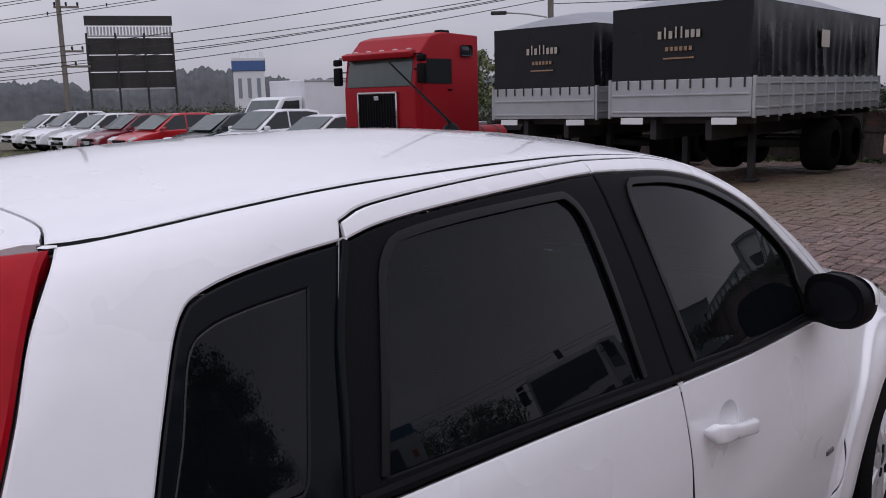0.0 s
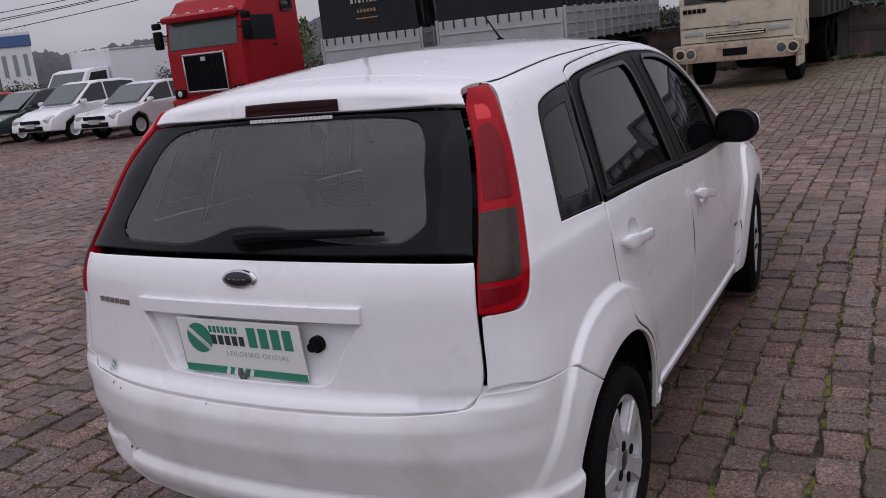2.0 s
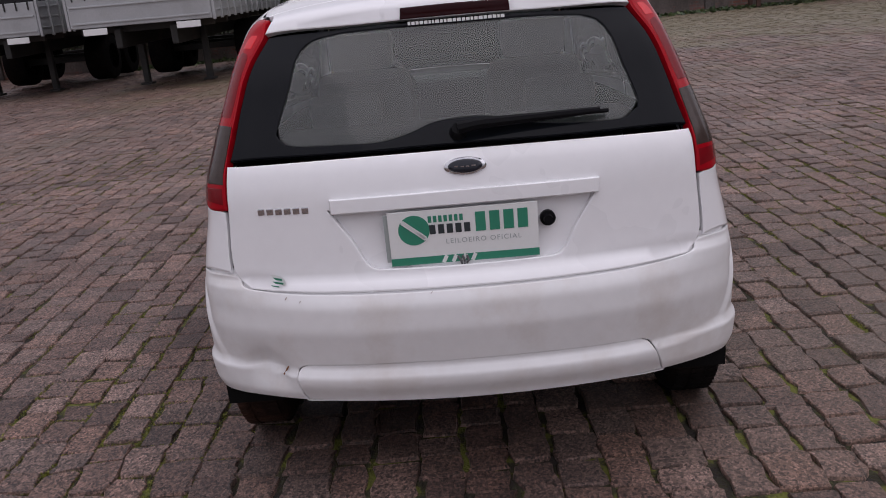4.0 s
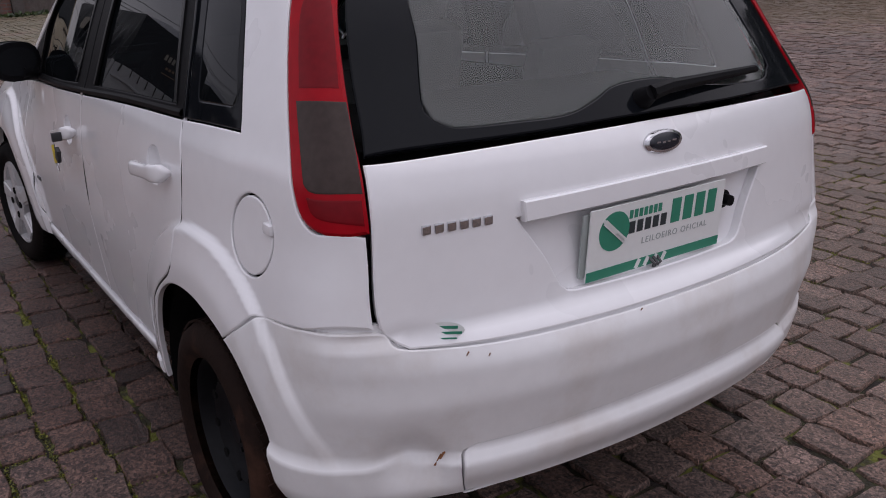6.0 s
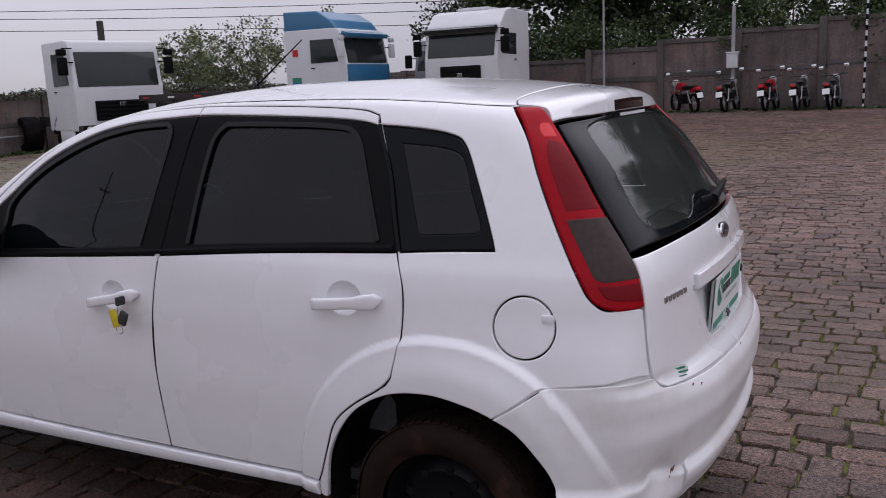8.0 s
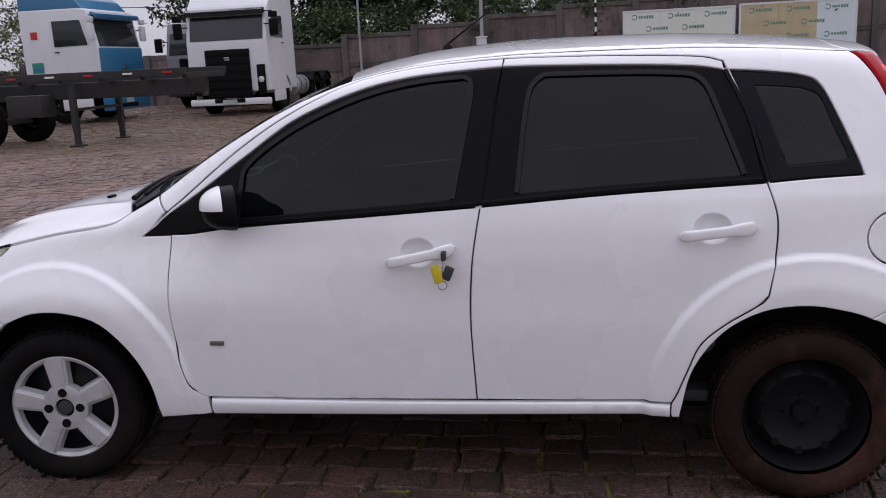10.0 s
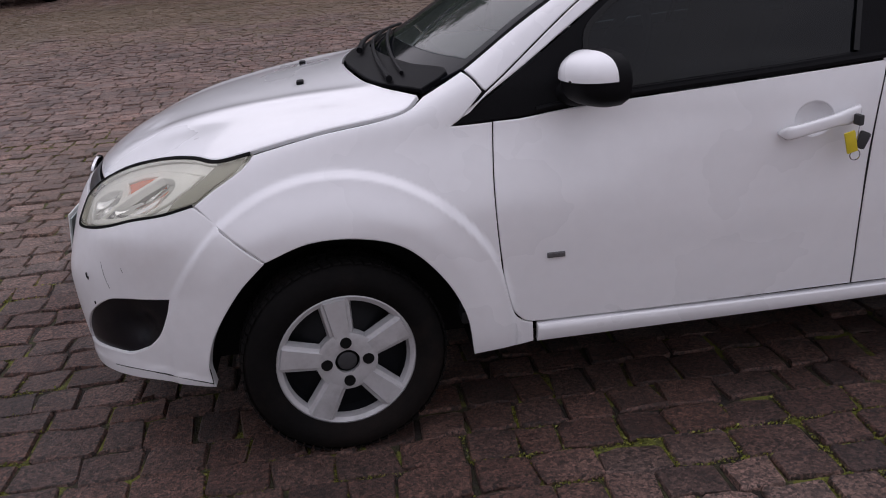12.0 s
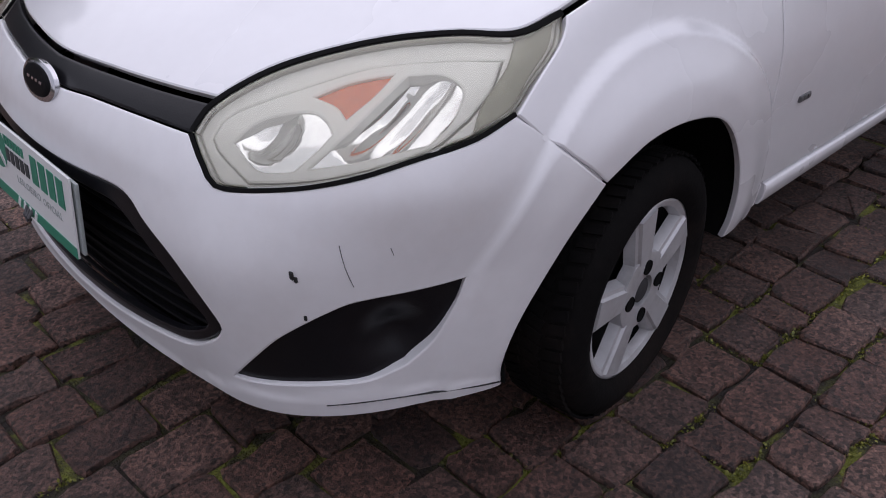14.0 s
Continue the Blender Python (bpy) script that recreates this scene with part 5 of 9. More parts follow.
alloy_wheel(pose(2.490, -.702, .277, 0, 40, 184))
alloy_wheel(pose(0, -.722, .277, 0, 20, 180))

for s in (1, -1):
    dr = [o for o in car.children if o.name.startswith("front_door")][0 if s > 0 else 1]
    rr = [o for o in car.children if o.name.startswith("rear_door")][0 if s > 0 else 1]
    for owner, x0, z0, tilt in ((dr, 1.180, .804, -.022), (rr, .274, .866, -.012)):
        # grip, standing off a shallow scoop
        bm = bmesh.new()
        n = 18
        rings = []
        for i in range(n + 1):
            u = i / n * 2 - 1
            x, z = x0 - u * .112, z0 - u * tilt
            y = on_side([(x, z)])[0][1]
            off = .007 + .024 * (1 - u**8)
            hh = .0165 + .0045 * sstep(.3, .6, u)
            taper = math.sqrt(max(1 - max(abs(u) - .9, 0) ** 2 / .0105, .05))
            hh *= taper
            rings.append([bm.verts.new((x, (y + off + .011 * math.copysign(abs(math.cos(a)) ** .55, math.cos(a))) * s, z + hh * math.copysign(abs(math.sin(a)) ** .55, math.sin(a)))) for a in np.linspace(0, math.tau, 20, endpoint=False)])
        for a, b in zip(rings, rings[1:]):
            for i in range(20):
                bm.faces.new((a[i], a[(i + 1) % 20], b[(i + 1) % 20], b[i]))
        bm.faces.new(rings[0])
        bm.faces.new(rings[-1])
        bmesh.ops.recalc_face_normals(bm, faces=bm.faces)
        part("door_handle", bm, PAINT, owner, "white pull handle", True, 60)
    # outer mirror
    base = on_side([(1.90, .925)])[0]
    bm = bmesh.new()
    c = Vector((1.775, .806, .974))
    n, k = 20, 12
    rows = []
    for j in range(k + 1):
        v = j / k
        ang = v * math.pi / 2
        row = []
        for i in range(n):
            a = i * math.tau / n
            ry, rz = .100, .071
            yy, zz = math.cos(a), math.sin(a)
            sq = (abs(yy) ** 2.6 + abs(zz) ** 2.6) ** (-1 / 2.6)
            yy, zz = yy * sq, zz * sq
            grow = math.cos(ang) ** .75 if j < k else 0.02
            row.append(bm.verts.new((c.x + .104 * math.sin(ang), (c.y + ry * yy * grow) * 1.0, c.z + rz * zz * grow)))
        rows.append(row)
    for a, b in zip(rows, rows[1:]):
        for i in range(n):
            bm.faces.new((a[i], a[(i + 1) % n], b[(i + 1) % n], b[i]))
    rim_in = [bm.verts.new(((v.co.x - .002), c.y + (v.co.y - c.y) * .9, c.z + (v.co.z - c.z) * .88)) for v in rows[0]]
    for i in range(n):
        bm.faces.new((rows[0][(i + 1) % n], rows[0][i], rim_in[i], rim_in[(i + 1) % n]))
    bm.faces.new(rim_in[::-1])
    toe = Matrix.Translation(c) @ Matrix.Rotation(radians(26), 4, "Z") @ Matrix.Translation(-c)
    for v in bm.verts:
        v.co = toe @ v.co
        v.co.y *= s
    bmesh.ops.recalc_face_normals(bm, faces=bm.faces)
    bm.faces.ensure_lookup_table()
    me_mirror = part("wing_mirror", bm, TRIM, dr, "black mirror housing with a white cap", True, 40)
    cap = bmesh.new()
    rows = []
    for j in range(k + 1):
        ang = .38 + j / k * (math.pi / 2 - .38)
        row = []
        for i in range(n + 1):
            a = .04 + i / n * (math.pi - .08)
            yy, zz = math.cos(a), math.sin(a)
            sq = (abs(yy) ** 2.6 + abs(zz) ** 2.6) ** (-1 / 2.6)
            grow = max(math.cos(ang), .02) ** .75
            row.append(cap.verts.new((c.x + .002 + .108 * math.sin(ang), c.y + .103 * yy * sq * grow, c.z + .002 + .074 * zz * sq * grow)))
        rows.append(row)
    for a, b in zip(rows, rows[1:]):
        for i in range(n):
            cap.faces.new((a[i], a[i + 1], b[i + 1], b[i]))
    for v in cap.verts:
        v.co = toe @ v.co
        v.co.y *= s
    bmesh.ops.recalc_face_normals(cap, faces=cap.faces)
    part("mirror_cap", cap, PAINT, me_mirror, "white cap", True, 50)
    bm = bmesh.new()
    vs = [bm.verts.new((c.x - .004, c.y + .082 * math.cos(a), c.z + .052 * math.sin(a))) for a in np.linspace(0, math.tau, 24, endpoint=False)]
    bm.faces.new(vs)
    for v in bm.verts:
        v.co = toe @ v.co
        v.co.y *= s
    bmesh.ops.recalc_face_normals(bm, faces=bm.faces)
    part("mirror_glass", bm, MIRROR_DARK, me_mirror, "dark mirror face")
    bm = bmesh.new()
    add_path_tube(bm, [(1.85, .700, .925), (1.82, .77, .928), (1.79, .80, .935)], [.035, .030, .026], 12)
    for v in bm.verts:
        v.co.y *= s
    bmesh.ops.recalc_face_normals(bm, faces=bm.faces)
    part("mirror_arm", bm, TRIM, me_mirror, smooth=True)

# wipers and cowl on the screen
for y0, y1 in ((.50, -.05), (.05, -.52)):
    bm = bmesh.new()
    pts = [on_top([(2.36 - .24 * abs(y) ** 2 - .02 - (y0 - y) * .10, y)])[0] + np.array((.008, 0, .016)) for y in np.linspace(y0, y1, 9)]
    add_path_tube(bm, pts, [.010, .009, .009, .008, .007, .006, .006, .005, .005], 8)
    arm = part("front_wiper", bm, TRIM, windscreen, "black wiper arm", True)
    bm = bmesh.new()
    pts = [on_top([(2.36 - .24 * abs(y) ** 2 - .055 - (y0 - y) * .12, y)])[0] + np.array((.004, 0, .009)) for y in np.linspace(y0 - .02, y1 - .05, 9)]
    add_path_tube(bm, pts, .006, 6)
    part("wiper_blade", bm, TRIM, arm, "rubber blade")
COWL = Flat((.3, 0, 1))
panel("cowl", sheet(COWL, [on_top([(2.215, .625), (2.325, .42), (2.375, .2), (2.395, 0), (2.375, -.2), (2.325, -.42), (2.215, -.625)]),
                           on_top([(2.215, -.625), (2.14, -.60), (2.22, -.42), (2.28, -.2), (2.30, 0), (2.28, .2), (2.22, .42), (2.14, .60), (2.215, .625)])], step=.035, off=.003, gap=.0), TRIM, car, "black cowl under the windscreen")

# aerial on the roof
bm = bmesh.new()
a0 = on_top([(1.18, 0)])[0]
add_lathe(bm, [(.024, 0), (.020, .010), (.010, .020), (.0035, .024)], "Z", 16, tuple(a0))
add_path_tube(bm, [a0 + np.array((-.02 * t, -.0, .02)) + t * np.array((-.21, 0, .16)) for t in (0, .5, 1)], [.0045, .003, .0022], 6)
part("roof_aerial", bm, TRIM, car, "short black roof aerial", True)

# cabin
def soft_block(name, size, centre, bevel, mat, parent, rot=None, taper=None, label=""):
    return part(name, box_bm(size, centre, bevel, rot, taper), mat, parent, label, True, 50)


soft_block("cabin_floor", (2.5, 1.36, .04), (.9, 0, .30), .01, DASH, car)
for y in (.36, -.36):
    lean = Euler((0, radians(-16), 0)).to_matrix()
    seat = soft_block("front_seat", (.50, .50, .16), (1.27, y, .48), .05, SEAT_CLOTH, car, None, None, "grey cloth front seat")
    soft_block("backrest", (.14, .48, .60), (.98, y, .80), .055, SEAT_CLOTH, seat, lean, (1, .82))
    soft_block("headrest", (.09, .27, .17), (.885, y, 1.185), .04, SEAT_CLOTH, seat, lean)
rear_seat = soft_block("rear_seat", (.46, 1.22, .16), (.46, 0, .48), .05, SEAT_CLOTH, car, None, None, "grey cloth rear bench")
soft_block("backrest", (.13, 1.20, .50), (.20, 0, .74), .05, SEAT_CLOTH, rear_seat, Euler((0, radians(-18), 0)).to_matrix(), (1, .95))
for y in (.36, -.36):
    soft_block("headrest", (.08, .24, .13), (.115, y, 1.035), .035, SEAT_CLOTH, rear_seat, Euler((0, radians(-18), 0)).to_matrix())
soft_block("dashboard", (.42, 1.30, .30), (1.90, 0, .80), .07, DASH, car, None, (.8, 1), "dark dashboard")
bm = bmesh.new()
ring = []
add_lathe(bm, [(.185 + .014 * math.cos(a), .014 * math.sin(a)) for a in np.linspace(0, math.tau, 9)], "X", 36)
for a in (0, math.pi, -math.pi / 2):
    add_tube(bm, (0, .04 * math.cos(a), .04 * math.sin(a)), (0, .18 * math.cos(a), .18 * math.sin(a)), .014, .012, 8)
add_lathe(bm, [(.0001, -.02), (.06, -.015), (.065, .01)], "X", 20)
m = pose(1.60, .36, .92, 0, -24, 0)
for v in bm.verts:
    v.co = m @ v.co
part("steering_wheel", bm, DASH, car, "black steering wheel", True)
panel("headlining", sheet(Flat((0, 0, 1)), [on_top([(1.40, .50), (-.10, .48)]), on_top([(-.10, .48), (-.10, -.48)]), on_top([(-.10, -.48), (1.40, -.50)]), on_top([(1.40, -.50), (1.40, .50)])], step=.08, off=-.03), SEAT_CLOTH, car, "grey headlining")
soft_block("boot_shelf", (.42, 1.12, .02), (-.10, 0, .985), .008, DASH, car)

# number plates with the seller's sheet over them
def sale_plate(m, parent_thing, extra):
    base = part("number_plate", box_bm((.40, .006, .135), (extra, .004, 0), .002), PLATE_GREY, parent_thing, "metal plate behind a printed sheet")
    base.matrix_basis = m
    part("sale_sheet", box_bm((.400, .004, .152), (0, -.004, 0), .001), PLATE_WHITE, base, "white printed sheet with green bars and grey words")

    def strip(x, z, w, h, mat, name="print_bar", turn=0.0):
        bm = bmesh.new()
        add_box(bm, (w, .0012, h), (0, 0, 0))
        mm = pose(x, -.0068, z, 0, turn, 0)
        for v in bm.verts:
            v.co = mm @ v.co
        ob = part(name, bm, mat, base)
        return ob

    strip(0, -.0655, .400, .021, PLATE_GREEN)
    for k in range(4):
        strip(-.055 + k * .026, -.0655, .010, .0215, PLATE_WHITE, turn=28).location.y = -.001
    bm = bmesh.new()
    add_lathe(bm, [(.0001, -.0068), (.042, -.0068), (.042, -.0055)], "Y", 36, (-.132, 0, .022))
    bmesh.ops.recalc_face_normals(bm, faces=bm.faces)
    part("print_disc", bm, PLATE_GREEN, base)
    for k, (dx, dz, w, h, t) in enumerate(((.0, .0, .078, .012, 40), (-.018, .016, .040, .007, 40), (.018, -.016, .040, .007, 40))):
        strip(-.132 + dx, .022 + dz, w, h, PLATE_WHITE, turn=t).location.y = -.0015
    # the seller's name stands as plain bars, one for each letter
    for x, z, w, h, mat, count, fill in ((-.046, .050, .098, .018, PLATE_GREEN, 7, .66), (-.036, .021, .116, .026, PLATE_DARK, 5, .70), (.103, .034, .150, .054, PLATE_GREEN, 4, .72)):
        for k in range(count):
            wk = w / count
            strip(x - w / 2 + wk * (k + .5), z, wk * fill, h, mat)
    words = bpy.data.curves.new("print_words", "FONT")
    words.body = "LEILOEIRO OFICIAL"
    words.size, words.space_character, words.align_x = .0195, 1.22, "CENTER"
    words.extrude = .0003
    flat_words = new("print_words", words)
    bpy.context.view_layer.update()
    letters = bpy.data.meshes.new_from_object(flat_words.evaluated_get(bpy.context.evaluated_depsgraph_get()))
    bpy.data.objects.remove(flat_words)
    letters.transform(pose(.052, -.0066, -.022, 90, 0, 0))
    letters.materials.clear()
    letters.materials.append(PLATE_GREY)
    print_ob = new("print_words", letters)
    print_ob.parent = base
    bm = bmesh.new()
    for k in range(3):
        add_path_tube(bm, [(-.02 + k * .012, -.006, -.06), (-.012 + k * .01, -.016, -.072), (-.01 + k * .006, -.012, -.088 + k * .004)], .0035, 6)
    part("plastic_tie", bm, SEAT_CLOTH, base, "plastic tie", True)
    return base


sale_plate(pose(-.592, .002, .788, 4, 0, -90), car, -.012)
sale_plate(pose(3.304, .0, .505, -6, 0, 90), car, .010)

# keys in the driver's door
keys = thing("key_ring", pose(1.098, .815, .812), "yellow-tagged car keys hanging from the door lock", "keys")
bm = bmesh.new()
add_box(bm, (.014, .030, .028), (0, .02, .0), .004)
add_box(bm, (.006, .02, .012), (0, .0, .0))
part("key_head", bm, DASH, keys, "black key head", True)
bm = bmesh.new()
add_box(bm, (.030, .006, .058), (.022, .030, -.056), .003, Euler((0, radians(14), 0)).to_matrix())
part("tag", bm, YELLOW, keys, "yellow plastic tag", True)
bm = bmesh.new()
add_box(bm, (.030, .014, .046), (-.012, .026, -.054), .006, Euler((0, radians(-24), 0)).to_matrix())
part("remote_fob", bm, DASH, keys, "dark remote fob", True)
bm = bmesh.new()
add_lathe(bm, [(.014 + .0016 * math.cos(a), .0016 * math.sin(a)) for a in np.linspace(0, math.tau, 7)], "Y", 24, (.006, .028, -.092))
add_path_tube(bm, [(0, .028, -.008), (.004, .030, -.028), (.006, .028, -.078)], .0015, 6)
part("ring", bm, CHROME, keys, "metal ring", True)

# ---- the yard round the car: lorries, trailers, cars, walls ----
RED_PAINT = material("red_lorry_paint", (0.30, 0.008, 0.014), 0.5, vary=0.10, scale=1.2, spec=0.2, second=(0.25, 0.02, 0.02), second_amount=0.3)
WHITE_LORRY = material("white_lorry_paint", (0.66, 0.67, 0.69), 0.4, vary=0.05, scale=1.0, second=(0.45, 0.43, 0.40), second_amount=0.2)
BLUE_PAINT = material("blue_lorry_paint", (0.02, 0.14, 0.28), 0.35, vary=0.08, coat=0.3)
CREAM_PAINT = material("weathered_cream_paint", (0.58, 0.52, 0.39), 0.6, vary=0.16, scale=2.0, second=(0.20, 0.10, 0.05), second_amount=0.6, second_scale=3.0)
GREY_PAINT = material("grey_lorry_paint", (0.20, 0.21, 0.23), 0.4, vary=0.08)
DARK_GLASS = material("dark_vehicle_glass", (0.022, 0.026, 0.028), 0.06, vary=0.15)
PALE_GLASS = material("pale_vehicle_glass", (0.07, 0.09, 0.085), 0.06, vary=0.2)
CHASSIS = material("black_chassis_steel", (0.02, 0.019, 0.018), 0.7, vary=0.3, second=(0.07, 0.045, 0.03), second_amount=0.4)
ALU = material("aluminium_boards", (0.42, 0.43, 0.44), 0.45, metal=0.5, vary=0.10, scale=2.0, second=(0.25, 0.24, 0.23), second_amount=0.4)
TARP = material("black_tarpaulin", (0.006, 0.006, 0.008), 0.34, spec=0.32, vary=0.3, scale=1.5, bump=0.5, bump_scale=3.0, rough_vary=0.1)
TARP_PALE = material("grey_tarpaulin_roof", (0.22, 0.23, 0.25), 0.4, vary=0.15, bump=0.2, bump_scale=4.0)
PRINT_TAN = material("faded_tan_print", (0.30, 0.19, 0.11), 0.6, vary=0.15)
PRINT_PALE = material("faded_pale_print", (0.42, 0.38, 0.32), 0.6, vary=0.15)
RUST_RIM = material("rusty_rim", (0.22, 0.08, 0.04), 0.8, vary=0.3)
LAMP = material("clear_lamp_cover", (0.55, 0.55, 0.54), 0.2, vary=0.1)
SIGNAL = material("red_marker", (0.5, 0.02, 0.02), 0.35, vary=0.1)


def prism(profile, width, bevel=0.0, y0=None):
    """A side outline (x, z) given a width across y, with rounded edges."""
    bm = bmesh.new()
    y0 = -width / 2 if y0 is None else y0
    extrude_poly(bm, profile, width, Matrix.Translation((0, y0, 0)))
    if bevel:
        bmesh.ops.bevel(bm, geom=list(bm.edges), offset=bevel, segments=3, affect="EDGES", profile=0.6, clamp_overlap=True)
    return bm


def lorry_wheel(parent, x, y, r=.51, w=.28, rim=None, double=False, label="black lorry tyre"):
    s = 1 if y > 0 else -1
    bm = bmesh.new()
    add_lathe(bm, [(r * .56, -w / 2), (r * .80, -w / 2), (r * .95, -w * .46), (r, -w * .34), (r, w * .34), (r * .95, w * .46), (r * .80, w / 2), (r * .56, w / 2)], "Y", 32)
    bmesh.ops.recalc_face_normals(bm, faces=bm.faces)
    tyre = part("wheel", bm, RUBBER, parent, label, True, 40)
    tyre.matrix_basis = pose(x, y, r)
    bm = bmesh.new()
    d = .02 if not double else -.09
    add_lathe(bm, [(.001, d + .10), (.10, d + .10), (.13, d + .03), (.20, d), (r * .50, d + .06), (r * .56, d + w * .38), (r * .58, 0)], "Y", 28)
    if s < 0:
        for v in bm.verts:
            v.co.y *= -1
    bmesh.ops.recalc_face_normals(bm, faces=bm.faces)
    part("rim", bm, rim or STEEL_BLACK, tyre, "steel rim", True)
    for k in range(8):
        a = k * math.tau / 8
        bm = bmesh.new()
        add_lathe(bm, [(.0001, .03), (.014, .03), (.016, 0)], "Y", 6, (.17 * math.cos(a), 0, .17 * math.sin(a)))
        for v in bm.verts:
            v.co.y = (v.co.y + d + .01) * s
        bmesh.ops.recalc_face_normals(bm, faces=bm.faces)
        part("wheel_nut", bm, ALU, tyre)
    return tyre


def lorry(name, label, m, paint, side, front, cab, look_of):
    """A lorry cab and chassis. Its front is at x = 0, facing +x; the ground is z = 0."""
    W2 = cab["width"] / 2
    H, L, floor = cab["height"], cab["length"], cab["floor"]
    t = thing(name, m, label, "lorry")
    rake = cab.get("rake", .22)
    ws0, ws1 = cab["screen"]
    prof = [(-L, floor), (0, floor), (0.0, ws0 - .05), (-rake, ws1 + .05)]
    if cab.get("high"):
        prof += [(-rake - .10, H - .45), (-rake - .45, H - .10), (-rake - .85, H), (-L, H - .05)]
    else:
        prof += [(-rake - .08, H - .04), (-rake - .3, H), (-L, H)]
    body = part("cab", prism(prof, cab["width"], .05), paint, t, smooth=True)
    # windscreen
    slope = math.atan2(rake, ws1 - ws0 + .1)
    ang = Euler((0, -slope, 0)).to_matrix()
    mid = Vector((-rake / 2 * 1.0, 0, (ws0 + ws1) / 2))
    part("windscreen", box_bm((.03, cab["width"] * .90, (ws1 - ws0)), mid + Vector((.004, 0, 0)), .01, ang), front["glass"], body, "dark windscreen", True)
    if front.get("visor"):
        part("sun_visor", box_bm((.22, cab["width"] * .96, .14), (-rake + .10, 0, ws1 + .10), .03, Euler((0, radians(18), 0)).to_matrix()), front["visor"], body, smooth=True)
    if front.get("lower"):
        z0, z1, mat = front["lower"]
        part("front_panel", box_bm((.05, cab["width"] * .97, z1 - z0), (.012, 0, (z0 + z1) / 2), .02), mat, body, smooth=True)
    # grille
    gw, g0, g1 = front["grille"]
    part("grille_back", box_bm((.03, gw, g1 - g0), (.03, 0, (g0 + g1) / 2), .02), TRIM, body, "black grille", True)
    n = front.get("slats", 6)
    for k in range(n):
        if front.get("upright"):
            part("grille_slat", box_bm((.03, gw / n * .35, (g1 - g0) * .92), (.05, -gw / 2 + gw * (k + .5) / n, (g0 + g1) / 2), .006), TRIM, body)
        else:
            part("grille_slat", box_bm((.04, gw * .97, (g1 - g0) / n * .55), (.05, 0, g0 + (g1 - g0) * (k + .5) / n), .01), front.get("slat_mat", TRIM), body)
    if front.get("frame"):
        for yy in (-gw / 2, gw / 2):
            part("grille_frame", box_bm((.06, .05, g1 - g0 + .08), (.045, yy, (g0 + g1) / 2), .012), CHROME, body, "chrome grille frame", True)
        for zz in (g0 - .02, g1 + .02):
            part("grille_frame", box_bm((.06, gw + .05, .05), (.045, 0, zz), .012), CHROME, body, "chrome grille frame", True)
    part("badge", box_bm((.02, .16, .10), (.075, 0, g1 - .10 if not front.get("badge_z") else front["badge_z"]), .008), CHROME, body, "plain metal badge")
    # bumper and lamps
    b0, b1, bmat = front["bumper"]
    part("bumper", box_bm((.16, cab["width"] * 1.0, b1 - b0), (.03, 0, (b0 + b1) / 2), .04), bmat, t, smooth=True)
    for s in (1, -1):
        for yy, zz, hw, hh in front["lamps"]:
            lampo = part("headlamp", box_bm((.05, hw, hh), (.10 if zz < b1 else .035, s * yy, zz), .02), TRIM, t, "dark lamp housing", True)
            bm = bmesh.new()
            for q in range(front.get("bulbs", 1)):
                add_lathe(bm, [(.0001, .02), (min(hh, hw) * .30, .012), (min(hh, hw) * .36, 0)], "X", 16, (.125 if zz < b1 else .06, s * yy + (q - (front.get("bulbs", 1) - 1) / 2) * hw * .5, zz))
            bmesh.ops.recalc_face_normals(bm, faces=bm.faces)
            part("lamp_glass", bm, LAMP, lampo, "clear lamp", True)
    part("plate", box_bm((.01, .42, .13), (.115, 0, (b0 + b1) / 2), .004), front.get("plate", PLATE_GREY), t, "blank number plate")
    if front.get("slot", True):
        part("opening", box_bm((.03, .9, .12), (.10, 0, b0 + .12), .01), TRIM, t, "dark slot in the bumper")
    # sides
    dl = cab.get("door", 1.15)
    for s in (1, -1):
        y = s * (W2 + .003)
        d0 = -.22 if not cab.get("door_at") else cab["door_at"]
        dx = d0 - dl / 2
        door = part("door", box_bm((dl, .014, ws1 - floor - .05), (dx, y, (ws1 + floor) / 2), .006), side["door"], body, "cab door")
        bm = bmesh.new()
        z0, z1 = ws0 + .04, ws1 - .02
        extrude_poly(bm, [(d0 - .06, z0 + .02), (d0 - .22, z1), (d0 - dl + .1, z1), (d0 - dl + .1, z0)], s * .014, Matrix.Translation((0, y + s * .006, 0)))
        part("door_window", bm, DARK_GLASS, door, "dark side window")
        part("door_handle", box_bm((.14, .03, .03), (d0 - dl + .16, y + s * .02, ws0 - .10), .008), TRIM, door)
        for k, (zc, zh) in enumerate(((ws1 - .36, .44), (ws1 - .02, .16))[: cab.get("mirrors", 1 if cab.get("one_mirror") else 2)]):
            mir = part("mirror", box_bm((.12, .24, zh), (-.02, s * (W2 + .22), zc), .04), side.get("mirror", TRIM), t, "large outer mirror", True)
            part("mirror_arm", box_bm((.03, .26, .03), (-.06, s * (W2 + .06), zc + .1), .008), TRIM, mir)
        if cab.get("sleeper_window"):
            part("sleeper_window", box_bm((.42, .02, .26), (-L + .48, y, H - .42), .06), DARK_GLASS, body, "small sleeper window", True)
        part("step", box_bm((dl * .8, .05, .34), (dx, s * (W2 - .02), floor - .14), .03), side.get("step", paint), t, "cab step", True)
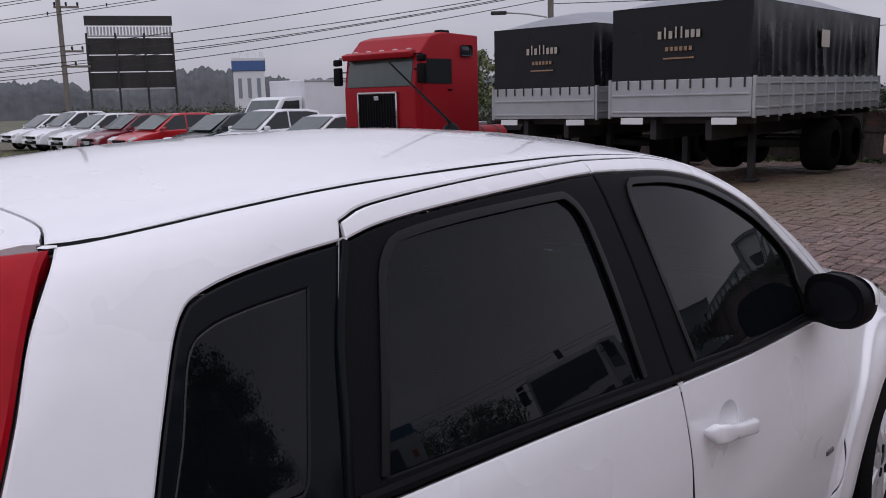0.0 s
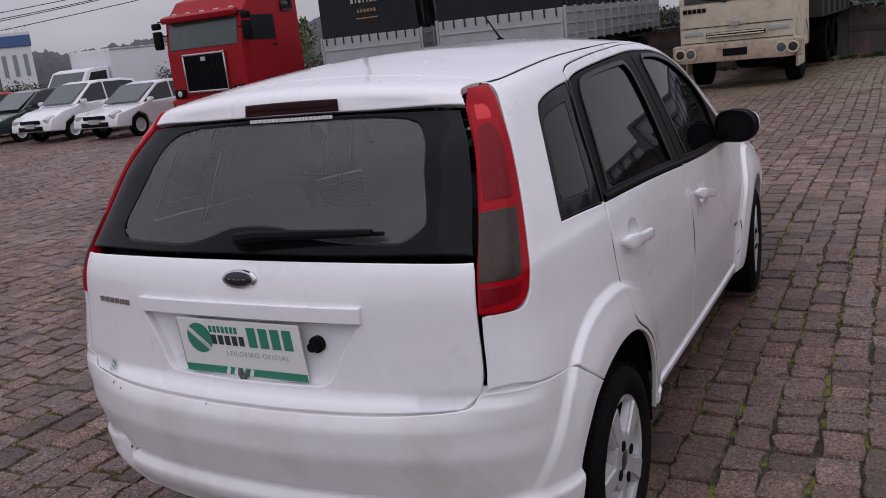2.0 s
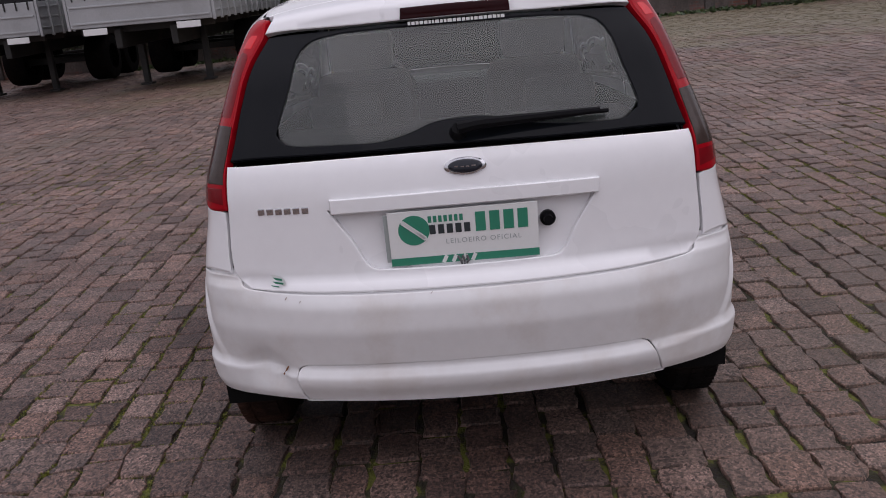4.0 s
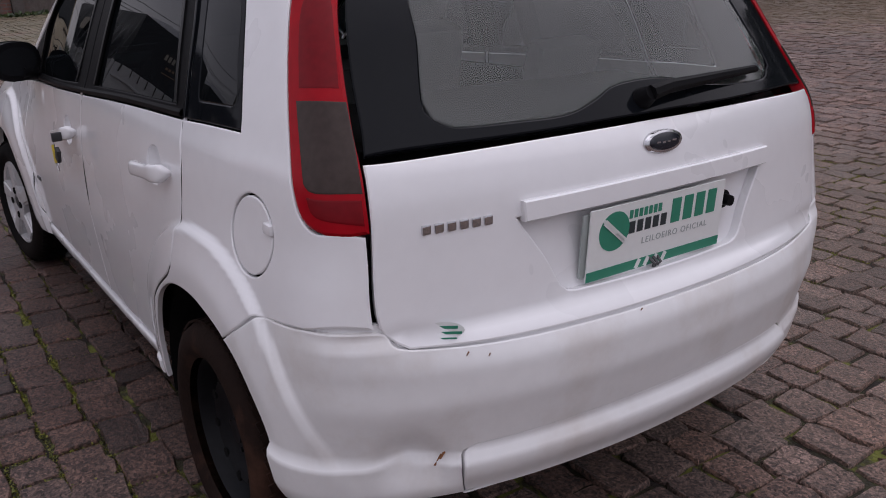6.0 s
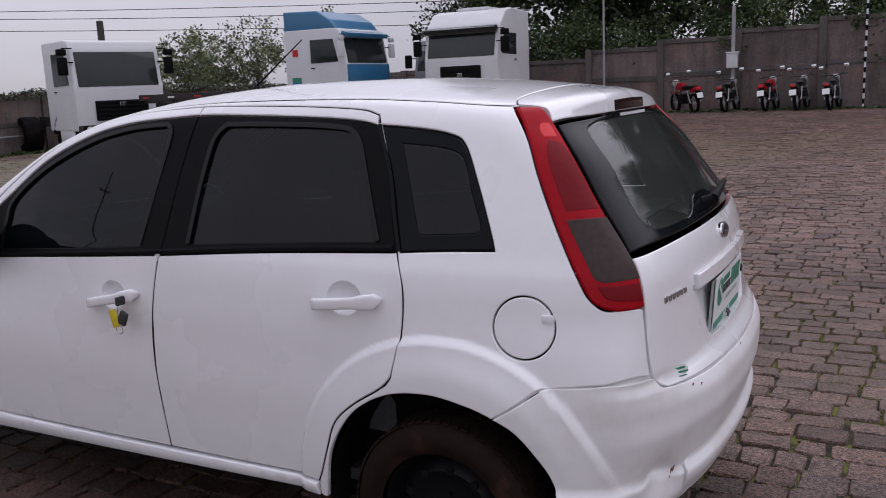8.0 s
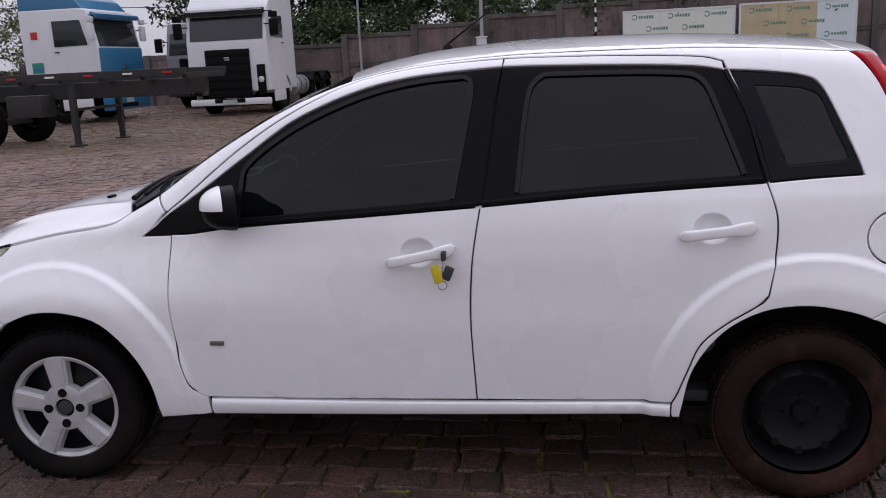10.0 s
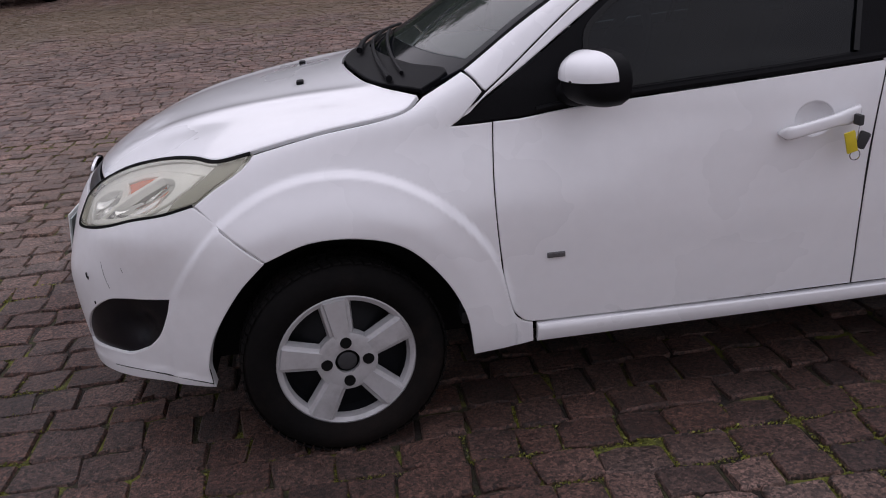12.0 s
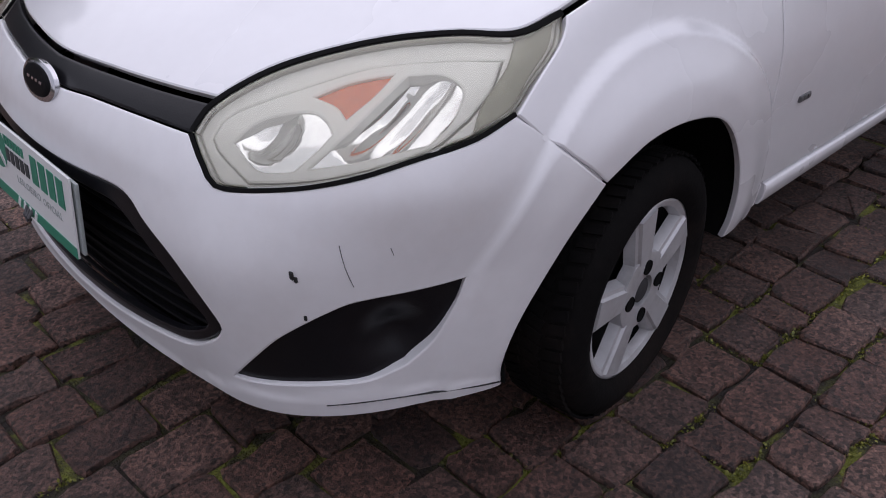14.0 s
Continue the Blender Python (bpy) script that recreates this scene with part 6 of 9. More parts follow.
        part("wheel_arch", prism([(-cab["axle"] + .62 * math.cos(a), .50 + .62 * math.sin(a)) for a in np.linspace(.15, math.pi - .15, 14)] + [(-cab["axle"] + .54 * math.cos(a), .50 + .54 * math.sin(a)) for a in np.linspace(math.pi - .15, .15, 14)], .34, 0, s * (W2 - .34) if s > 0 else -W2), TRIM if not side.get("arch") else side["arch"], t, "wheel arch")
    lorry_wheel(t, -cab["axle"], W2 - .16, rim=side.get("rim"))
    lorry_wheel(t, -cab["axle"], -W2 + .16, rim=side.get("rim"))
    for ax in cab["rear_axles"]:
        for s in (1, -1):
            lorry_wheel(t, -ax, s * (W2 - .28), w=.52, rim=side.get("rear_rim", side.get("rim")), double=True)
    long = cab["tail"]
    for s in (1, -1):
        part("chassis_rail", box_bm((long - .4, .09, .28), (-(long + .4) / 2, s * .42, .86), .01), CHASSIS, t, "black chassis rail")
    for k in range(4):
        part("cross_member", box_bm((.10, .84, .16), (-.8 - k * (long - 1.4) / 3, 0, .84), .01), CHASSIS, t)
    if cab.get("tank"):
        x0, x1, mat = cab["tank"]
        for s in (1, -1):
            bm = bmesh.new()
            add_lathe(bm, [(.001, 0), (.27, 0), (.30, .03), (.30, x1 - x0 - .03), (.27, x1 - x0), (.001, x1 - x0)], "X", 24, (-x1, s * (W2 - .32), .72))
            bmesh.ops.recalc_face_normals(bm, faces=bm.faces)
            tank = part("fuel_tank", bm, mat, t, "round fuel tank", True)
            for q in (.25, .7):
                bm = bmesh.new()
                add_lathe(bm, [(.306, 0), (.310, .02), (.310, .05), (.306, .07)], "X", 24, (-x1 + (x1 - x0) * q, s * (W2 - .32), .72))
                bmesh.ops.recalc_face_normals(bm, faces=bm.faces)
                part("tank_strap", bm, CHASSIS, tank)
    if cab.get("fifth"):
        part("fifth_wheel", box_bm((.9, .8, .10), (-cab["fifth"], 0, 1.06), .03), CHASSIS, t, "greasy coupling plate")
        for ax in cab["rear_axles"]:
            for s in (1, -1):
                part("mudguard", prism([(-ax + .60 * math.cos(a), .50 + .60 * math.sin(a)) for a in np.linspace(.6, math.pi - .6, 10)] + [(-ax + .57 * math.cos(a), .50 + .57 * math.sin(a)) for a in np.linspace(math.pi - .6, .6, 10)], .52, 0, s * (W2 - .54) if s > 0 else -W2 + .02), TRIM, t, "black mudguard")
    return t


def ground_pose(x, y, yaw):
    return pose(x, y, float(lie(x, y)), 0, 0, yaw)


red = lorry("red_tractor_lorry", "red cab-over tractor lorry with a tall chrome-framed grille", ground_pose(13.98, 13.5, 180), RED_PAINT,
            dict(door=RED_PAINT, arch=RED_PAINT, rear_rim=RUST_RIM), dict(glass=PALE_GLASS, visor=RED_PAINT, grille=(1.30, 1.02, 1.86), slats=14, upright=True, frame=True, bumper=(.42, .84, RED_PAINT), lamps=[(.95, .98, .34, .20)]),
            dict(width=2.40, height=3.26, length=2.30, floor=.62, screen=(2.02, 2.66), high=True, axle=1.10, rear_axles=(4.5, 6.0), tail=7.0, sleeper_window=True, tank=(2.2, 3.5, RED_PAINT), fifth=5.2, rake=.12), None)
bm = bmesh.new()
for yy in np.linspace(-.9, .9, 5):
    add_box(bm, (.06, .12, .05), (-.16, yy, 2.86), .015)
roof_lamps = part("marker_lamps", bm, LAMP, red, "small roof marker lamps")
roof_lamps["kind"] = "stuff"
part("air_horn", box_bm((.35, .22, .14), (-1.7, .55, 3.30), .05), TRIM, red, "black roof unit", True)
part("skirt", box_bm((1.5, .05, .45), (-3.0, 1.16, .55), .03), RED_PAINT, red, "red side skirt", True)
part("deck_box", box_bm((.9, 1.2, .10), (-2.9, 0, 1.05), .02), ALU, red, "bright deck plate")

CREAM_RUST = material("rust_streaked_cream_paint", (0.44, 0.35, 0.26), 0.7, vary=0.2, scale=3.0, second=(0.13, 0.045, 0.025), second_amount=0.85, second_scale=4.5)
cargo = lorry("cream_tipper_lorry", "weathered cream flat-nosed lorry with round twin lamps and rust streaks", ground_pose(14.3, 1.31, 178), CREAM_PAINT,
              dict(door=CREAM_PAINT), dict(glass=DARK_GLASS, grille=(1.02, .93, 1.02), slats=2, slat_mat=CREAM_PAINT, bumper=(.50, .82, CREAM_RUST), lamps=[], badge_z=1.15, plate=TRIM, slot=False),
              dict(width=1.98, height=2.36, length=1.75, floor=.60, screen=(1.54, 2.20), axle=1.10, rear_axles=(4.9, 6.2), tail=7.6, mirrors=0, rake=.12, door=1.0), None)
part("roof_header", box_bm((.16, 1.98, .15), (-.07, 0, 2.285), .04), CREAM_RUST, cargo, "rust-streaked header over the windscreen", True)
part("roof_hatch", box_bm((.62, .86, .14), (-.62, .10, 2.42), .06, None, (.8, .8)), CREAM_PAINT, cargo, "raised roof hatch", True)
for z_ in (1.12, .85):
    part("panel_seam", box_bm((.012, 1.92, .014), (.004, 0, z_), .002), CHASSIS, cargo, "dark joint between front panels")
for k in range(5):
    part("model_bars", box_bm((.012, .070, .075), (.006, -.54 - k * .085, 1.42), .003), TRIM, cargo, "dark bars of the model name")
for s in (1, -1):
    part("indicator", box_bm((.03, .32, .075), (.006, s * .74, 1.02), .01), PLATE_GREY, cargo, "pale indicator lens", True)
    part("bumper_end", box_bm((.30, .14, .32), (-.06, s * 1.05, .66), .05), CREAM_RUST, cargo, "bumper corner", True)
    for yy in (.97, .78):
        bm = bmesh.new()
        add_lathe(bm, [(.105, .105), (.105, .125), (.088, .130), (.080, .118), (.001, .112)], "X", 20, (0, s * yy, .665))
        bmesh.ops.recalc_face_normals(bm, faces=bm.faces)
        lamp_ = part("headlamp", bm, CREAM_PAINT, cargo, "round lamp in a cream ring", True)
        bm = bmesh.new()
        add_lathe(bm, [(.001, .128), (.05, .124), (.076, .119)], "X", 18, (0, s * yy, .665))
        bmesh.ops.recalc_face_normals(bm, faces=bm.faces)
        part("lamp_glass", bm, SMOKE_LENS if yy > .9 else PALE_GLASS, lamp_, "dull round lamp glass", True)
    bm = bmesh.new()
    add_path_tube(bm, [(.01, s * .15, 1.53), (.01, s * .30, 1.57), (-.01, s * .62, 1.60)], .012, 6)
    part("wiper", bm, TRIM, cargo, "black wiper", True)
for y_, z_, w_ in ((.32, 1.98, .12), (.12, 1.94, .10), (-.02, 1.86, .16), (-.26, 1.90, .14)):
    part("screen_writing", box_bm((.004, w_, .022), (-.055 - (z_ - 1.9) * .17, y_, z_), .001, Euler((radians(8), radians(-9), 0)).to_matrix()), PLATE_GREY, cargo, "faint pale bars on the windscreen")
tip = part("tipper_body", prism([(-7.4, 1.05), (-1.95, 1.05), (-1.95, 2.72), (-7.4, 2.72)], 2.40, .03), CHASSIS, cargo, "dark tipper body")
for k in range(6):
    for s in (1, -1):
        part("body_rib", box_bm((.09, .06, 1.6), (-2.3 - k * .95, s * 1.22, 1.9), .01), CHASSIS, tip)

vw = lorry("white_tractor_lorry", "white high-roofed tractor lorry with a broad dark grille", ground_pose(10.36, -19.9, 90), WHITE_LORRY,
           dict(door=WHITE_LORRY, arch=WHITE_LORRY, rear_rim=ALU, rim=STEEL_BLACK), dict(glass=DARK_GLASS, visor=DARK_GLASS, grille=(1.30, .50, 1.82), slats=6, bumper=(.30, .48, WHITE_LORRY), lamps=[(.95, .98, .24, .80)], badge_z=1.56),
           dict(width=2.36, height=3.42, length=2.30, floor=.66, screen=(2.06, 2.72), high=True, axle=1.15, rear_axles=(4.45, 5.6), tail=6.3, tank=(2.5, 3.6, ALU), fifth=4.9, rake=.16), None)
part("roof_hatch", box_bm((.8, 1.0, .10), (-1.3, 0, 3.44), .04), WHITE_LORRY, vw, "raised roof hatch", True)
bluet = lorry("blue_white_tractor_lorry", "white and blue high-roofed tractor lorry with a dark grille", ground_pose(13.70, -20.25, 180), WHITE_LORRY,
              dict(door=WHITE_LORRY, mirror=WHITE_LORRY), dict(glass=DARK_GLASS, visor=BLUE_PAINT, lower=(1.3, 2.02, BLUE_PAINT), grille=(1.5, .82, 1.28), slats=4, bumper=(.30, .80, BLUE_PAINT), lamps=[(.98, .82, .34, .24)], badge_z=1.5),
              dict(width=2.40, height=3.10, length=2.25, floor=.66, screen=(2.05, 2.80), high=False, axle=1.30, rear_axles=(4.6,), tail=5.8, rake=.16), None)
part("roof_fairing", prism([(-2.25, 3.0), (-.22, 2.95), (-.55, 3.35), (-1.0, 3.62), (-2.25, 3.66)], 2.36, .06), BLUE_PAINT, bluet, "blue roof fairing", True)
for zz, w, h, mat in ((2.42, .20, .20, SIGNAL), (1.55, .34, .28, PLATE_GREEN), (1.50, .30, .10, BLUE_PAINT)):
    part("door_decal", box_bm((w, .01, h), (-1.85, -1.212 if zz != 1.50 else -1.216, zz), .003), mat, bluet, "small plain decal")
lorry("grey_tractor_lorry", "dark grey tractor lorry parked behind others", ground_pose(12.75, -23.4, 90), GREY_PAINT,
               dict(door=GREY_PAINT, rim=RUST_RIM), dict(glass=DARK_GLASS, grille=(1.4, .9, 1.6), slats=5, bumper=(.4, .8, CHASSIS), lamps=[(.98, .7, .3, .2)]),
               dict(width=2.3, height=2.75, length=1.9, floor=.66, screen=(1.7, 2.4), axle=1.1, rear_axles=(), tail=2.6, one_mirror=True), None)
old = lorry("old_white_lorry", "old white flat-roofed lorry with a dark windscreen", ground_pose(16.9, -13.4, 162), WHITE_LORRY,
            dict(door=WHITE_LORRY), dict(glass=DARK_GLASS, grille=(1.4, .9, 1.4), slats=5, bumper=(.4, .8, CHASSIS), lamps=[(.95, .7, .3, .2)]),
            dict(width=2.35, height=2.92, length=1.9, floor=.66, screen=(1.75, 2.62), axle=1.1, rear_axles=(4.4,), tail=5.4, rake=.14), None)
part("exhaust", box_bm((.16, .16, .9), (-2.0, .5, 3.1), .05), CHASSIS, old, "upright dark exhaust", True)


def tarp_trailer(name, label, x0, y0, y1, length, z0, z1, top):
    """A sheeted trailer: aluminium boards below, black tarpaulin above. Its front faces -x."""
    yc, w = (y0 + y1) / 2, y1 - y0
    g = float(lie(x0, yc))
    t = thing(name, pose(x0, yc, g), label, "trailer", "sheeted trailers")
    z0, z1, top = z0 - g, z1 - g, top - g
    # sheeted load with soft folds
    outline = [(0, -w / 2), (length, -w / 2), (length, w / 2), (0, w / 2)]
    pts = []
    for (ax, ay), (bx, by) in zip(outline, outline[1:] + outline[:1]):
        k = max(10, int(math.hypot(bx - ax, by - ay) / .05))
        pts += [(ax + (bx - ax) * i / k, ay + (by - ay) * i / k, abs(by - ay) < 1e-6) for i in range(k)]
    vs, fs = [], []
    rows = np.linspace(0, 1, 9)
    for r, q in enumerate(rows):
        for i, (px, py, on_side_) in enumerate(pts):
            wave = 1 - 2 * abs(math.sin(px * 4.1 + py * 4 + 1.9 * math.sin(px * 2.3) + .8 * q)) ** .6 + .45 * math.sin(px * 17 + 3.1 * math.sin(px * 1.3) - 2.2 * q)
            fold = (.028 if on_side_ else .006) * wave * math.sin(math.pi * min(1, q * 1.2)) * (1 - .4 * q)
            nxv, nyv = (0, -1 if py < 0 else 1) if on_side_ else (-1 if px < length / 2 else 1, 0)
            inn = .02 * q
            vs.append((px + nxv * (fold - inn), py + nyv * (fold - inn), z1 - .04 + (top - z1 + .04) * q - .03 * (q == 1)))
        if r:
            n = len(pts)
            fs += [((r - 1) * n + i, (r - 1) * n + (i + 1) % n, r * n + (i + 1) % n, r * n + i) for i in range(n)]
    mesh_object("tarpaulin", vs, fs, TARP, t, "black tarpaulin with soft folds", True, 60)
    # arched grey roof sheet
    vs, fs = [], []
    for i in range(25):
        x = length * i / 24
        for j in range(11):
            y = -w / 2 + .01 + (w - .02) * j / 10
            vs.append((x, y, top - .03 + .42 * math.sin(math.pi * j / 10) * math.sin(math.pi * min(max(i / 24, .0), 1)) ** .5))
    for i in range(24):
        for j in range(10):
            fs.append((i * 11 + j, (i + 1) * 11 + j, (i + 1) * 11 + j + 1, i * 11 + j + 1))
    mesh_object("roof_sheet", vs, fs, TARP_PALE, t, "sagging grey roof sheet", True)
    # boards
    for s in (-1, 1):
        side = part("side_board", box_bm((length, .05, z1 - z0), (length / 2, s * w / 2, (z0 + z1) / 2), .012), ALU, t, "ribbed aluminium side boards")
        for k in range(13):
            part("stake", box_bm((.06, .05, z1 - z0 + .05), (length * (k + .02) / 12.05, s * (w / 2 + .035), (z0 + z1) / 2), .008), ALU, side)
        for k in range(3):
            part("board_rib", box_bm((length, .02, .03), (length / 2, s * (w / 2 + .03), z0 + (z1 - z0) * (k + .7) / 3.2), .006), ALU, side)
    head = part("head_board", box_bm((.05, w, z1 - z0), (0, 0, (z0 + z1) / 2), .012), ALU, t, "aluminium head board")
    for k in range(11):
        part("lashing", box_bm((.02, .025, .15), (-.035, -w / 2 + w * (k + .5) / 11, z1 - .075), .004), CHASSIS, head)
    for zz in (z0 + .08, z0 + .36):
        part("board_rib", box_bm((.03, w * .97, .03), (-.035, 0, zz), .006), ALU, head)
    for s in (-1, 1):
        part("white_marker", box_bm((.02, .42, .11), (-.05, s * w * .33, z0 - .07), .004), PLATE_WHITE, t, "white board under the front edge")
    # faded print
    for (yy, zz, ww, hh, mat, cnt) in ((.0, .62, .78, .20, PRINT_PALE, 8), (.0, .42, .50, .11, PRINT_TAN, 6), (0, .28, .55, .025, PRINT_TAN, 1)):
        for k in range(cnt):
            wk = ww / cnt
            tall = hh * (.92 if cnt == 8 and k in (1, 3, 4) else .62 if cnt > 1 else 1)
            part("print_bar", box_bm((.006, wk * (.30 if cnt == 8 and k in (1, 3, 4) else .66 if cnt > 1 else 1), tall), (-.022, yy + ww / 2 - wk * (k + .5), z1 + (top - z1) * zz - (hh - tall) / 2), .002), mat, t)
    part("side_print", box_bm((.42, .006, .30), (length * .48, -w / 2 - .035, z1 + (top - z1) * .55), .002), PRINT_PALE, t, "small pale print")
    # running gear
    for s in (-1, 1):
        part("chassis_rail", box_bm((length - .2, .12, .34), (length / 2, s * .5, z0 - .22), .02), CHASSIS, t, "black chassis rail")
        part("landing_leg", box_bm((.12, .12, z0 - .1), (1.6, s * .62, (z0 - .1) / 2), .02), CHASSIS, t, "landing leg")
        part("leg_foot", box_bm((.26, .22, .04), (1.6, s * .62, .02), .01), CHASSIS, t)
    for ax in (length - 2.35, length - 1.1):
        for s in (-1, 1):
            lorry_wheel(t, ax, s * (w / 2 - .30), w=.52, double=True)
    for ax in (length - 2.35, length - 1.1):
        part("axle", box_bm((.14, w - .6, .14), (ax, 0, .51), .03), CHASSIS, t)
    for k in range(7):
        part("cross_bearer", box_bm((.08, w - .1, .12), (.3 + k * (length - .6) / 6, 0, z0 - .06), .01), CHASSIS, t)
    part("tail_guard", box_bm((.08, w - .3, .12), (length - .1, 0, .55), .02), CHASSIS, t)
    return t


tarp_trailer("sheeted_trailer", "black sheeted trailer with aluminium boards and faded print", 12.85, 3.98, 6.48, 6.5, 1.11, 1.72, 2.95)
tarp_trailer("sheeted_trailer", "black sheeted trailer parked beside another one", 14.1, 7.60, 10.08, 6.0, 1.04, 1.66, 2.90)


# parked cars in a row: one mesh form, built per colour and shape
def small_car(name, label, m, paint, length=3.95, height=1.47, hatch=True, glass=DARK_GLASS, width=1.66):
    """A parked car, front at x = 0 and facing +x."""
    t = thing(name, m, label, "car", "parked cars")
    belt, hood = height * .62, height * .56
    low = [(0.02, .34), (.0, .52), (-.08, .66), (-.55, hood - .02), (-.98, hood + .05), (-1.05, belt), (-length + .35, belt + .04), (-length + .05, belt - .05), (-length, .55), (-length + .06, .34),
           (-length + .38, .30), (-length + .46, .52), (-length + .72, .65), (-length + .98, .52), (-length + 1.06, .28), (-1.14, .28), (-1.06, .52), (-.80, .65), (-.54, .52), (-.46, .30)]
    body = part("body", prism(low, width, .055), paint, t, smooth=True, sharp_angle=50)
    back = -length + (.22 if hatch else .95)
    top = [(-.95, belt - .03), (-1.72, height - .05), (-2.05, height), (-2.9, height - .02), (back - .38 if hatch else -3.0, height - .10), (back, belt - .03)]
    top = [(-.95, belt - .03), (-1.70, height - .06), (-2.05, height), (-length + .95, height - .02), (-length + .52, height - .09), (-length + .12, belt - .03)] if hatch else [(-.95, belt - .03), (-1.70, height - .06), (-2.05, height), (-2.8, height - .03), (-length + .7, belt - .03)]
    bm = prism(top, width * .90, .05)
    for v in bm.verts:
        k = (v.co.z - belt) / (height - belt)
        v.co.y *= 1 - .14 * max(k, 0)
    part("roof", bm, paint, t, smooth=True, sharp_angle=50)
    ins = [(-1.06, belt), (-1.74, height - .10), (-2.05, height - .07)]
    tail = [(-length + .98, height - .09), (-length + .60, height - .14), (-length + .34, belt + .03)] if hatch else [(-2.75, height - .10), (-length + 1.05, belt + .03)]
    for s in (1, -1):
        pts = ins + tail
        split = -2.15
        for nm, pp in (("front_window", [p for p in pts if p[0] > split] + [(split + .03, height - .075), (split + .03, belt + .02)]), ("rear_window", [(split - .03, belt + .02), (split - .03, height - .075)] + [p for p in pts if p[0] < split])):
            bm = bmesh.new()
            vs = [bm.verts.new((x, s * (width * .45 * (1 - .14 * max((z - belt) / (height - belt), 0)) + .006), z)) for x, z in pp]
            vs2 = [bm.verts.new((x, s * (width * .45 * (1 - .14 * max((z - belt) / (height - belt), 0)) - .02), z)) for x, z in pp]
            bm.faces.new(vs)
            bm.faces.new(vs2[::-1])
            for i in range(len(vs)):
                bm.faces.new((vs[i], vs[(i + 1) % len(vs)], vs2[(i + 1) % len(vs)], vs2[i]))
            bmesh.ops.recalc_face_normals(bm, faces=bm.faces)
            part(nm, bm, DARK_GLASS, t, "dark side window")
        part("headlamp", box_bm((.30, .30, .16), (-.16, s * (width / 2 - .20), .64), .05, Euler((0, radians(20), radians(-18 * s))).to_matrix()), LAMP, body, "clear headlamp", True)
        part("tail_lamp", box_bm((.10, .12, .30), (-length + .06, s * (width / 2 - .09), belt - .08), .03), DARK_RED, body, "red tail lamp", True)
        part("mirror", box_bm((.12, .18, .12), (-1.18, s * (width / 2 + .07), belt + .06), .04), paint, t, "outer mirror", True)
        for k in (-1.35, -2.25):
            part("door_handle", box_bm((.16, .02, .03), (k - .62, s * (width / 2 + .004), belt - .12), .008), paint, body)
        for xx in (-.80, -length + .72):
            bm = bmesh.new()
            r = .295
            add_lathe(bm, [(r * .62, -.085), (r * .9, -.09), (r, -.06), (r, .06), (r * .9, .09), (r * .62, .085)], "Y", 28)
            bmesh.ops.recalc_face_normals(bm, faces=bm.faces)
            wh = part("wheel", bm, RUBBER, t, "black tyre", True, 40)
            wh.matrix_basis = pose(xx, s * (width / 2 - .11), r)
            bm = bmesh.new()
            add_lathe(bm, [(.001, .06), (.05, .06), (.09, .04), (.15, .045), (.185, .07), (.19, .0)], "Y", 20)
            if s < 0:
                for v in bm.verts:
                    v.co.y *= -1
            bmesh.ops.recalc_face_normals(bm, faces=bm.faces)
            part("rim", bm, SILVER, wh, "silver rim", True)
    rk = math.atan2(.75, height - .08 - belt)
    part("windscreen", box_bm((.02, width * .76, math.hypot(.72, height - .10 - belt)), (-1.32, 0, (belt + height - .06) / 2 + .025), .008, Euler((0, -rk, 0)).to_matrix()), glass, t, "windscreen")
    part("grille", box_bm((.05, .80, .10), (.0, 0, .60), .02), TRIM, body, "dark grille", True)
    part("lower_grille", box_bm((.05, 1.0, .12), (.012, 0, .42), .02), TRIM, body, "dark lower grille", True)
    part("plate", box_bm((.02, .40, .12), (.03, 0, .50), .004), PLATE_GREY, body, "blank number plate")
    return t


MAROON = material("dark_red_car_paint", (0.16, 0.012, 0.025), 0.3, vary=0.08, coat=0.5)
CAR_RED = material("red_car_paint", (0.42, 0.012, 0.018), 0.3, vary=0.08, coat=0.5)
CAR_BLACK = material("dark_green_black_car_paint", (0.02, 0.032, 0.032), 0.25, vary=0.1, coat=0.5)
CAR_WHITE = material("plain_white_car_paint", (0.72, 0.73, 0.75), 0.3, vary=0.04, coat=0.4)
row = [("hatchback_car", "white compact saloon car in the parked row", 13.6, 17.3, CAR_WHITE, dict(height=1.38, hatch=False, length=3.9)),
       ("hatchback_car", "white tall five-door hatchback in the parked row", 13.7, 20.0, CAR_WHITE, dict(height=1.55, length=3.85)),
       ("hatchback_car", "dark green hatchback in the parked row", 13.9, 22.6, CAR_BLACK, dict(height=1.45, length=3.85)),
       ("hatchback_car", "bright red hatchback in the parked row", 13.7, 25.6, CAR_RED, dict(height=1.48, length=4.0)),
       ("hatchback_car", "dark red hatchback in the parked row", 14.0, 28.4, MAROON, dict(height=1.47, length=4.0)),
       ("hatchback_car", "white hatchback with dark windows in the parked row", 14.2, 31.2, CAR_WHITE, dict(height=1.5, length=3.9)),
       ("pickup_car", "white pickup with a black bull bar in the parked row", 14.4, 34.0, CAR_WHITE, dict(height=1.6, hatch=False, length=4.4)),
       ("hatchback_car", "white small car in the parked row", 14.6, 36.8, CAR_WHITE, dict(height=1.5, length=3.9))]
for name, label, x, y, paint, kw in row:
    small_car(name, label, ground_pose(x, y, 180), paint, glass=PALE_GLASS, **kw)

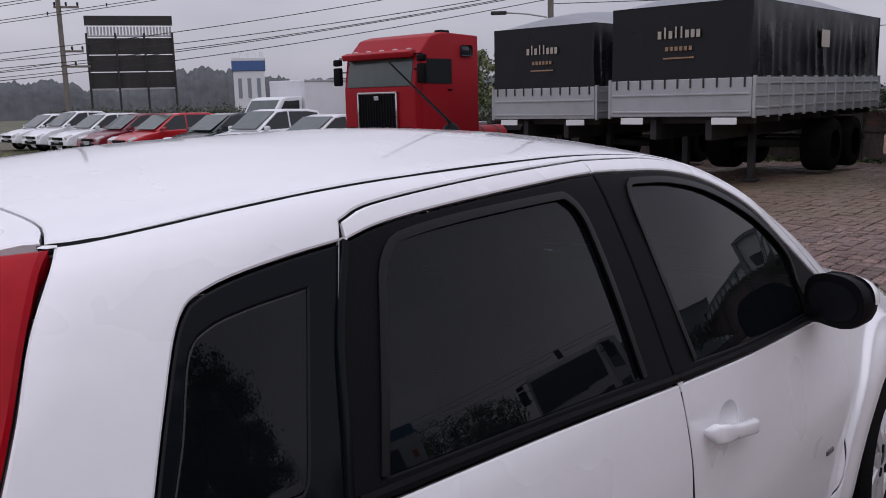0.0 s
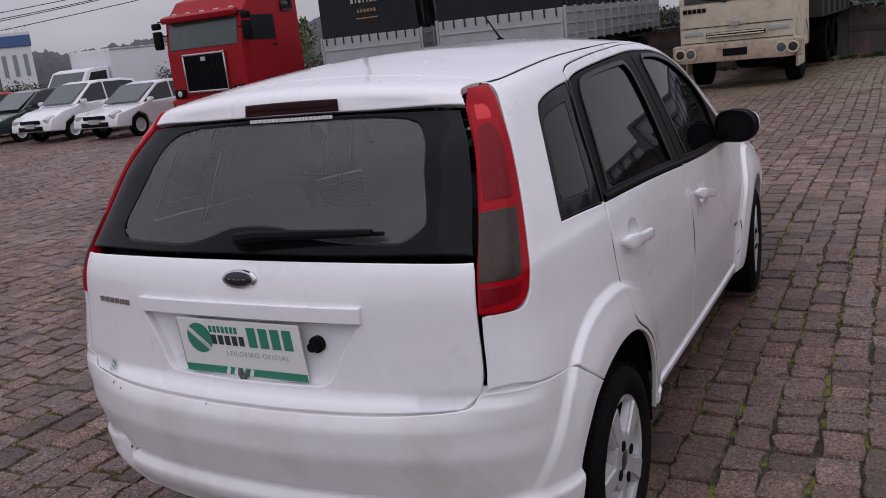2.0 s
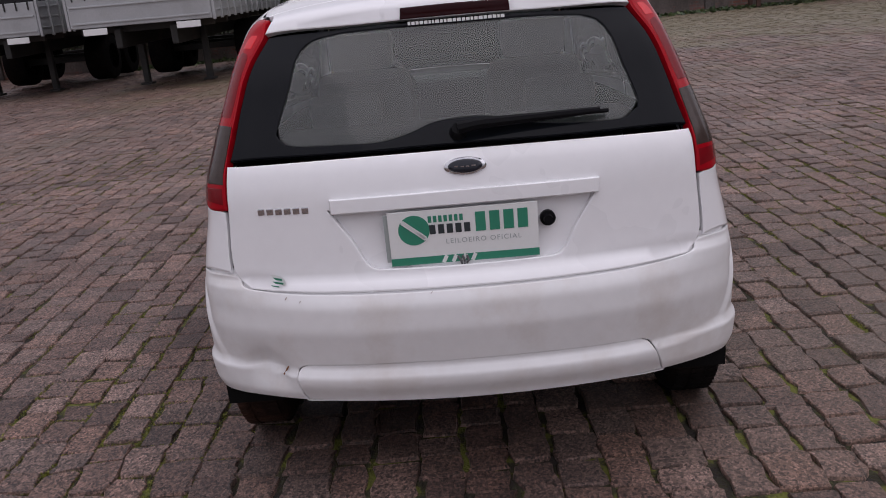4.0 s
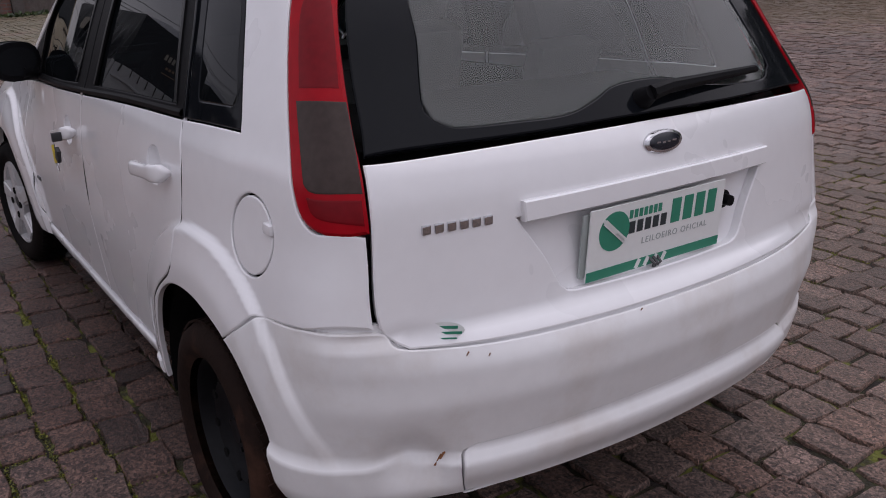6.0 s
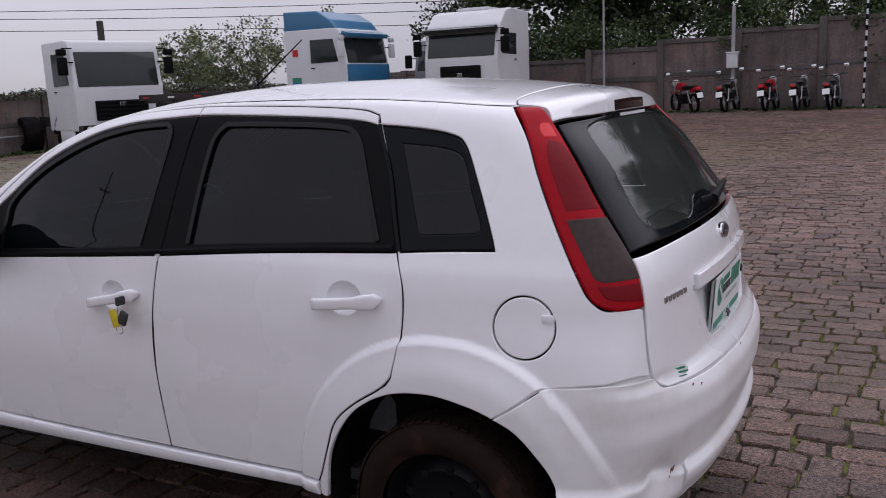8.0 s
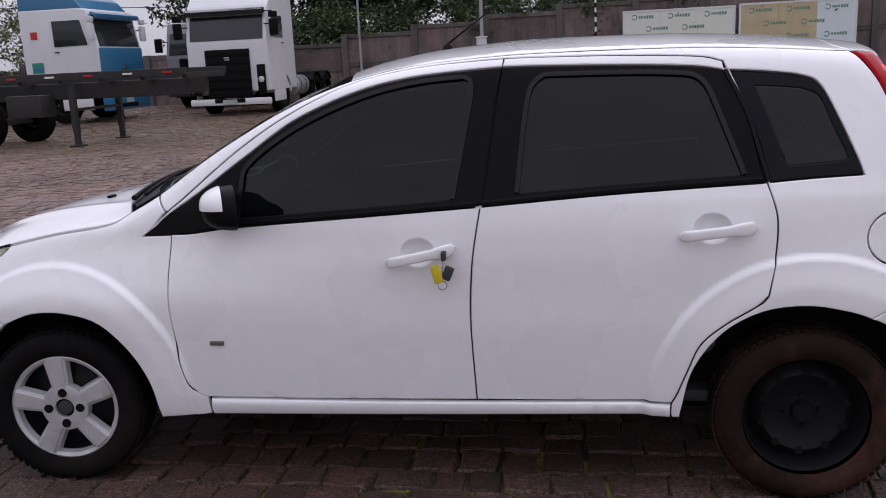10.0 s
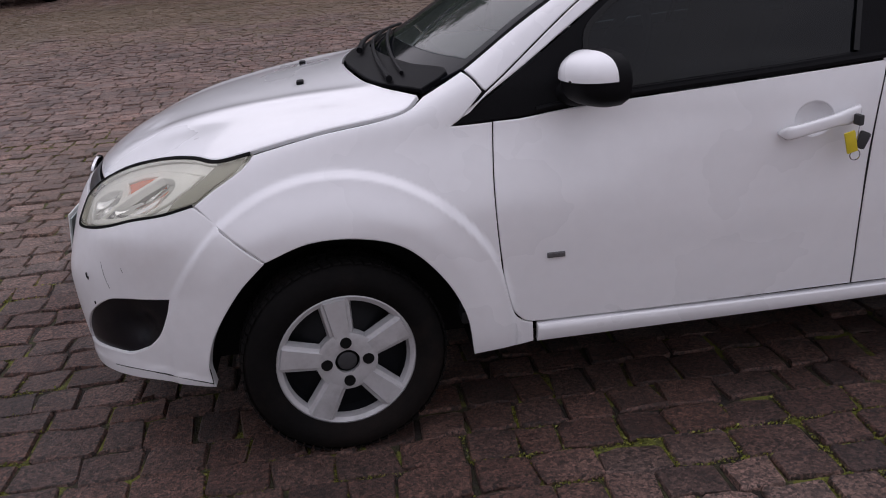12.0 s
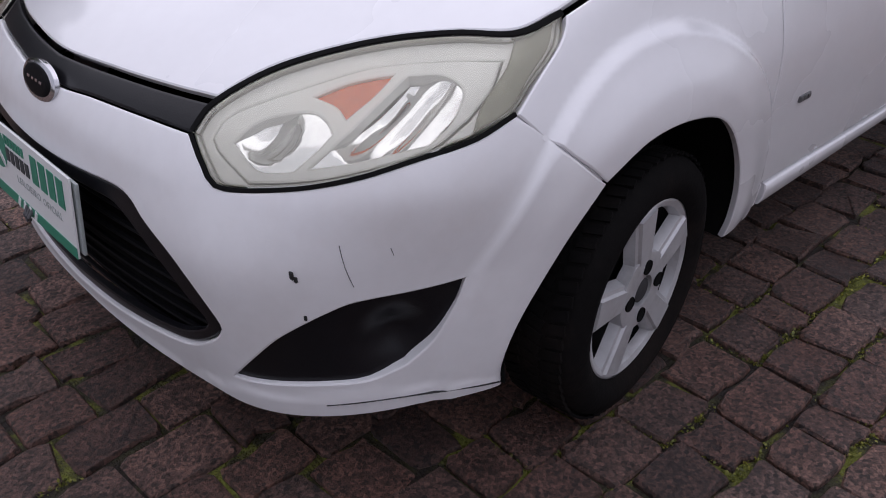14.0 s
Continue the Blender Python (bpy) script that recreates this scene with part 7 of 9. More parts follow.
# ---- walls, boards, poles and motorcycles ----
def wall_material(name, colour, brick_amount, stain):
    """Weathered rendered wall: stains running down, patches where bare bricks show."""
    m = bpy.data.materials.new(name)
    m.use_nodes = True
    n, l = m.node_tree.nodes, m.node_tree.links
    bsdf = n["Principled BSDF"]
    bsdf.inputs["Roughness"].default_value = 0.9
    geo = n.new("ShaderNodeNewGeometry")
    info = n.new("ShaderNodeObjectInfo")

    def noise_of(scale, lo, hi, a, b, squash=(1, 1, 1), detail=6):
        mp = n.new("ShaderNodeMapping")
        mp.inputs["Scale"].default_value = squash
        l.new(geo.outputs["Position"], mp.inputs["Vector"])
        t = n.new("ShaderNodeTexNoise")
        t.inputs["Scale"].default_value, t.inputs["Detail"].default_value, t.inputs["Roughness"].default_value = scale, detail, 0.65
        l.new(mp.outputs["Vector"], t.inputs["Vector"])
        r = n.new("ShaderNodeMapRange")
        r.inputs["From Min"].default_value, r.inputs["From Max"].default_value = lo, hi
        r.inputs["To Min"].default_value, r.inputs["To Max"].default_value = a, b
        l.new(t.outputs["Fac"], r.inputs["Value"])
        return r.outputs["Result"]

    def mix(kind, a, b, fac):
        k = n.new("ShaderNodeMix")
        k.data_type, k.blend_type = "RGBA", kind
        for socket, v in (("A", a), ("B", b), ("Factor", fac)):
            if isinstance(v, tuple):
                k.inputs[socket].default_value = (*v, 1)
            elif isinstance(v, float):
                k.inputs[socket].default_value = v
            else:
                l.new(v, k.inputs[socket])
        return k.outputs["Result"]

    col = mix("MULTIPLY", colour, noise_of(0.8, .3, .7, .72, 1.3), 1.0)
    col = mix("MULTIPLY", col, noise_of(22, .3, .7, .75, 1.25), 1.0)
    each = n.new("ShaderNodeMapRange")
    each.inputs["To Min"].default_value, each.inputs["To Max"].default_value = 0.8, 1.2
    l.new(info.outputs["Random"], each.inputs["Value"])
    col = mix("MULTIPLY", col, each.outputs["Result"], 1.0)
    if brick_amount:
        bm_ = n.new("ShaderNodeTexBrick")
        turn = n.new("ShaderNodeMapping")
        turn.inputs["Rotation"].default_value = (0, radians(-90), radians(90))
        swap = n.new("ShaderNodeSeparateXYZ")
        join = n.new("ShaderNodeCombineXYZ")
        l.new(geo.outputs["Position"], swap.inputs[0])
        l.new(swap.outputs["Y"], join.inputs["X"])
        l.new(swap.outputs["Z"], join.inputs["Y"])
        l.new(join.outputs[0], bm_.inputs["Vector"])
        bm_.inputs["Scale"].default_value = 1.0
        bm_.inputs["Brick Width"].default_value, bm_.inputs["Row Height"].default_value, bm_.inputs["Mortar Size"].default_value = 0.24, 0.085, 0.014
        bm_.inputs["Color1"].default_value, bm_.inputs["Color2"].default_value = (0.30, 0.10, 0.075, 1), (0.22, 0.10, 0.08, 1)
        bm_.inputs["Mortar"].default_value = (0.20, 0.17, 0.15, 1)
        col = mix("MIX", col, bm_.outputs["Color"], noise_of(1.1, .52, .60, 0.0, brick_amount))
    col = mix("MIX", col, (0.035, 0.032, 0.026), noise_of(1.6, .45, .75, 0.0, stain, (1.6, 1.6, .35)))
    l.new(col, bsdf.inputs["Base Color"])
    grain = n.new("ShaderNodeTexNoise")
    grain.inputs["Scale"].default_value, grain.inputs["Detail"].default_value = 30.0, 6.0
    l.new(geo.outputs["Position"], grain.inputs["Vector"])
    relief = n.new("ShaderNodeBump")
    relief.inputs["Strength"].default_value, relief.inputs["Distance"].default_value = 0.5, 0.02
    l.new(grain.outputs["Fac"], relief.inputs["Height"])
    l.new(relief.outputs["Normal"], bsdf.inputs["Normal"])
    return m


def leaf_material(name, dark, light, yellow):
    m = bpy.data.materials.new(name)
    m.use_nodes = True
    n, l = m.node_tree.nodes, m.node_tree.links
    bsdf = n["Principled BSDF"]
    bsdf.inputs["Roughness"].default_value = 0.5
    bsdf.inputs["Subsurface Weight"].default_value = 0.0
    geo = n.new("ShaderNodeNewGeometry")
    ramp_ = n.new("ShaderNodeValToRGB")
    e = ramp_.color_ramp.elements
    e[0].color, e[1].color = (*dark, 1), (*yellow, 1)
    e[1].position = 1.0
    e.new(0.6).color = (*light, 1)
    l.new(geo.outputs["Random Per Island"], ramp_.inputs["Fac"])
    t = n.new("ShaderNodeTexNoise")
    t.inputs["Scale"].default_value, t.inputs["Detail"].default_value = 0.7, 3.0
    l.new(geo.outputs["Position"], t.inputs["Vector"])
    r = n.new("ShaderNodeMapRange")
    r.inputs["From Min"].default_value, r.inputs["From Max"].default_value, r.inputs["To Min"].default_value, r.inputs["To Max"].default_value = .3, .7, .6, 1.4
    l.new(t.outputs["Fac"], r.inputs["Value"])
    mul = n.new("ShaderNodeMix")
    mul.data_type, mul.blend_type = "RGBA", "MULTIPLY"
    mul.inputs["Factor"].default_value = 1.0
    l.new(ramp_.outputs["Color"], mul.inputs["A"])
    l.new(r.outputs["Result"], mul.inputs["B"])
    l.new(mul.outputs["Result"], bsdf.inputs["Base Color"])
    return m


BARK = material("tree_bark", (0.09, 0.07, 0.055), 0.9, vary=0.3, bump=0.4, bump_scale=20)
LEAF_DARK = leaf_material("dark_leaves", (0.012, 0.022, 0.009), (0.030, 0.052, 0.016), (0.07, 0.09, 0.025))
LEAF_MID = leaf_material("green_leaves", (0.018, 0.034, 0.012), (0.042, 0.075, 0.02), (0.09, 0.11, 0.035))
LEAF_PALE = leaf_material("pale_grey_green_leaves", (0.06, 0.085, 0.045), (0.12, 0.15, 0.07), (0.20, 0.19, 0.08))
LEAF_HEDGE = leaf_material("hedge_leaves", (0.015, 0.025, 0.012), (0.035, 0.055, 0.022), (0.09, 0.10, 0.05))
# distance haze over these woods is mixed into the grey-blue base colour
FAR_HAZED = material("far_hazed_woods", (0.085, 0.092, 0.096), 0.95, vary=0.35, scale=0.05, fine=0.6, second=(0.10, 0.10, 0.085), second_amount=0.6, second_scale=0.05)
WALL_S = wall_material("grey_brown_rendered_wall", (0.150, 0.118, 0.112), 0.25, 0.75)
WALL_E = wall_material("patched_brick_wall", (0.150, 0.122, 0.112), 0.75, 0.65)
POST_GREY = wall_material("concrete_post", (0.10, 0.086, 0.08), 0.0, 0.6)
PIPE = material("grey_pipe", (0.32, 0.32, 0.32), 0.5, vary=0.1)
WOOD_POLE = material("grey_timber_pole", (0.16, 0.14, 0.12), 0.85, vary=0.2, bump=0.2)
FAR_WHITE = material("far_white_render", (0.62, 0.63, 0.64), 0.8, vary=0.06, scale=0.4)
FAR_GREY = material("far_grey_cladding", (0.20, 0.23, 0.26), 0.6, vary=0.1, scale=0.3)
FAR_WINDOW = material("far_window_glass", (0.05, 0.06, 0.08), 0.15, vary=0.2)
FAR_BLUE = material("far_blue_band", (0.05, 0.10, 0.25), 0.5, vary=0.1)
POSTER_WHITE = material("cream_white_poster", (0.66, 0.68, 0.60), 0.5, vary=0.05)
POSTER_TAN = material("tan_poster", (0.46, 0.38, 0.22), 0.5, vary=0.08, second=(0.58, 0.52, 0.38), second_amount=0.5)
POSTER_PALE = material("pale_blue_poster", (0.60, 0.68, 0.70), 0.5, vary=0.05)
POSTER_INK = material("green_poster_ink", (0.13, 0.26, 0.19), 0.5, vary=0.1)


def leaves(centres, size, seed, squash=1.0, up=0.25):
    """Small folded leaves at many points: vertices and faces."""
    r = np.random.default_rng(seed)
    k = len(centres)
    a = r.normal(size=(k, 3))
    a[:, 2] = a[:, 2] * squash
    a /= np.linalg.norm(a, axis=1, keepdims=True)
    b = r.normal(size=(k, 3)) + np.array((0, 0, up))
    b -= a * np.sum(a * b, 1, keepdims=True)
    b /= np.maximum(np.linalg.norm(b, axis=1, keepdims=True), 1e-6)
    c = np.cross(a, b)
    s = (size * r.uniform(.6, 1.4, k))[:, None]
    v = np.stack([centres, centres + a * s * .5 + b * s * .32 + c * s * .10, centres + a * s, centres + a * s * .5 - b * s * .32 + c * s * .10], 1).reshape(-1, 3)
    i = np.arange(k)[:, None] * 4
    f = np.concatenate([i + np.array((0, 1, 2)), i + np.array((0, 2, 3))], 1).reshape(-1, 3)
    return v, f


def tri_mesh(name, v, f, mat):
    me = bpy.data.meshes.new(name)
    me.vertices.add(len(v))
    me.vertices.foreach_set("co", v.astype(np.float32).ravel())
    me.loops.add(len(f) * 3)
    me.loops.foreach_set("vertex_index", f.astype(np.int32).ravel())
    me.polygons.add(len(f))
    me.polygons.foreach_set("loop_start", np.arange(0, len(f) * 3, 3, dtype=np.int32))
    me.update(calc_edges=True)
    me.materials.append(mat)
    return me


def tree(x, y, height, spread, seed, leaf, label, group, clumps=90, per=70, size=.17, base=None, low=.3):
    """A tapered trunk that forks into limbs, each ending in clumps of leaves."""
    r = np.random.default_rng(seed)
    g = float(lie(min(max(x, -15), 22), min(max(y, -28), 38))) if base is None else base
    t = thing("tree", pose(x, y, g - .05), label, "tree", group)
    bm = bmesh.new()
    fork = height * r.uniform(.28, .4)
    lean = r.normal(0, .04, 2) * height
    add_path_tube(bm, [(0, 0, 0), (lean[0] * .3, lean[1] * .3, fork * .5), (lean[0] * .6, lean[1] * .6, fork), (lean[0], lean[1], height * .8)], [height * .022, height * .017, height * .013, height * .004], 8)
    tips = []
    for k in range(9):
        a = k * 2.4 + r.uniform(-.3, .3)
        z0 = fork * r.uniform(.75, 1.5)
        reach = spread * r.uniform(.55, .95)
        p0 = np.array((lean[0] * .6, lean[1] * .6, z0))
        p2 = np.array((math.cos(a) * reach, math.sin(a) * reach, height * r.uniform(low + .15, .9)))
        p1 = (p0 + p2) / 2 + np.array((0, 0, height * .05)) + r.normal(0, .15, 3)
        add_path_tube(bm, [p0, p1, p2], [height * .008, height * .005, height * .002], 6)
        tips += [p1, p2]
    part("trunk", bm, BARK, t, "grey brown trunk and limbs", True)
    tips = np.array(tips)
    th, u = r.uniform(0, math.tau, clumps), r.uniform(-1, 1, clumps)
    rad = r.uniform(.45, 1.0, clumps) ** .6
    zc, zh = height * (1 + low) / 2, height * (1 - low) / 2
    c = np.stack([np.cos(th) * np.sqrt(1 - u * u) * spread * rad, np.sin(th) * np.sqrt(1 - u * u) * spread * rad, zc + u * zh * rad], 1)
    c += r.normal(0, .25, c.shape)
    c = np.vstack([c, tips])
    rr = r.uniform(.35, .8, len(c)) * (height / 8) ** .5
    pts = (c[:, None, :] + r.normal(0, .55, (len(c), per, 3)) * rr[:, None, None] * np.array((1, 1, .7))).reshape(-1, 3)
    pts = pts[pts[:, 2] > .3]
    v, f = leaves(pts, size, seed + 1)
    ob = new("crown", tri_mesh("crown", v, f, leaf))
    ob.parent = t
    ob["kind"] = "stuff"
    return t


# wall of rendered panels between posts, along y = -27
def wall_top(x):
    return float(np.interp(-x, [-21.5, -10.5, -7.6, .2, 7.9, 16], [1.95, 2.1, 2.42, 3.04, 3.2, 3.3]))


south = thing("wall_south", pose(0, -27, .15), "grey brown rendered panel wall between posts, stained", "wall", kind="structure")
bays = np.arange(21.4, -18, -2.5)
for x0, x1 in zip(bays, bays[1:]):
    top = wall_top((x0 + x1) / 2) - .15
    wide, xc, low_ = x0 - x1 - .20, (x0 + x1) / 2, top * .50
    part("wall_post", box_bm((.22, .24, top + .12), (x0, .02, (top - .10) / 2), .012), POST_GREY, south)
    part("wall_panel", box_bm((wide, .10, low_ + .10), (xc, -.03, (low_ - .10) / 2), .010), WALL_S, south)
    part("wall_beam", box_bm((wide, .15, .15), (xc, -.02, low_ + .077), .012), POST_GREY, south)
    part("wall_panel", box_bm((wide, .10, top - low_ - .30), (xc, -.03, (top + low_) / 2 + .005), .010), WALL_S, south)
    part("wall_beam", box_bm((wide, .17, .14), (xc, -.02, top - .072), .012), POST_GREY, south)

# patched wall along x = 21.5, with a hedge on its lower stretch
east = thing("wall_east", pose(21.55, 0, -.25), "low patched brick wall between concrete posts", "wall", kind="structure")
ends = np.arange(-26.9, 48, 2.45)
for y0, y1 in zip(ends, ends[1:]):
    top = 1.92 if y0 < -6.5 else 1.36
    part("wall_post", box_bm((.24, .26, top + .06), (0, y0, (top + .06) / 2), .015), POST_GREY, east)
    part("wall_panel", box_bm((.12, y1 - y0 - .27, top * .52), (.02, (y0 + y1) / 2, top * .26), .012), WALL_E, east)
    part("wall_panel", box_bm((.15, y1 - y0 - .27, .12), (.01, (y0 + y1) / 2, top * .52 + .062), .012), POST_GREY, east)
    part("wall_panel", box_bm((.12, y1 - y0 - .27, top * .48 - .13), (.02, (y0 + y1) / 2, top * .76 + .06), .012), WALL_E, east)
r = np.random.default_rng(3)
k = 42000
py = r.uniform(-6.6, 47, k)
bulge = .12 * np.sin(py * 1.7) + .10 * np.sin(py * .6 + 1)
pts = np.stack([21.45 + r.normal(0, .26, k), py, 1.30 + bulge * .4 + r.normal(0, .10, k) - .25 * (r.uniform(0, 1, k) < .2)], 1)
behind = py > 5.5
pts[behind, 2] -= r.uniform(0, .9, int(behind.sum()))
pts[behind, 0] -= .15
k2 = 7000
py2 = r.uniform(-26.8, -6.4, k2)
more = np.stack([21.55 + r.normal(0, .14, k2), py2, 1.66 + .05 * np.sin(py2 * 2) + r.normal(0, .05, k2)], 1)
v, f = leaves(np.vstack([pts, more]), .085, 4)
tagged(new("hedge", tri_mesh("hedge", v, f, LEAF_HEDGE)), "dark green creeping hedge along a low wall", "hedge", kind="stuff")
pipe = thing("wall_pipe", pose(21.38, 0, 0), "thin grey pipe fixed along a wall", "pipe")
bm = bmesh.new()
add_path_tube(bm, [(0, 4.5, .98), (0, 0, 1.08), (0, -6.2, 1.20), (0, -6.3, 1.18), (0, -6.32, .48), (0, -6.5, .45), (0, -14, .50)], .022, 8)
part("pipe", bm, PIPE, pipe, smooth=True)
for yy in (2, -2, -5, -8, -11):
    part("pipe_clip", box_bm((.06, .04, .07), (.02, yy, 1.05 - yy * .022 if yy > -6 else .47), .006), PIPE, pipe)

# grass along the walls and tufts between stones
k = 5200
gx_, gy_ = r.uniform(-16, 9, k), -26.5 + np.abs(r.normal(0, .25, k))
k3 = 5000
hx_, hy_ = 21.2 - np.abs(r.normal(0, .35, k3)), r.uniform(-16, 9, k3)
gx_, gy_ = np.concatenate([gx_, hx_]), np.concatenate([gy_, hy_])
v, f = leaves(np.stack([gx_, gy_, lie(gx_, gy_) + .02], 1), .11, 8, .3, 1.0)
v[:, 2] = np.maximum(v[:, 2], np.repeat(lie(gx_, gy_), 4) - .03)
tagged(new("grass", tri_mesh("grass", v, f, LEAF_MID)), "low green grass along the foot of the walls", "grass", kind="stuff")


# printed hoardings in front of the south wall
def hoarding(name, label, x0, x1, z0, z1, fields):
    w, h = x0 - x1, z1 - z0
    t = thing(name, pose((x0 + x1) / 2, -26.5, z0), label, "hoarding", "hoardings at the wall")
    n = len(fields)
    for k, mat in enumerate(fields):
        part("panel", box_bm((w / n - .004, .03, h - .02), (w / 2 - w / n * (k + .5), 0, h / 2), .004), mat, t, "printed panel")
    for xx in (-w / 2, w / 2):
        part("frame", box_bm((.06, .06, h + .06), (xx, 0, h / 2), .008), FAR_WHITE, t, "white frame")
    for zz in (0, h):
        part("frame", box_bm((w - .06, .06, .06), (0, 0, zz), .008), FAR_WHITE, t, "white frame")
    for xx in (-w * .35, w * .35):
        part("leg", box_bm((.07, .07, z0 - .2), (xx, -.02, -(z0 - .2) / 2), .005), CHASSIS, t)
    for row_ in range(5):
        for col in range(3):
            cx = w / 2 - w * (col + .30 + .40 * (row_ % 2)) / 3.05
            cz = h * (row_ + .5) / 5
            if cx < -w / 2 + .45:
                continue
            bm = bmesh.new()
            ring = [[bm.verts.new((cx + q * math.cos(a), d, cz + q * math.sin(a))) for a in np.linspace(.5, .5 + math.tau * .86, 14)] for q in (.095, .06) for d in (.0,)]
            for i in range(13):
                bm.faces.new((ring[0][i], ring[0][i + 1], ring[1][i + 1], ring[1][i]))
            for v_ in bm.verts:
                v_.co.y = .019
            for q in range(6):
                add_box(bm, (.065, .006, .10 if q > 2 else .075), (cx - .17 - q * .082, .018, cz), .002)
            part("printed_mark", bm, POSTER_INK, t, "green ring with plain bars")["kind"] = "stuff"
    return t


hoarding("hoarding", "cream white printed hoarding with rows of green marks", -.7, -4.2, .72, 2.62, [POSTER_WHITE] * 3)
hoarding("hoarding", "tan and pale blue printed hoarding with green marks", -4.37, -7.9, .56, 2.66, [POSTER_TAN, POSTER_TAN, POSTER_PALE])

# poles by the south wall
pl = thing("lamp_pole", pose(8.3, -26.75, .2), "thin pale metal pole beside a wall", "pole")
bm = bmesh.new()
add_tube(bm, (0, 0, 0), (0, 0, 4.6), .045, .035, 10)
part("pole", bm, PIPE, pl, smooth=True)
part("foot_plate", box_bm((.2, .2, .03), (0, 0, .015), .005), PIPE, pl)
pl = thing("meter_post", pose(4.0, -26.6, .2), "pale concrete post with a meter box", "post")
part("post", box_bm((.11, .11, 3.3), (0, 0, 1.65), .015), PIPE, pl, "pale post")
mb = part("meter_box", box_bm((.34, .20, .46), (0, .14, 1.62), .03), FAR_WHITE, pl, "pale meter box", True)
part("box_hood", box_bm((.38, .26, .05), (0, .14, 1.87), .012), FAR_WHITE, mb)
pl = thing("striped_pole", pose(.2, -26.75, .2), "thin black and white striped pole", "pole")
for k in range(21):
    bm = bmesh.new()
    add_tube(bm, (0, 0, k * .155), (0, 0, (k + 1) * .155), .032, .032, 10)
    part("band", bm, TRIM if k % 2 else PLATE_WHITE, pl, "black band" if k % 2 else "white band", True)


# motorcycles by the wall: each is built facing +x from its rear wheel at x = 0
def motorcycle(m, paint, label):
    t = thing("motorcycle", m, label, "motorcycle", "motorcycles by the wall")
    for x in (0, 1.25):
        bm = bmesh.new()
        add_lathe(bm, [(.24, -.04), (.29, -.045), (.305, 0), (.29, .045), (.24, .04), (.235, 0)], "Y", 28, closed=True)
        bmesh.ops.recalc_face_normals(bm, faces=bm.faces)
        w = part("wheel", bm, RUBBER, t, "narrow black tyre", True)
        w.matrix_basis = pose(x, 0, .305)
        bm = bmesh.new()
        add_lathe(bm, [(.001, .05), (.05, .05), (.05, -.05), (.001, -.05)], "Y", 14)
        for q in range(10):
            a = q * math.tau / 10
            add_tube(bm, (0, 0, 0), (.24 * math.cos(a), 0, .24 * math.sin(a)), .006, None, 5)
        part("spokes", bm, ALU, w, "spoked hub")
    bm = bmesh.new()
    add_path_tube(bm, [(0, .0, .32), (.35, 0, .42), (.42, 0, .70), (.95, 0, .88), (.70, 0, .35), (.35, 0, .38)], .03, 8)
    part("frame", bm, CHASSIS, t, "black tube frame", True)
    part("engine", box_bm((.36, .28, .32), (.60, 0, .44), .06), STEEL_BLACK, t, "dark engine", True)
    part("exhaust", box_bm((.70, .09, .09), (.16, -.16, .36), .04), CHROME, t, "metal exhaust", True)
    part("fuel_tank", box_bm((.46, .27, .24), (.74, 0, .84), .09, Euler((0, radians(-6), 0)).to_matrix(), (.8, .7)), paint, t, smooth=True)
    part("seat", box_bm((.66, .25, .11), (.20, 0, .80), .045), TRIM, t, "black seat", True)
    part("tail_fairing", box_bm((.40, .22, .14), (-.16, 0, .74), .05, Euler((0, radians(12), 0)).to_matrix()), paint, t, smooth=True)
    part("tail_lamp", box_bm((.06, .14, .09), (-.36, 0, .76), .02), SIGNAL, t, "red tail lamp", True)
    part("rear_mudguard", box_bm((.10, .15, .34), (-.33, 0, .58), .03, Euler((0, radians(25), 0)).to_matrix()), TRIM, t, smooth=True)
    part("plate", box_bm((.02, .20, .17), (-.42, 0, .56), .004, Euler((0, radians(20), 0)).to_matrix()), PLATE_WHITE, t, "blank white number plate")
    part("front_mudguard", box_bm((.42, .11, .05), (1.25, 0, .64), .02), paint, t, smooth=True)
    for s in (-1, 1):
        bm = bmesh.new()
        add_tube(bm, (1.25, s * .075, .31), (1.0, s * .075, .98), .022, None, 8)
        part("fork_leg", bm, ALU, t, "fork leg", True)
        bm = bmesh.new()
        add_path_tube(bm, [(.98, 0, .99), (.96, s * .20, 1.04), (.86, s * .36, 1.02)], .014, 8)
        part("handlebar", bm, CHASSIS, t, smooth=True)
        bm = bmesh.new()
        add_tube(bm, (.94, s * .22, 1.04), (.90, s * .34, 1.22), .008, None, 6)
        mir = part("mirror_stem", bm, CHASSIS, t)
        part("mirror", box_bm((.02, .14, .10), (.89, s * .36, 1.27), .008), MIRROR, mir, "bright mirror", True)
        bm = bmesh.new()
        add_path_tube(bm, [(-.02, s * .14, .32), (.12, s * .15, .72)], .018, 8)
        part("shock_absorber", bm, ALU, t)
    part("headlamp", box_bm((.16, .20, .20), (1.12, 0, .95), .06), LAMP, t, "round headlamp", True)
    bm = bmesh.new()
    add_tube(bm, (.45, .10, .34), (.40, .30, .01), .012, None, 6)
    part("side_stand", bm, CHASSIS, t)
    return t


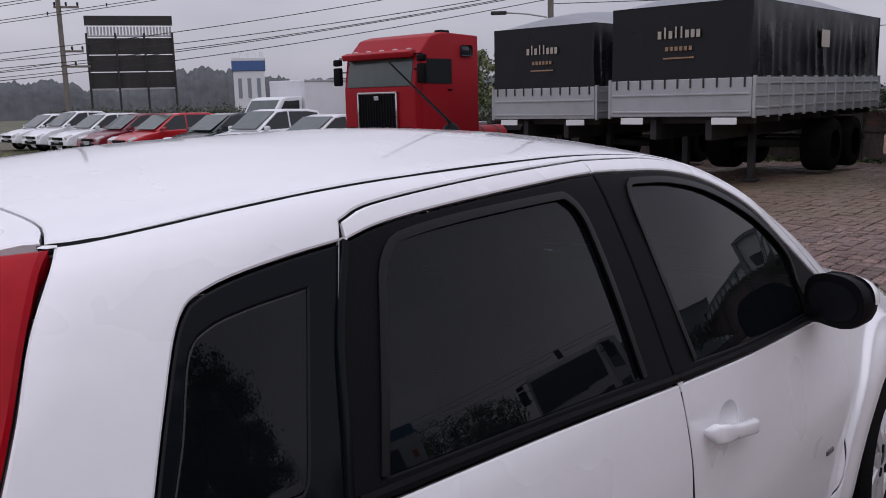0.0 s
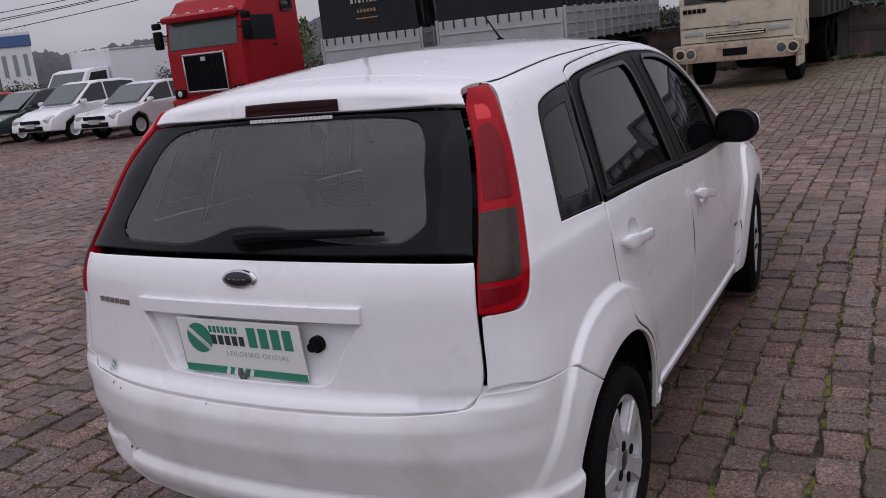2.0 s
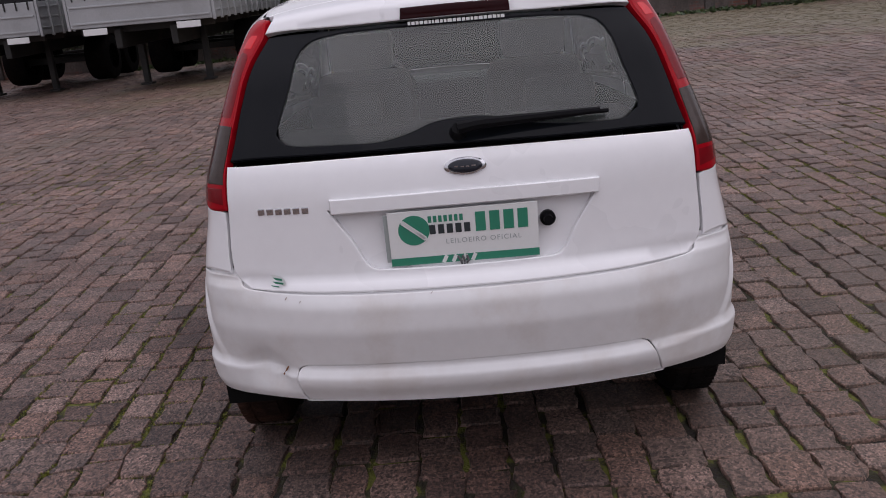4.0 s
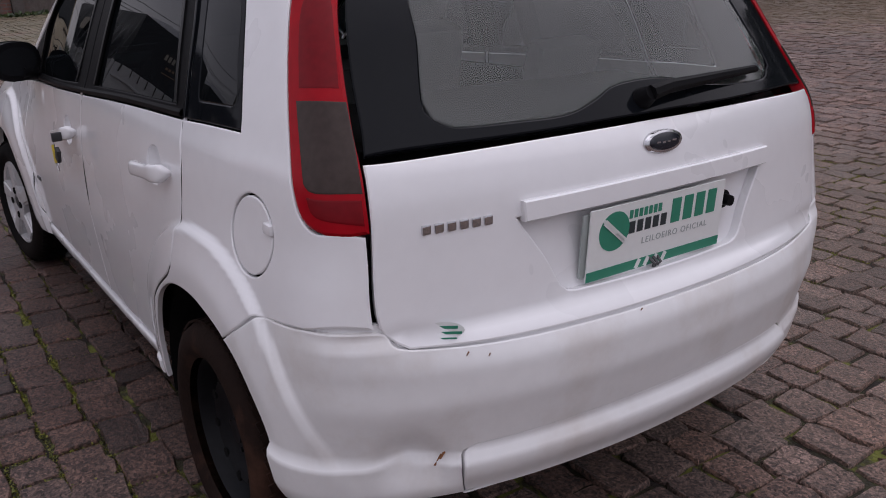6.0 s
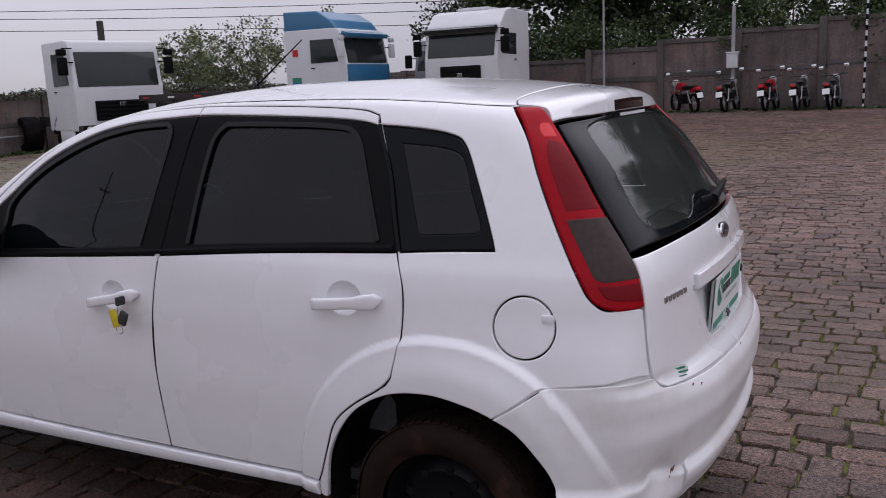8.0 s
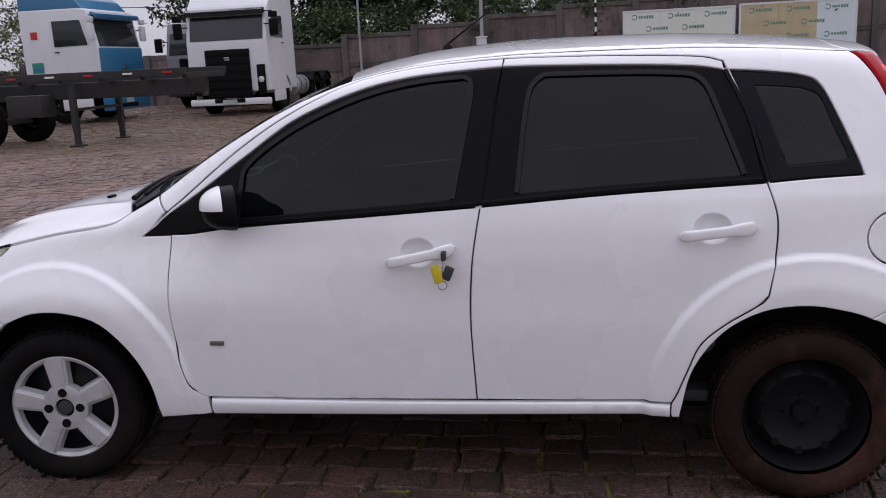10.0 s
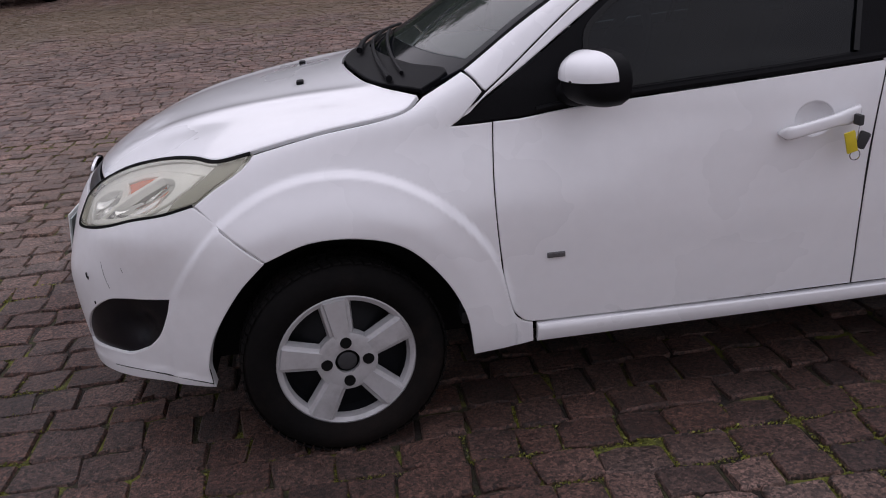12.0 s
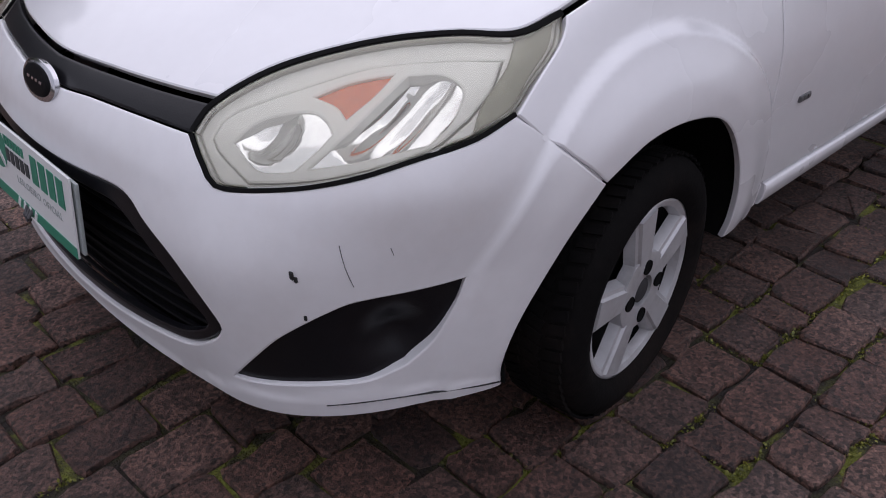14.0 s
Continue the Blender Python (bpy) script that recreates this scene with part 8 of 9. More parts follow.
BLACK_PAINT = material("black_motorcycle_paint", (0.02, 0.02, 0.022), 0.25, vary=0.1, coat=0.5)
motorcycle(pose(4.95, -25.55, float(lie(5, -25.5)), -6, 0, -50), RED_PAINT, "red motorcycle leaning near a wall")
for x, pt, lb in ((4.0, BLACK_PAINT, "black motorcycle with a white plate near a wall"), (2.8, RED_PAINT, "red motorcycle with a white plate near a wall"), (1.9, BLACK_PAINT, "black motorcycle standing in a row by a wall"), (1.0, BLACK_PAINT, "dark motorcycle at the end of a row")):
    motorcycle(pose(x, -25.35, float(lie(x, -25.4)), -6, 0, -97), pt, lb)

# black flatbed chassis in front of the blue lorry
fb = thing("flatbed_trailer", pose(8.4, -13.0, float(lie(10, -13))), "low black flatbed trailer frame with red and white markings", "trailer")
for s in (0, 2.0):
    rail = part("side_rail", box_bm((7.4, .10, .15), (3.7, -s, 1.42), .012), CHASSIS, fb, "black side rail")
    for k in range(9):
        part("reflector", box_bm((.20, .012, .035), (.35 + k * .85, -s + (.058 if s == 0 else -.058), 1.42), .002), SIGNAL if k % 2 == 0 else PLATE_WHITE, rail, "red marking" if k % 2 == 0 else "white marking")
for k in range(9):
    part("cross_bearer", box_bm((.10, 1.9, .12), (.05 + k * .9, -1.0, 1.34), .01), CHASSIS, fb)
for s in (-.55, -1.45):
    part("main_beam", box_bm((7.2, .14, .34), (3.8, s, 1.12), .02), CHASSIS, fb, "black main beam")
for s in (-.1, -1.9):
    leg = part("landing_leg", box_bm((.12, .12, 1.0), (2.55, s, .78), .015), CHASSIS, fb, "landing leg")
    part("leg_tube", box_bm((.10, .10, .5), (2.55, s, .27), .01), CHASSIS, leg)
    part("leg_foot", box_bm((.28, .24, .04), (2.55, s, .02), .01), CHASSIS, leg)
part("landing_brace", box_bm((.06, 1.7, .06), (2.55, -1.0, .75), .008), CHASSIS, fb)
for ax in (4.7, 5.9, 7.1):
    for s in (-.14, -1.86):
        w = lorry_wheel(fb, ax, 1, w=.30)
        w.matrix_basis = pose(ax, s, .51, 0, 0, 0 if s > -1 else 180)
    part("axle", box_bm((.14, 1.6, .14), (ax, -1.0, .51), .03), CHASSIS, fb)
part("tool_box", box_bm((.8, .5, .45), (3.6, -.25, .85), .03), CHASSIS, fb, "dark tool box", True)

# old low frame along the east wall
lf = thing("old_trailer_frame", pose(20.6, -10, float(lie(20, -10))), "rusty low trailer frame parked along a wall", "trailer")
RUST_STEEL = material("rusty_steel", (0.07, 0.035, 0.025), 0.85, vary=0.3, second=(0.03, 0.02, 0.018), second_amount=0.6)
for s in (0, .6):
    part("beam", box_bm((.10, 4.6, .16), (s, 0, .86), .015), RUST_STEEL, lf, "rusty beam")
for k in range(5):
    part("cross_member", box_bm((.6, .08, .10), (.3, -2.1 + k * 1.05, .84), .01), RUST_STEEL, lf)
for yy in (-1.9, 1.7):
    for s in (0, .6):
        part("support", box_bm((.10, .10, .80), (s, yy, .40), .012), RUST_STEEL, lf)

# ---- trees and distance ----
r = np.random.default_rng(21)
for k in range(13):
    x = 13.0 - k * 2.7 + r.uniform(-.5, .5)
    tree(x, -30.5 - (k % 3) * 1.6 + r.uniform(-.5, .5), 12.6 + r.uniform(-1.6, 2.6), 2.7 + r.uniform(0, .9), 100 + k, LEAF_DARK if k % 3 else LEAF_MID,
         "tall dense dark green tree behind a wall", "trees behind the wall", clumps=190, per=110, size=.19, base=.2, low=.18)
for k in range(14):
    tree(12.2 - k * 2.4 + r.uniform(-.6, .6), -28.6, 3.7 + r.uniform(-.5, .7), 1.5, 200 + k, LEAF_MID, "light green bushy tree just behind a wall", "bushy trees at the wall", clumps=70, per=90, size=.11, base=.2, low=.3)
for k, (x, y, h) in enumerate(((15.2, -30.0, 6.8), (26, -35, 5.6), (29.5, -33.5, 5.4), (32, -31, 4.6), (35, -36, 5.2))):
    tree(x, y, h, 1.9, 300 + k, LEAF_PALE if k else LEAF_DARK, "pale thin tree with gaps in its crown", "pale trees", clumps=55, per=60, size=.15, base=-.2, low=.3)
tree(46, 36.5, 5.2, 2.6, 400, LEAF_PALE, "round yellowish green tree beyond a hedge", "trees beyond the hedge", clumps=80, per=60, size=.26, base=-.6, low=.15)
for k, (x, y, h, w) in enumerate(((50, -3.2, 5.2, 1.3), (51, -5.6, 5.0, 1.5), (49, -1.6, 4.2, .9), (52, 3.5, 4.2, 1.4))):
    tree(x, y, h, w, 410 + k, LEAF_DARK, "dark narrow tree beyond a hedge", "trees beyond the hedge", clumps=50, per=45, size=.24, base=-.6, low=.1)

# wooded ridge on the horizon
def ridge(name, radius, a0, a1, low_h, high_h, seed, label):
    rr = np.random.default_rng(seed)
    n = 420
    a = np.linspace(radians(a0), radians(a1), n)
    h = low_h + (high_h - low_h) * (.5 + .5 * np.sin(a * 9 + seed) * np.sin(a * 23 + 1)) + np.convolve(rr.normal(0, 1.6, n + 8), np.ones(9) / 9, "valid") + rr.normal(0, .12, n)
    v = np.concatenate([np.stack([np.cos(a) * (radius + d), np.sin(a) * (radius + d), z], 1) for d, z in ((0, np.full(n, -3.0)), (2, h * .55), (8, h), (26, h * .8), (40, np.full(n, -3.0)))])
    f = [(k * n + i + 1, k * n + i, (k + 1) * n + i, (k + 1) * n + i + 1) for k in range(4) for i in range(n - 1)]
    return tagged(mesh_object(name, v, f, FAR_HAZED, smooth=True), label, "backdrop", kind="structure")


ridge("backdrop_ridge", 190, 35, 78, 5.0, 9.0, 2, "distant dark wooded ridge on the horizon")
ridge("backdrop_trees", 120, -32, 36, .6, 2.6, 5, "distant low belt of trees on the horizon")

# long white building with pillars
def long_building(m, length, height, depth, bays_, label, windows):
    t = thing("building", m, label, "building")
    part("wall", box_bm((length, depth, height), (0, 0, height / 2), .05), FAR_WHITE, t, "white wall")
    part("roof", box_bm((length + .6, depth + .6, .35), (0, 0, height + .17), .05), FAR_GREY, t, "grey flat roof")
    for k in range(bays_ + 1):
        part("pillar", box_bm((.5, .4, height), (-length / 2 + length * k / bays_, -depth / 2 - .15, height / 2), .03), FAR_GREY, t, "grey pillar")
    if windows:
        for k in range(bays_):
            for z in windows:
                win = part("window", box_bm((length / bays_ * .38, .12, 1.1), (-length / 2 + length * (k + .5) / bays_, -depth / 2 - .03, z), .02), FAR_WINDOW, t, "dark window")
                part("sill", box_bm((length / bays_ * .44, .2, .1), (-length / 2 + length * (k + .5) / bays_, -depth / 2 - .08, z - .62), .01), FAR_WHITE, win)
    return t


long_building(pose(63, -20, -.5, 0, 0, 295), 30, 4.6, 8, 13, "long low white building with grey pillars beyond a wall", None)
long_building(pose(60, -9, -.6, 0, 0, 278), 17, 6.4, 9, 7, "white building with small dark windows beyond a hedge", (2.6, 4.2))
grey_block = thing("office_block", pose(98, -58, -1, 0, 0, 302), "large grey office block far off", "building")
part("wall", box_bm((11.5, 10, 8.9), (0, 0, 4.45), .1), FAR_GREY, grey_block, "grey walls")
part("roof", box_bm((11.8, 10.3, .4), (0, 0, 9.0), .05), FAR_GREY, grey_block, "flat roof")
for lev in range(4):
    for k in range(9):
        part("window", box_bm((1.0, .1, 1.2), (-5.0 + k * 1.25, -5.02, 2.2 + lev * 1.8), .02), FAR_WINDOW, grey_block, "dark window")
tank_ = thing("water_tank", pose(96, -58.5, 8.2), "small orange roof tank", "tank")
part("shell", box_bm((.7, .7, 1.1), (0, 0, .55), .1), material("orange_tank", (.45, .14, .04), .6), tank_)

# billboard seen from behind
bb = thing("billboard", pose(23.6, 42.2, -.6, 0, 0, 330.5), "large empty black billboard frame on legs", "billboard")
BB = 4.30
for i in range(3):
    for j in range(3):
        part("panel", box_bm((BB / 3 - .05, .08, .84), ((i - 1) * BB / 3, 0, 3.0 + .45 + j * .89), .01), CHASSIS, bb, "dark panel")
for i in range(4):
    leg = part("leg", box_bm((.11, .14, 5.9), (-BB / 2 + BB * i / 3, -.12, 2.95), .01), CHASSIS, bb, "black steel leg")
part("head_board", box_bm((BB + .1, .12, .50), (0, 0, 6.55), .02), CHASSIS, bb, "dark head board")
for i in range(26):
    part("lamp_slat", box_bm((.10, .05, .42), (-BB / 2 + BB * (i + .5) / 26, 0, 6.03), .008), PIPE, bb, "pale slat")
for z in (3.0, 5.75):
    part("cross_bar", box_bm((BB, .08, .09), (0, -.08, z), .008), PIPE, bb, "pale cross bar")

# white tower with a blue band
tw = thing("silo_tower", pose(87.3, 120, -1, 0, 0, 325), "white silo tower with a blue band far off", "tower")
part("base", box_bm((5.0, 5.0, 7.6), (0, 0, 3.8), .1), FAR_WHITE, tw, "white block")
part("band", box_bm((5.4, 5.4, 1.6), (0, 0, 8.4), .05), FAR_BLUE, tw, "blue band")
part("parapet", box_bm((5.4, 5.4, .5), (0, 0, 9.45), .05), FAR_WHITE, tw)
for k in range(5):
    part("turret", box_bm((.5, .8, 1.1), (-2.2 + k * 1.1, 0, 10.2), .05), FAR_WHITE, tw)
for k in range(3):
    part("opening", box_bm((.6, .1, 3.2), (-1.5 + k * 1.5, -2.52, 4.8), .02), FAR_GREY, tw, "tall grey opening")

# poles and cables
def power_pole(x, y, h, label, arms):
    t = thing("power_pole", pose(x, y, -.5), label, "power pole", "power poles")
    bm = bmesh.new()
    add_tube(bm, (0, 0, 0), (0, 0, h), .13, .09, 12)
    part("pole", bm, WOOD_POLE, t, smooth=True)
    for z, w, off in arms:
        arm = part("cross_arm", box_bm((w, .09, .10), (off, -.14, z), .01, Euler((0, 0, radians(-32))).to_matrix()), WOOD_POLE, t)
        for k in (-.45, 0, .45):
            bm = bmesh.new()
            add_lathe(bm, [(.001, .18), (.04, .18), (.055, .09), (.03, .0)], "Z", 10, (off + k * w * math.cos(radians(-32)), -.14 + k * w * math.sin(radians(-32)), z + .05))
            part("insulator", bm, CHASSIS, arm, "dark insulator", True)
    return t


power_pole(18.5, 39.2, 11.0, "tall grey power pole with cross arms", [(6.6, 1.1, .3), (4.6, 1.0, .4), (3.9, 1.3, .5)])
power_pole(28.2, 18.4, 14.0, "tall grey power pole behind trailers", [(12.4, 1.6, 0)])
sl = thing("street_lamp", pose(27.9, 18.6, 4.2), "street lamp head on a curved arm", "street lamp")
bm = bmesh.new()
add_path_tube(bm, [(.2, -.1, .3), (-.3, .55, .45), (-.75, 1.2, .52)], .03, 8)
part("arm", bm, PIPE, sl, smooth=True)
part("lamp_head", box_bm((.26, .62, .14), (-.9, 1.42, .52), .05, Euler((0, 0, radians(32))).to_matrix()), CHASSIS, sl, "dark lamp head", True)


def cable(name, a, b, sag, spacers=0, radius=.016):
    a, b = np.array(a, float), np.array(b, float)
    s = np.linspace(0, 1, 25)[:, None]
    pts = a + (b - a) * s - np.array((0, 0, 1)) * 4 * sag * s * (1 - s)
    t = thing(name, Matrix.Translation(tuple(a)), "thin dark overhead cable", "cable", "overhead cables")
    bm = bmesh.new()
    add_path_tube(bm, [tuple(p - a) for p in pts], radius, 6)
    part("wire", bm, CHASSIS, t, smooth=True)
    for k in range(spacers):
        p = a + (b - a) * (k + .5) / spacers
        u = (k + .5) / spacers
        part("spacer", box_bm((.05, .05, .16), p - a - np.array((0, 0, 4 * sag * u * (1 - u))), .01), CHASSIS, t)


for z0, z1, sag, sp in ((4.60, 10.70, .12, 14), (4.48, 10.58, .12, 0), (4.05, 9.75, .2, 14), (3.93, 9.63, .2, 0)):
    cable("overhead_cable", (8, 44.6, z0), (38, 25.6, z1), sag, sp)
for z0, z1, sag in ((3.4, 6.33, .46), (3.2, 5.60, .45), (2.6, 5.46, .4), (2.3, 5.19, .45), (2.9, 5.52, .5)):
    cable("overhead_cable", (10, 42, z0), (28.2, 18.4, z1), sag, 0)
for z0, z1, sag in ((6.51, 6.55, .2), (5.72, 6.68, .15), (5.63, 6.43, .2), (5.18, 6.12, .25), (5.0, 5.38, .1), (5.35, 6.2, .4)):
    cable("overhead_cable", (28.2, 18.4, z0), (49.8, -9.4, z1), sag, 0)
cable("overhead_cable", (33, 13, 3.75), (49.8, -9.4, 4.3), .05, 0)
for z0, z1 in ((2.5, 4.1), (2.0, 3.6), (2.3, 3.2)):
    cable("overhead_cable", (4, 44, z0), (18.5, 39.2, z1), .2, 0)
for z0, z1, sag in ((5.3, 5.1, .1), (5.0, 4.8, .2), (4.5, 4.1, .15)):
    cable("overhead_cable", (34, -22, z0), (10, -37, z1), sag, 0)

# white box van behind the parked cars
van = thing("box_van", ground_pose(17.0, 23.4, 180), "white box van parked behind a row of cars", "van")
cabv = part("cab", prism([(-2.0, .45), (-.02, .45), (0, .75), (-.10, 1.02), (-.62, 1.16), (-1.12, 1.86), (-1.4, 1.93), (-2.0, 1.93)], 1.80, .06), WHITE_LORRY, van, smooth=True)
part("windscreen", box_bm((.02, 1.55, .78), (-.86, 0, 1.50), .01, Euler((0, -math.atan2(.5, .70), 0)).to_matrix()), PALE_GLASS, cabv, "pale windscreen")
for s in (1, -1):
    bm = bmesh.new()
    extrude_poly(bm, [(-.86, 1.20), (-1.22, 1.78), (-1.85, 1.80), (-1.85, 1.20)], s * .02, Matrix.Translation((0, s * .892, 0)))
    part("door_window", bm, DARK_GLASS, cabv, "dark side window")
    part("mirror", box_bm((.10, .20, .26), (-.80, s * 1.02, 1.30), .04), TRIM, van, "black mirror", True)
    part("headlamp", box_bm((.10, .30, .20), (-.02, s * .66, .82), .04), LAMP, cabv, "clear lamp", True)
box_ = part("box_body", box_bm((3.6, 2.0, 1.75), (-3.85, 0, 1.62), .03), WHITE_LORRY, van, "plain white box body")
for s in (1, -1):
    for zz in (.78, 2.46):
        part("edge_rail", box_bm((3.6, .03, .06), (-3.85, s * 1.005, zz), .008), ALU, box_)
    for xx in (-.85, -4.4):
        w = lorry_wheel(van, xx, s * .78, r=.34, w=.2)
part("chassis", box_bm((5.0, .9, .2), (-2.9, 0, .55), .02), CHASSIS, van)

# ---- ground: one sheet, with the yard's stone setts on it ----
def stone_material(name, per_island):
    m = bpy.data.materials.new(name)
    m.use_nodes = True
    n, l = m.node_tree.nodes, m.node_tree.links
    bsdf = n["Principled BSDF"]
    place = n.new("ShaderNodeNewGeometry")
    if per_island:
        seed = place.outputs["Random Per Island"]
    else:
        seed = n.new("ShaderNodeObjectInfo").outputs["Random"]
    tone = n.new("ShaderNodeValToRGB")
    e = tone.color_ramp.elements
    e[0].position, e[0].color = 0.0, (0.084, 0.051, 0.042, 1)
    e[1].position, e[1].color = 1.0, (0.216, 0.144, 0.121, 1)
    for at, c in ((0.3, (0.154, 0.091, 0.072, 1)), (0.55, (0.144, 0.099, 0.084, 1)), (0.8, (0.182, 0.106, 0.081, 1))):
        e.new(at).color = c
    l.new(seed, tone.inputs["Fac"])

    def noise_node(scale, detail, lo, hi, a, b, rough=0.6):
        t = n.new("ShaderNodeTexNoise")
        t.inputs["Scale"].default_value, t.inputs["Detail"].default_value, t.inputs["Roughness"].default_value = scale, detail, rough
        l.new(place.outputs["Position"], t.inputs["Vector"])
        r = n.new("ShaderNodeMapRange")
        r.inputs["From Min"].default_value, r.inputs["From Max"].default_value = lo, hi
        r.inputs["To Min"].default_value, r.inputs["To Max"].default_value = a, b
        l.new(t.outputs["Fac"], r.inputs["Value"])
        return t, r

    speck_t, speck = noise_node(125, 4, 0.36, 0.64, 0.25, 1.75, 0.85)
    fleck = n.new("ShaderNodeMapRange")
    grains, apart = n.new("ShaderNodeTexVoronoi"), n.new("ShaderNodeSeparateColor")
    grains.inputs["Scale"].default_value = 120
    l.new(place.outputs["Position"], grains.inputs["Vector"])
    l.new(grains.outputs["Color"], apart.inputs["Color"])
    l.new(apart.outputs["Red"], fleck.inputs["Value"])
    fleck.inputs["To Min"].default_value, fleck.inputs["To Max"].default_value = 0.25, 1.95
    patch_t, patch = noise_node(0.55, 5, 0.32, 0.68, 0.65, 1.16)
    stain_t, stain = noise_node(14, 5, 0.35, 0.7, 1.15, 0.72)
    last = tone.outputs["Color"]
    for r in (speck, fleck, patch, stain):
        mul = n.new("ShaderNodeMix")
        mul.data_type, mul.blend_type = "RGBA", "MULTIPLY"
        mul.inputs["Factor"].default_value = 1.0
        l.new(last, mul.inputs["A"])
        l.new(r.outputs["Result"], mul.inputs["B"])
        last = mul.outputs["Result"]
    sand_t, sand = noise_node(0.16, 4, 0.52, 0.66, 0.0, 0.45)
    soil = n.new("ShaderNodeMix")
    soil.data_type = "RGBA"
    soil.inputs["B"].default_value = (0.13, 0.10, 0.068, 1)
    l.new(sand.outputs["Result"], soil.inputs["Factor"])
    l.new(last, soil.inputs["A"])
    # mud and thin grass spread over the setts by the lorries and along the low wall
    ragged_edge_t, ragged_edge = noise_node(0.7, 6, 0.3, 0.7, -3.2, 3.2, 0.7)
    for centre, size, colour, most in (((9.0, -15.0, 0), (9.5, 4.6), (0.150, 0.108, 0.060), 0.62), ((16.5, -5.0, 0), (5.4, 9.5), (0.155, 0.138, 0.075), 0.72), ((13.5, 3.0, 0), (4.2, 3.2), (0.140, 0.105, 0.062), 0.55)):
        shift = n.new("ShaderNodeVectorMath")
        shift.operation = "SUBTRACT"
        shift.inputs[1].default_value = centre
        l.new(place.outputs["Position"], shift.inputs[0])
        shrink_ = n.new("ShaderNodeVectorMath")
        shrink_.operation = "MULTIPLY"
        shrink_.inputs[1].default_value = (5.0 / size[0], 5.0 / size[1], 0)
        l.new(shift.outputs[0], shrink_.inputs[0])
        away = n.new("ShaderNodeVectorMath")
        away.operation = "LENGTH"
        l.new(shrink_.outputs[0], away.inputs[0])
        reach_ = n.new("ShaderNodeMath")
        reach_.operation = "ADD"
        l.new(away.outputs["Value"], reach_.inputs[0])
        l.new(ragged_edge.outputs["Result"], reach_.inputs[1])
        cover = n.new("ShaderNodeMapRange")
        cover.inputs["From Min"].default_value, cover.inputs["From Max"].default_value = 3.0, 6.0
        cover.inputs["To Min"].default_value, cover.inputs["To Max"].default_value = most, 0.0
        l.new(reach_.outputs[0], cover.inputs["Value"])
        mud = n.new("ShaderNodeMix")
        mud.data_type = "RGBA"
        mud.inputs["B"].default_value = (*colour, 1)
        l.new(cover.outputs["Result"], mud.inputs["Factor"])
        l.new(soil.outputs["Result"], mud.inputs["A"])
        soil = mud
    # damp, dirty stretch with ragged edges; the car's soft shade is painted into it
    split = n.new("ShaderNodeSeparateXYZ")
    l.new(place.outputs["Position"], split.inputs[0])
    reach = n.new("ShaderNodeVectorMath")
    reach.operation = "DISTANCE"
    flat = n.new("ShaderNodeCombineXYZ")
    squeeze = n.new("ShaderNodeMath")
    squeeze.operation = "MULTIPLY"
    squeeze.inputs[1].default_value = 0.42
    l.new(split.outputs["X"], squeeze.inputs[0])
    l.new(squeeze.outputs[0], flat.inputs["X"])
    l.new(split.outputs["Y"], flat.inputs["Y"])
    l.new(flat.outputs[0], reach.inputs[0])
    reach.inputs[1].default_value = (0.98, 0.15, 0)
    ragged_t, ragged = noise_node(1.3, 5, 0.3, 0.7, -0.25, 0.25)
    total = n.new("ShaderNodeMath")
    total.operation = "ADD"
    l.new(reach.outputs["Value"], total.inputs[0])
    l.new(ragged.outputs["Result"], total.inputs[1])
    shade_damp = n.new("ShaderNodeMapRange")
    shade_damp.inputs["From Min"].default_value, shade_damp.inputs["From Max"].default_value = 0.9, 1.5
    shade_damp.inputs["To Min"].default_value, shade_damp.inputs["To Max"].default_value = 0.80, 0.0
    l.new(total.outputs[0], shade_damp.inputs["Value"])
    shaded_damp = n.new("ShaderNodeMix")
    shaded_damp.data_type = "RGBA"
    shaded_damp.blend_type = "MULTIPLY"
    shaded_damp.inputs["B"].default_value = (0.32, 0.22, 0.19, 1)
    l.new(shade_damp.outputs["Result"], shaded_damp.inputs["Factor"])
    l.new(soil.outputs["Result"], shaded_damp.inputs["A"])
    l.new(shaded_damp.outputs["Result"], bsdf.inputs["Base Color"])
    damp_t, damp = noise_node(0.9, 4, 0.35, 0.65, 0.42, 0.68)
    l.new(damp.outputs["Result"], bsdf.inputs["Roughness"])
    relief = n.new("ShaderNodeBump")
    relief.inputs["Strength"].default_value, relief.inputs["Distance"].default_value = 0.9, 0.006
    l.new(speck_t.outputs["Fac"], relief.inputs["Height"])
    coarse = n.new("ShaderNodeBump")
    coarse.inputs["Strength"].default_value, coarse.inputs["Distance"].default_value = 0.7, 0.009
    rough_t, _ = noise_node(48, 4, 0, 1, 0, 1)
    l.new(rough_t.outputs["Fac"], coarse.inputs["Height"])
    l.new(relief.outputs["Normal"], coarse.inputs["Normal"])
    l.new(coarse.outputs["Normal"], bsdf.inputs["Normal"])
    return m


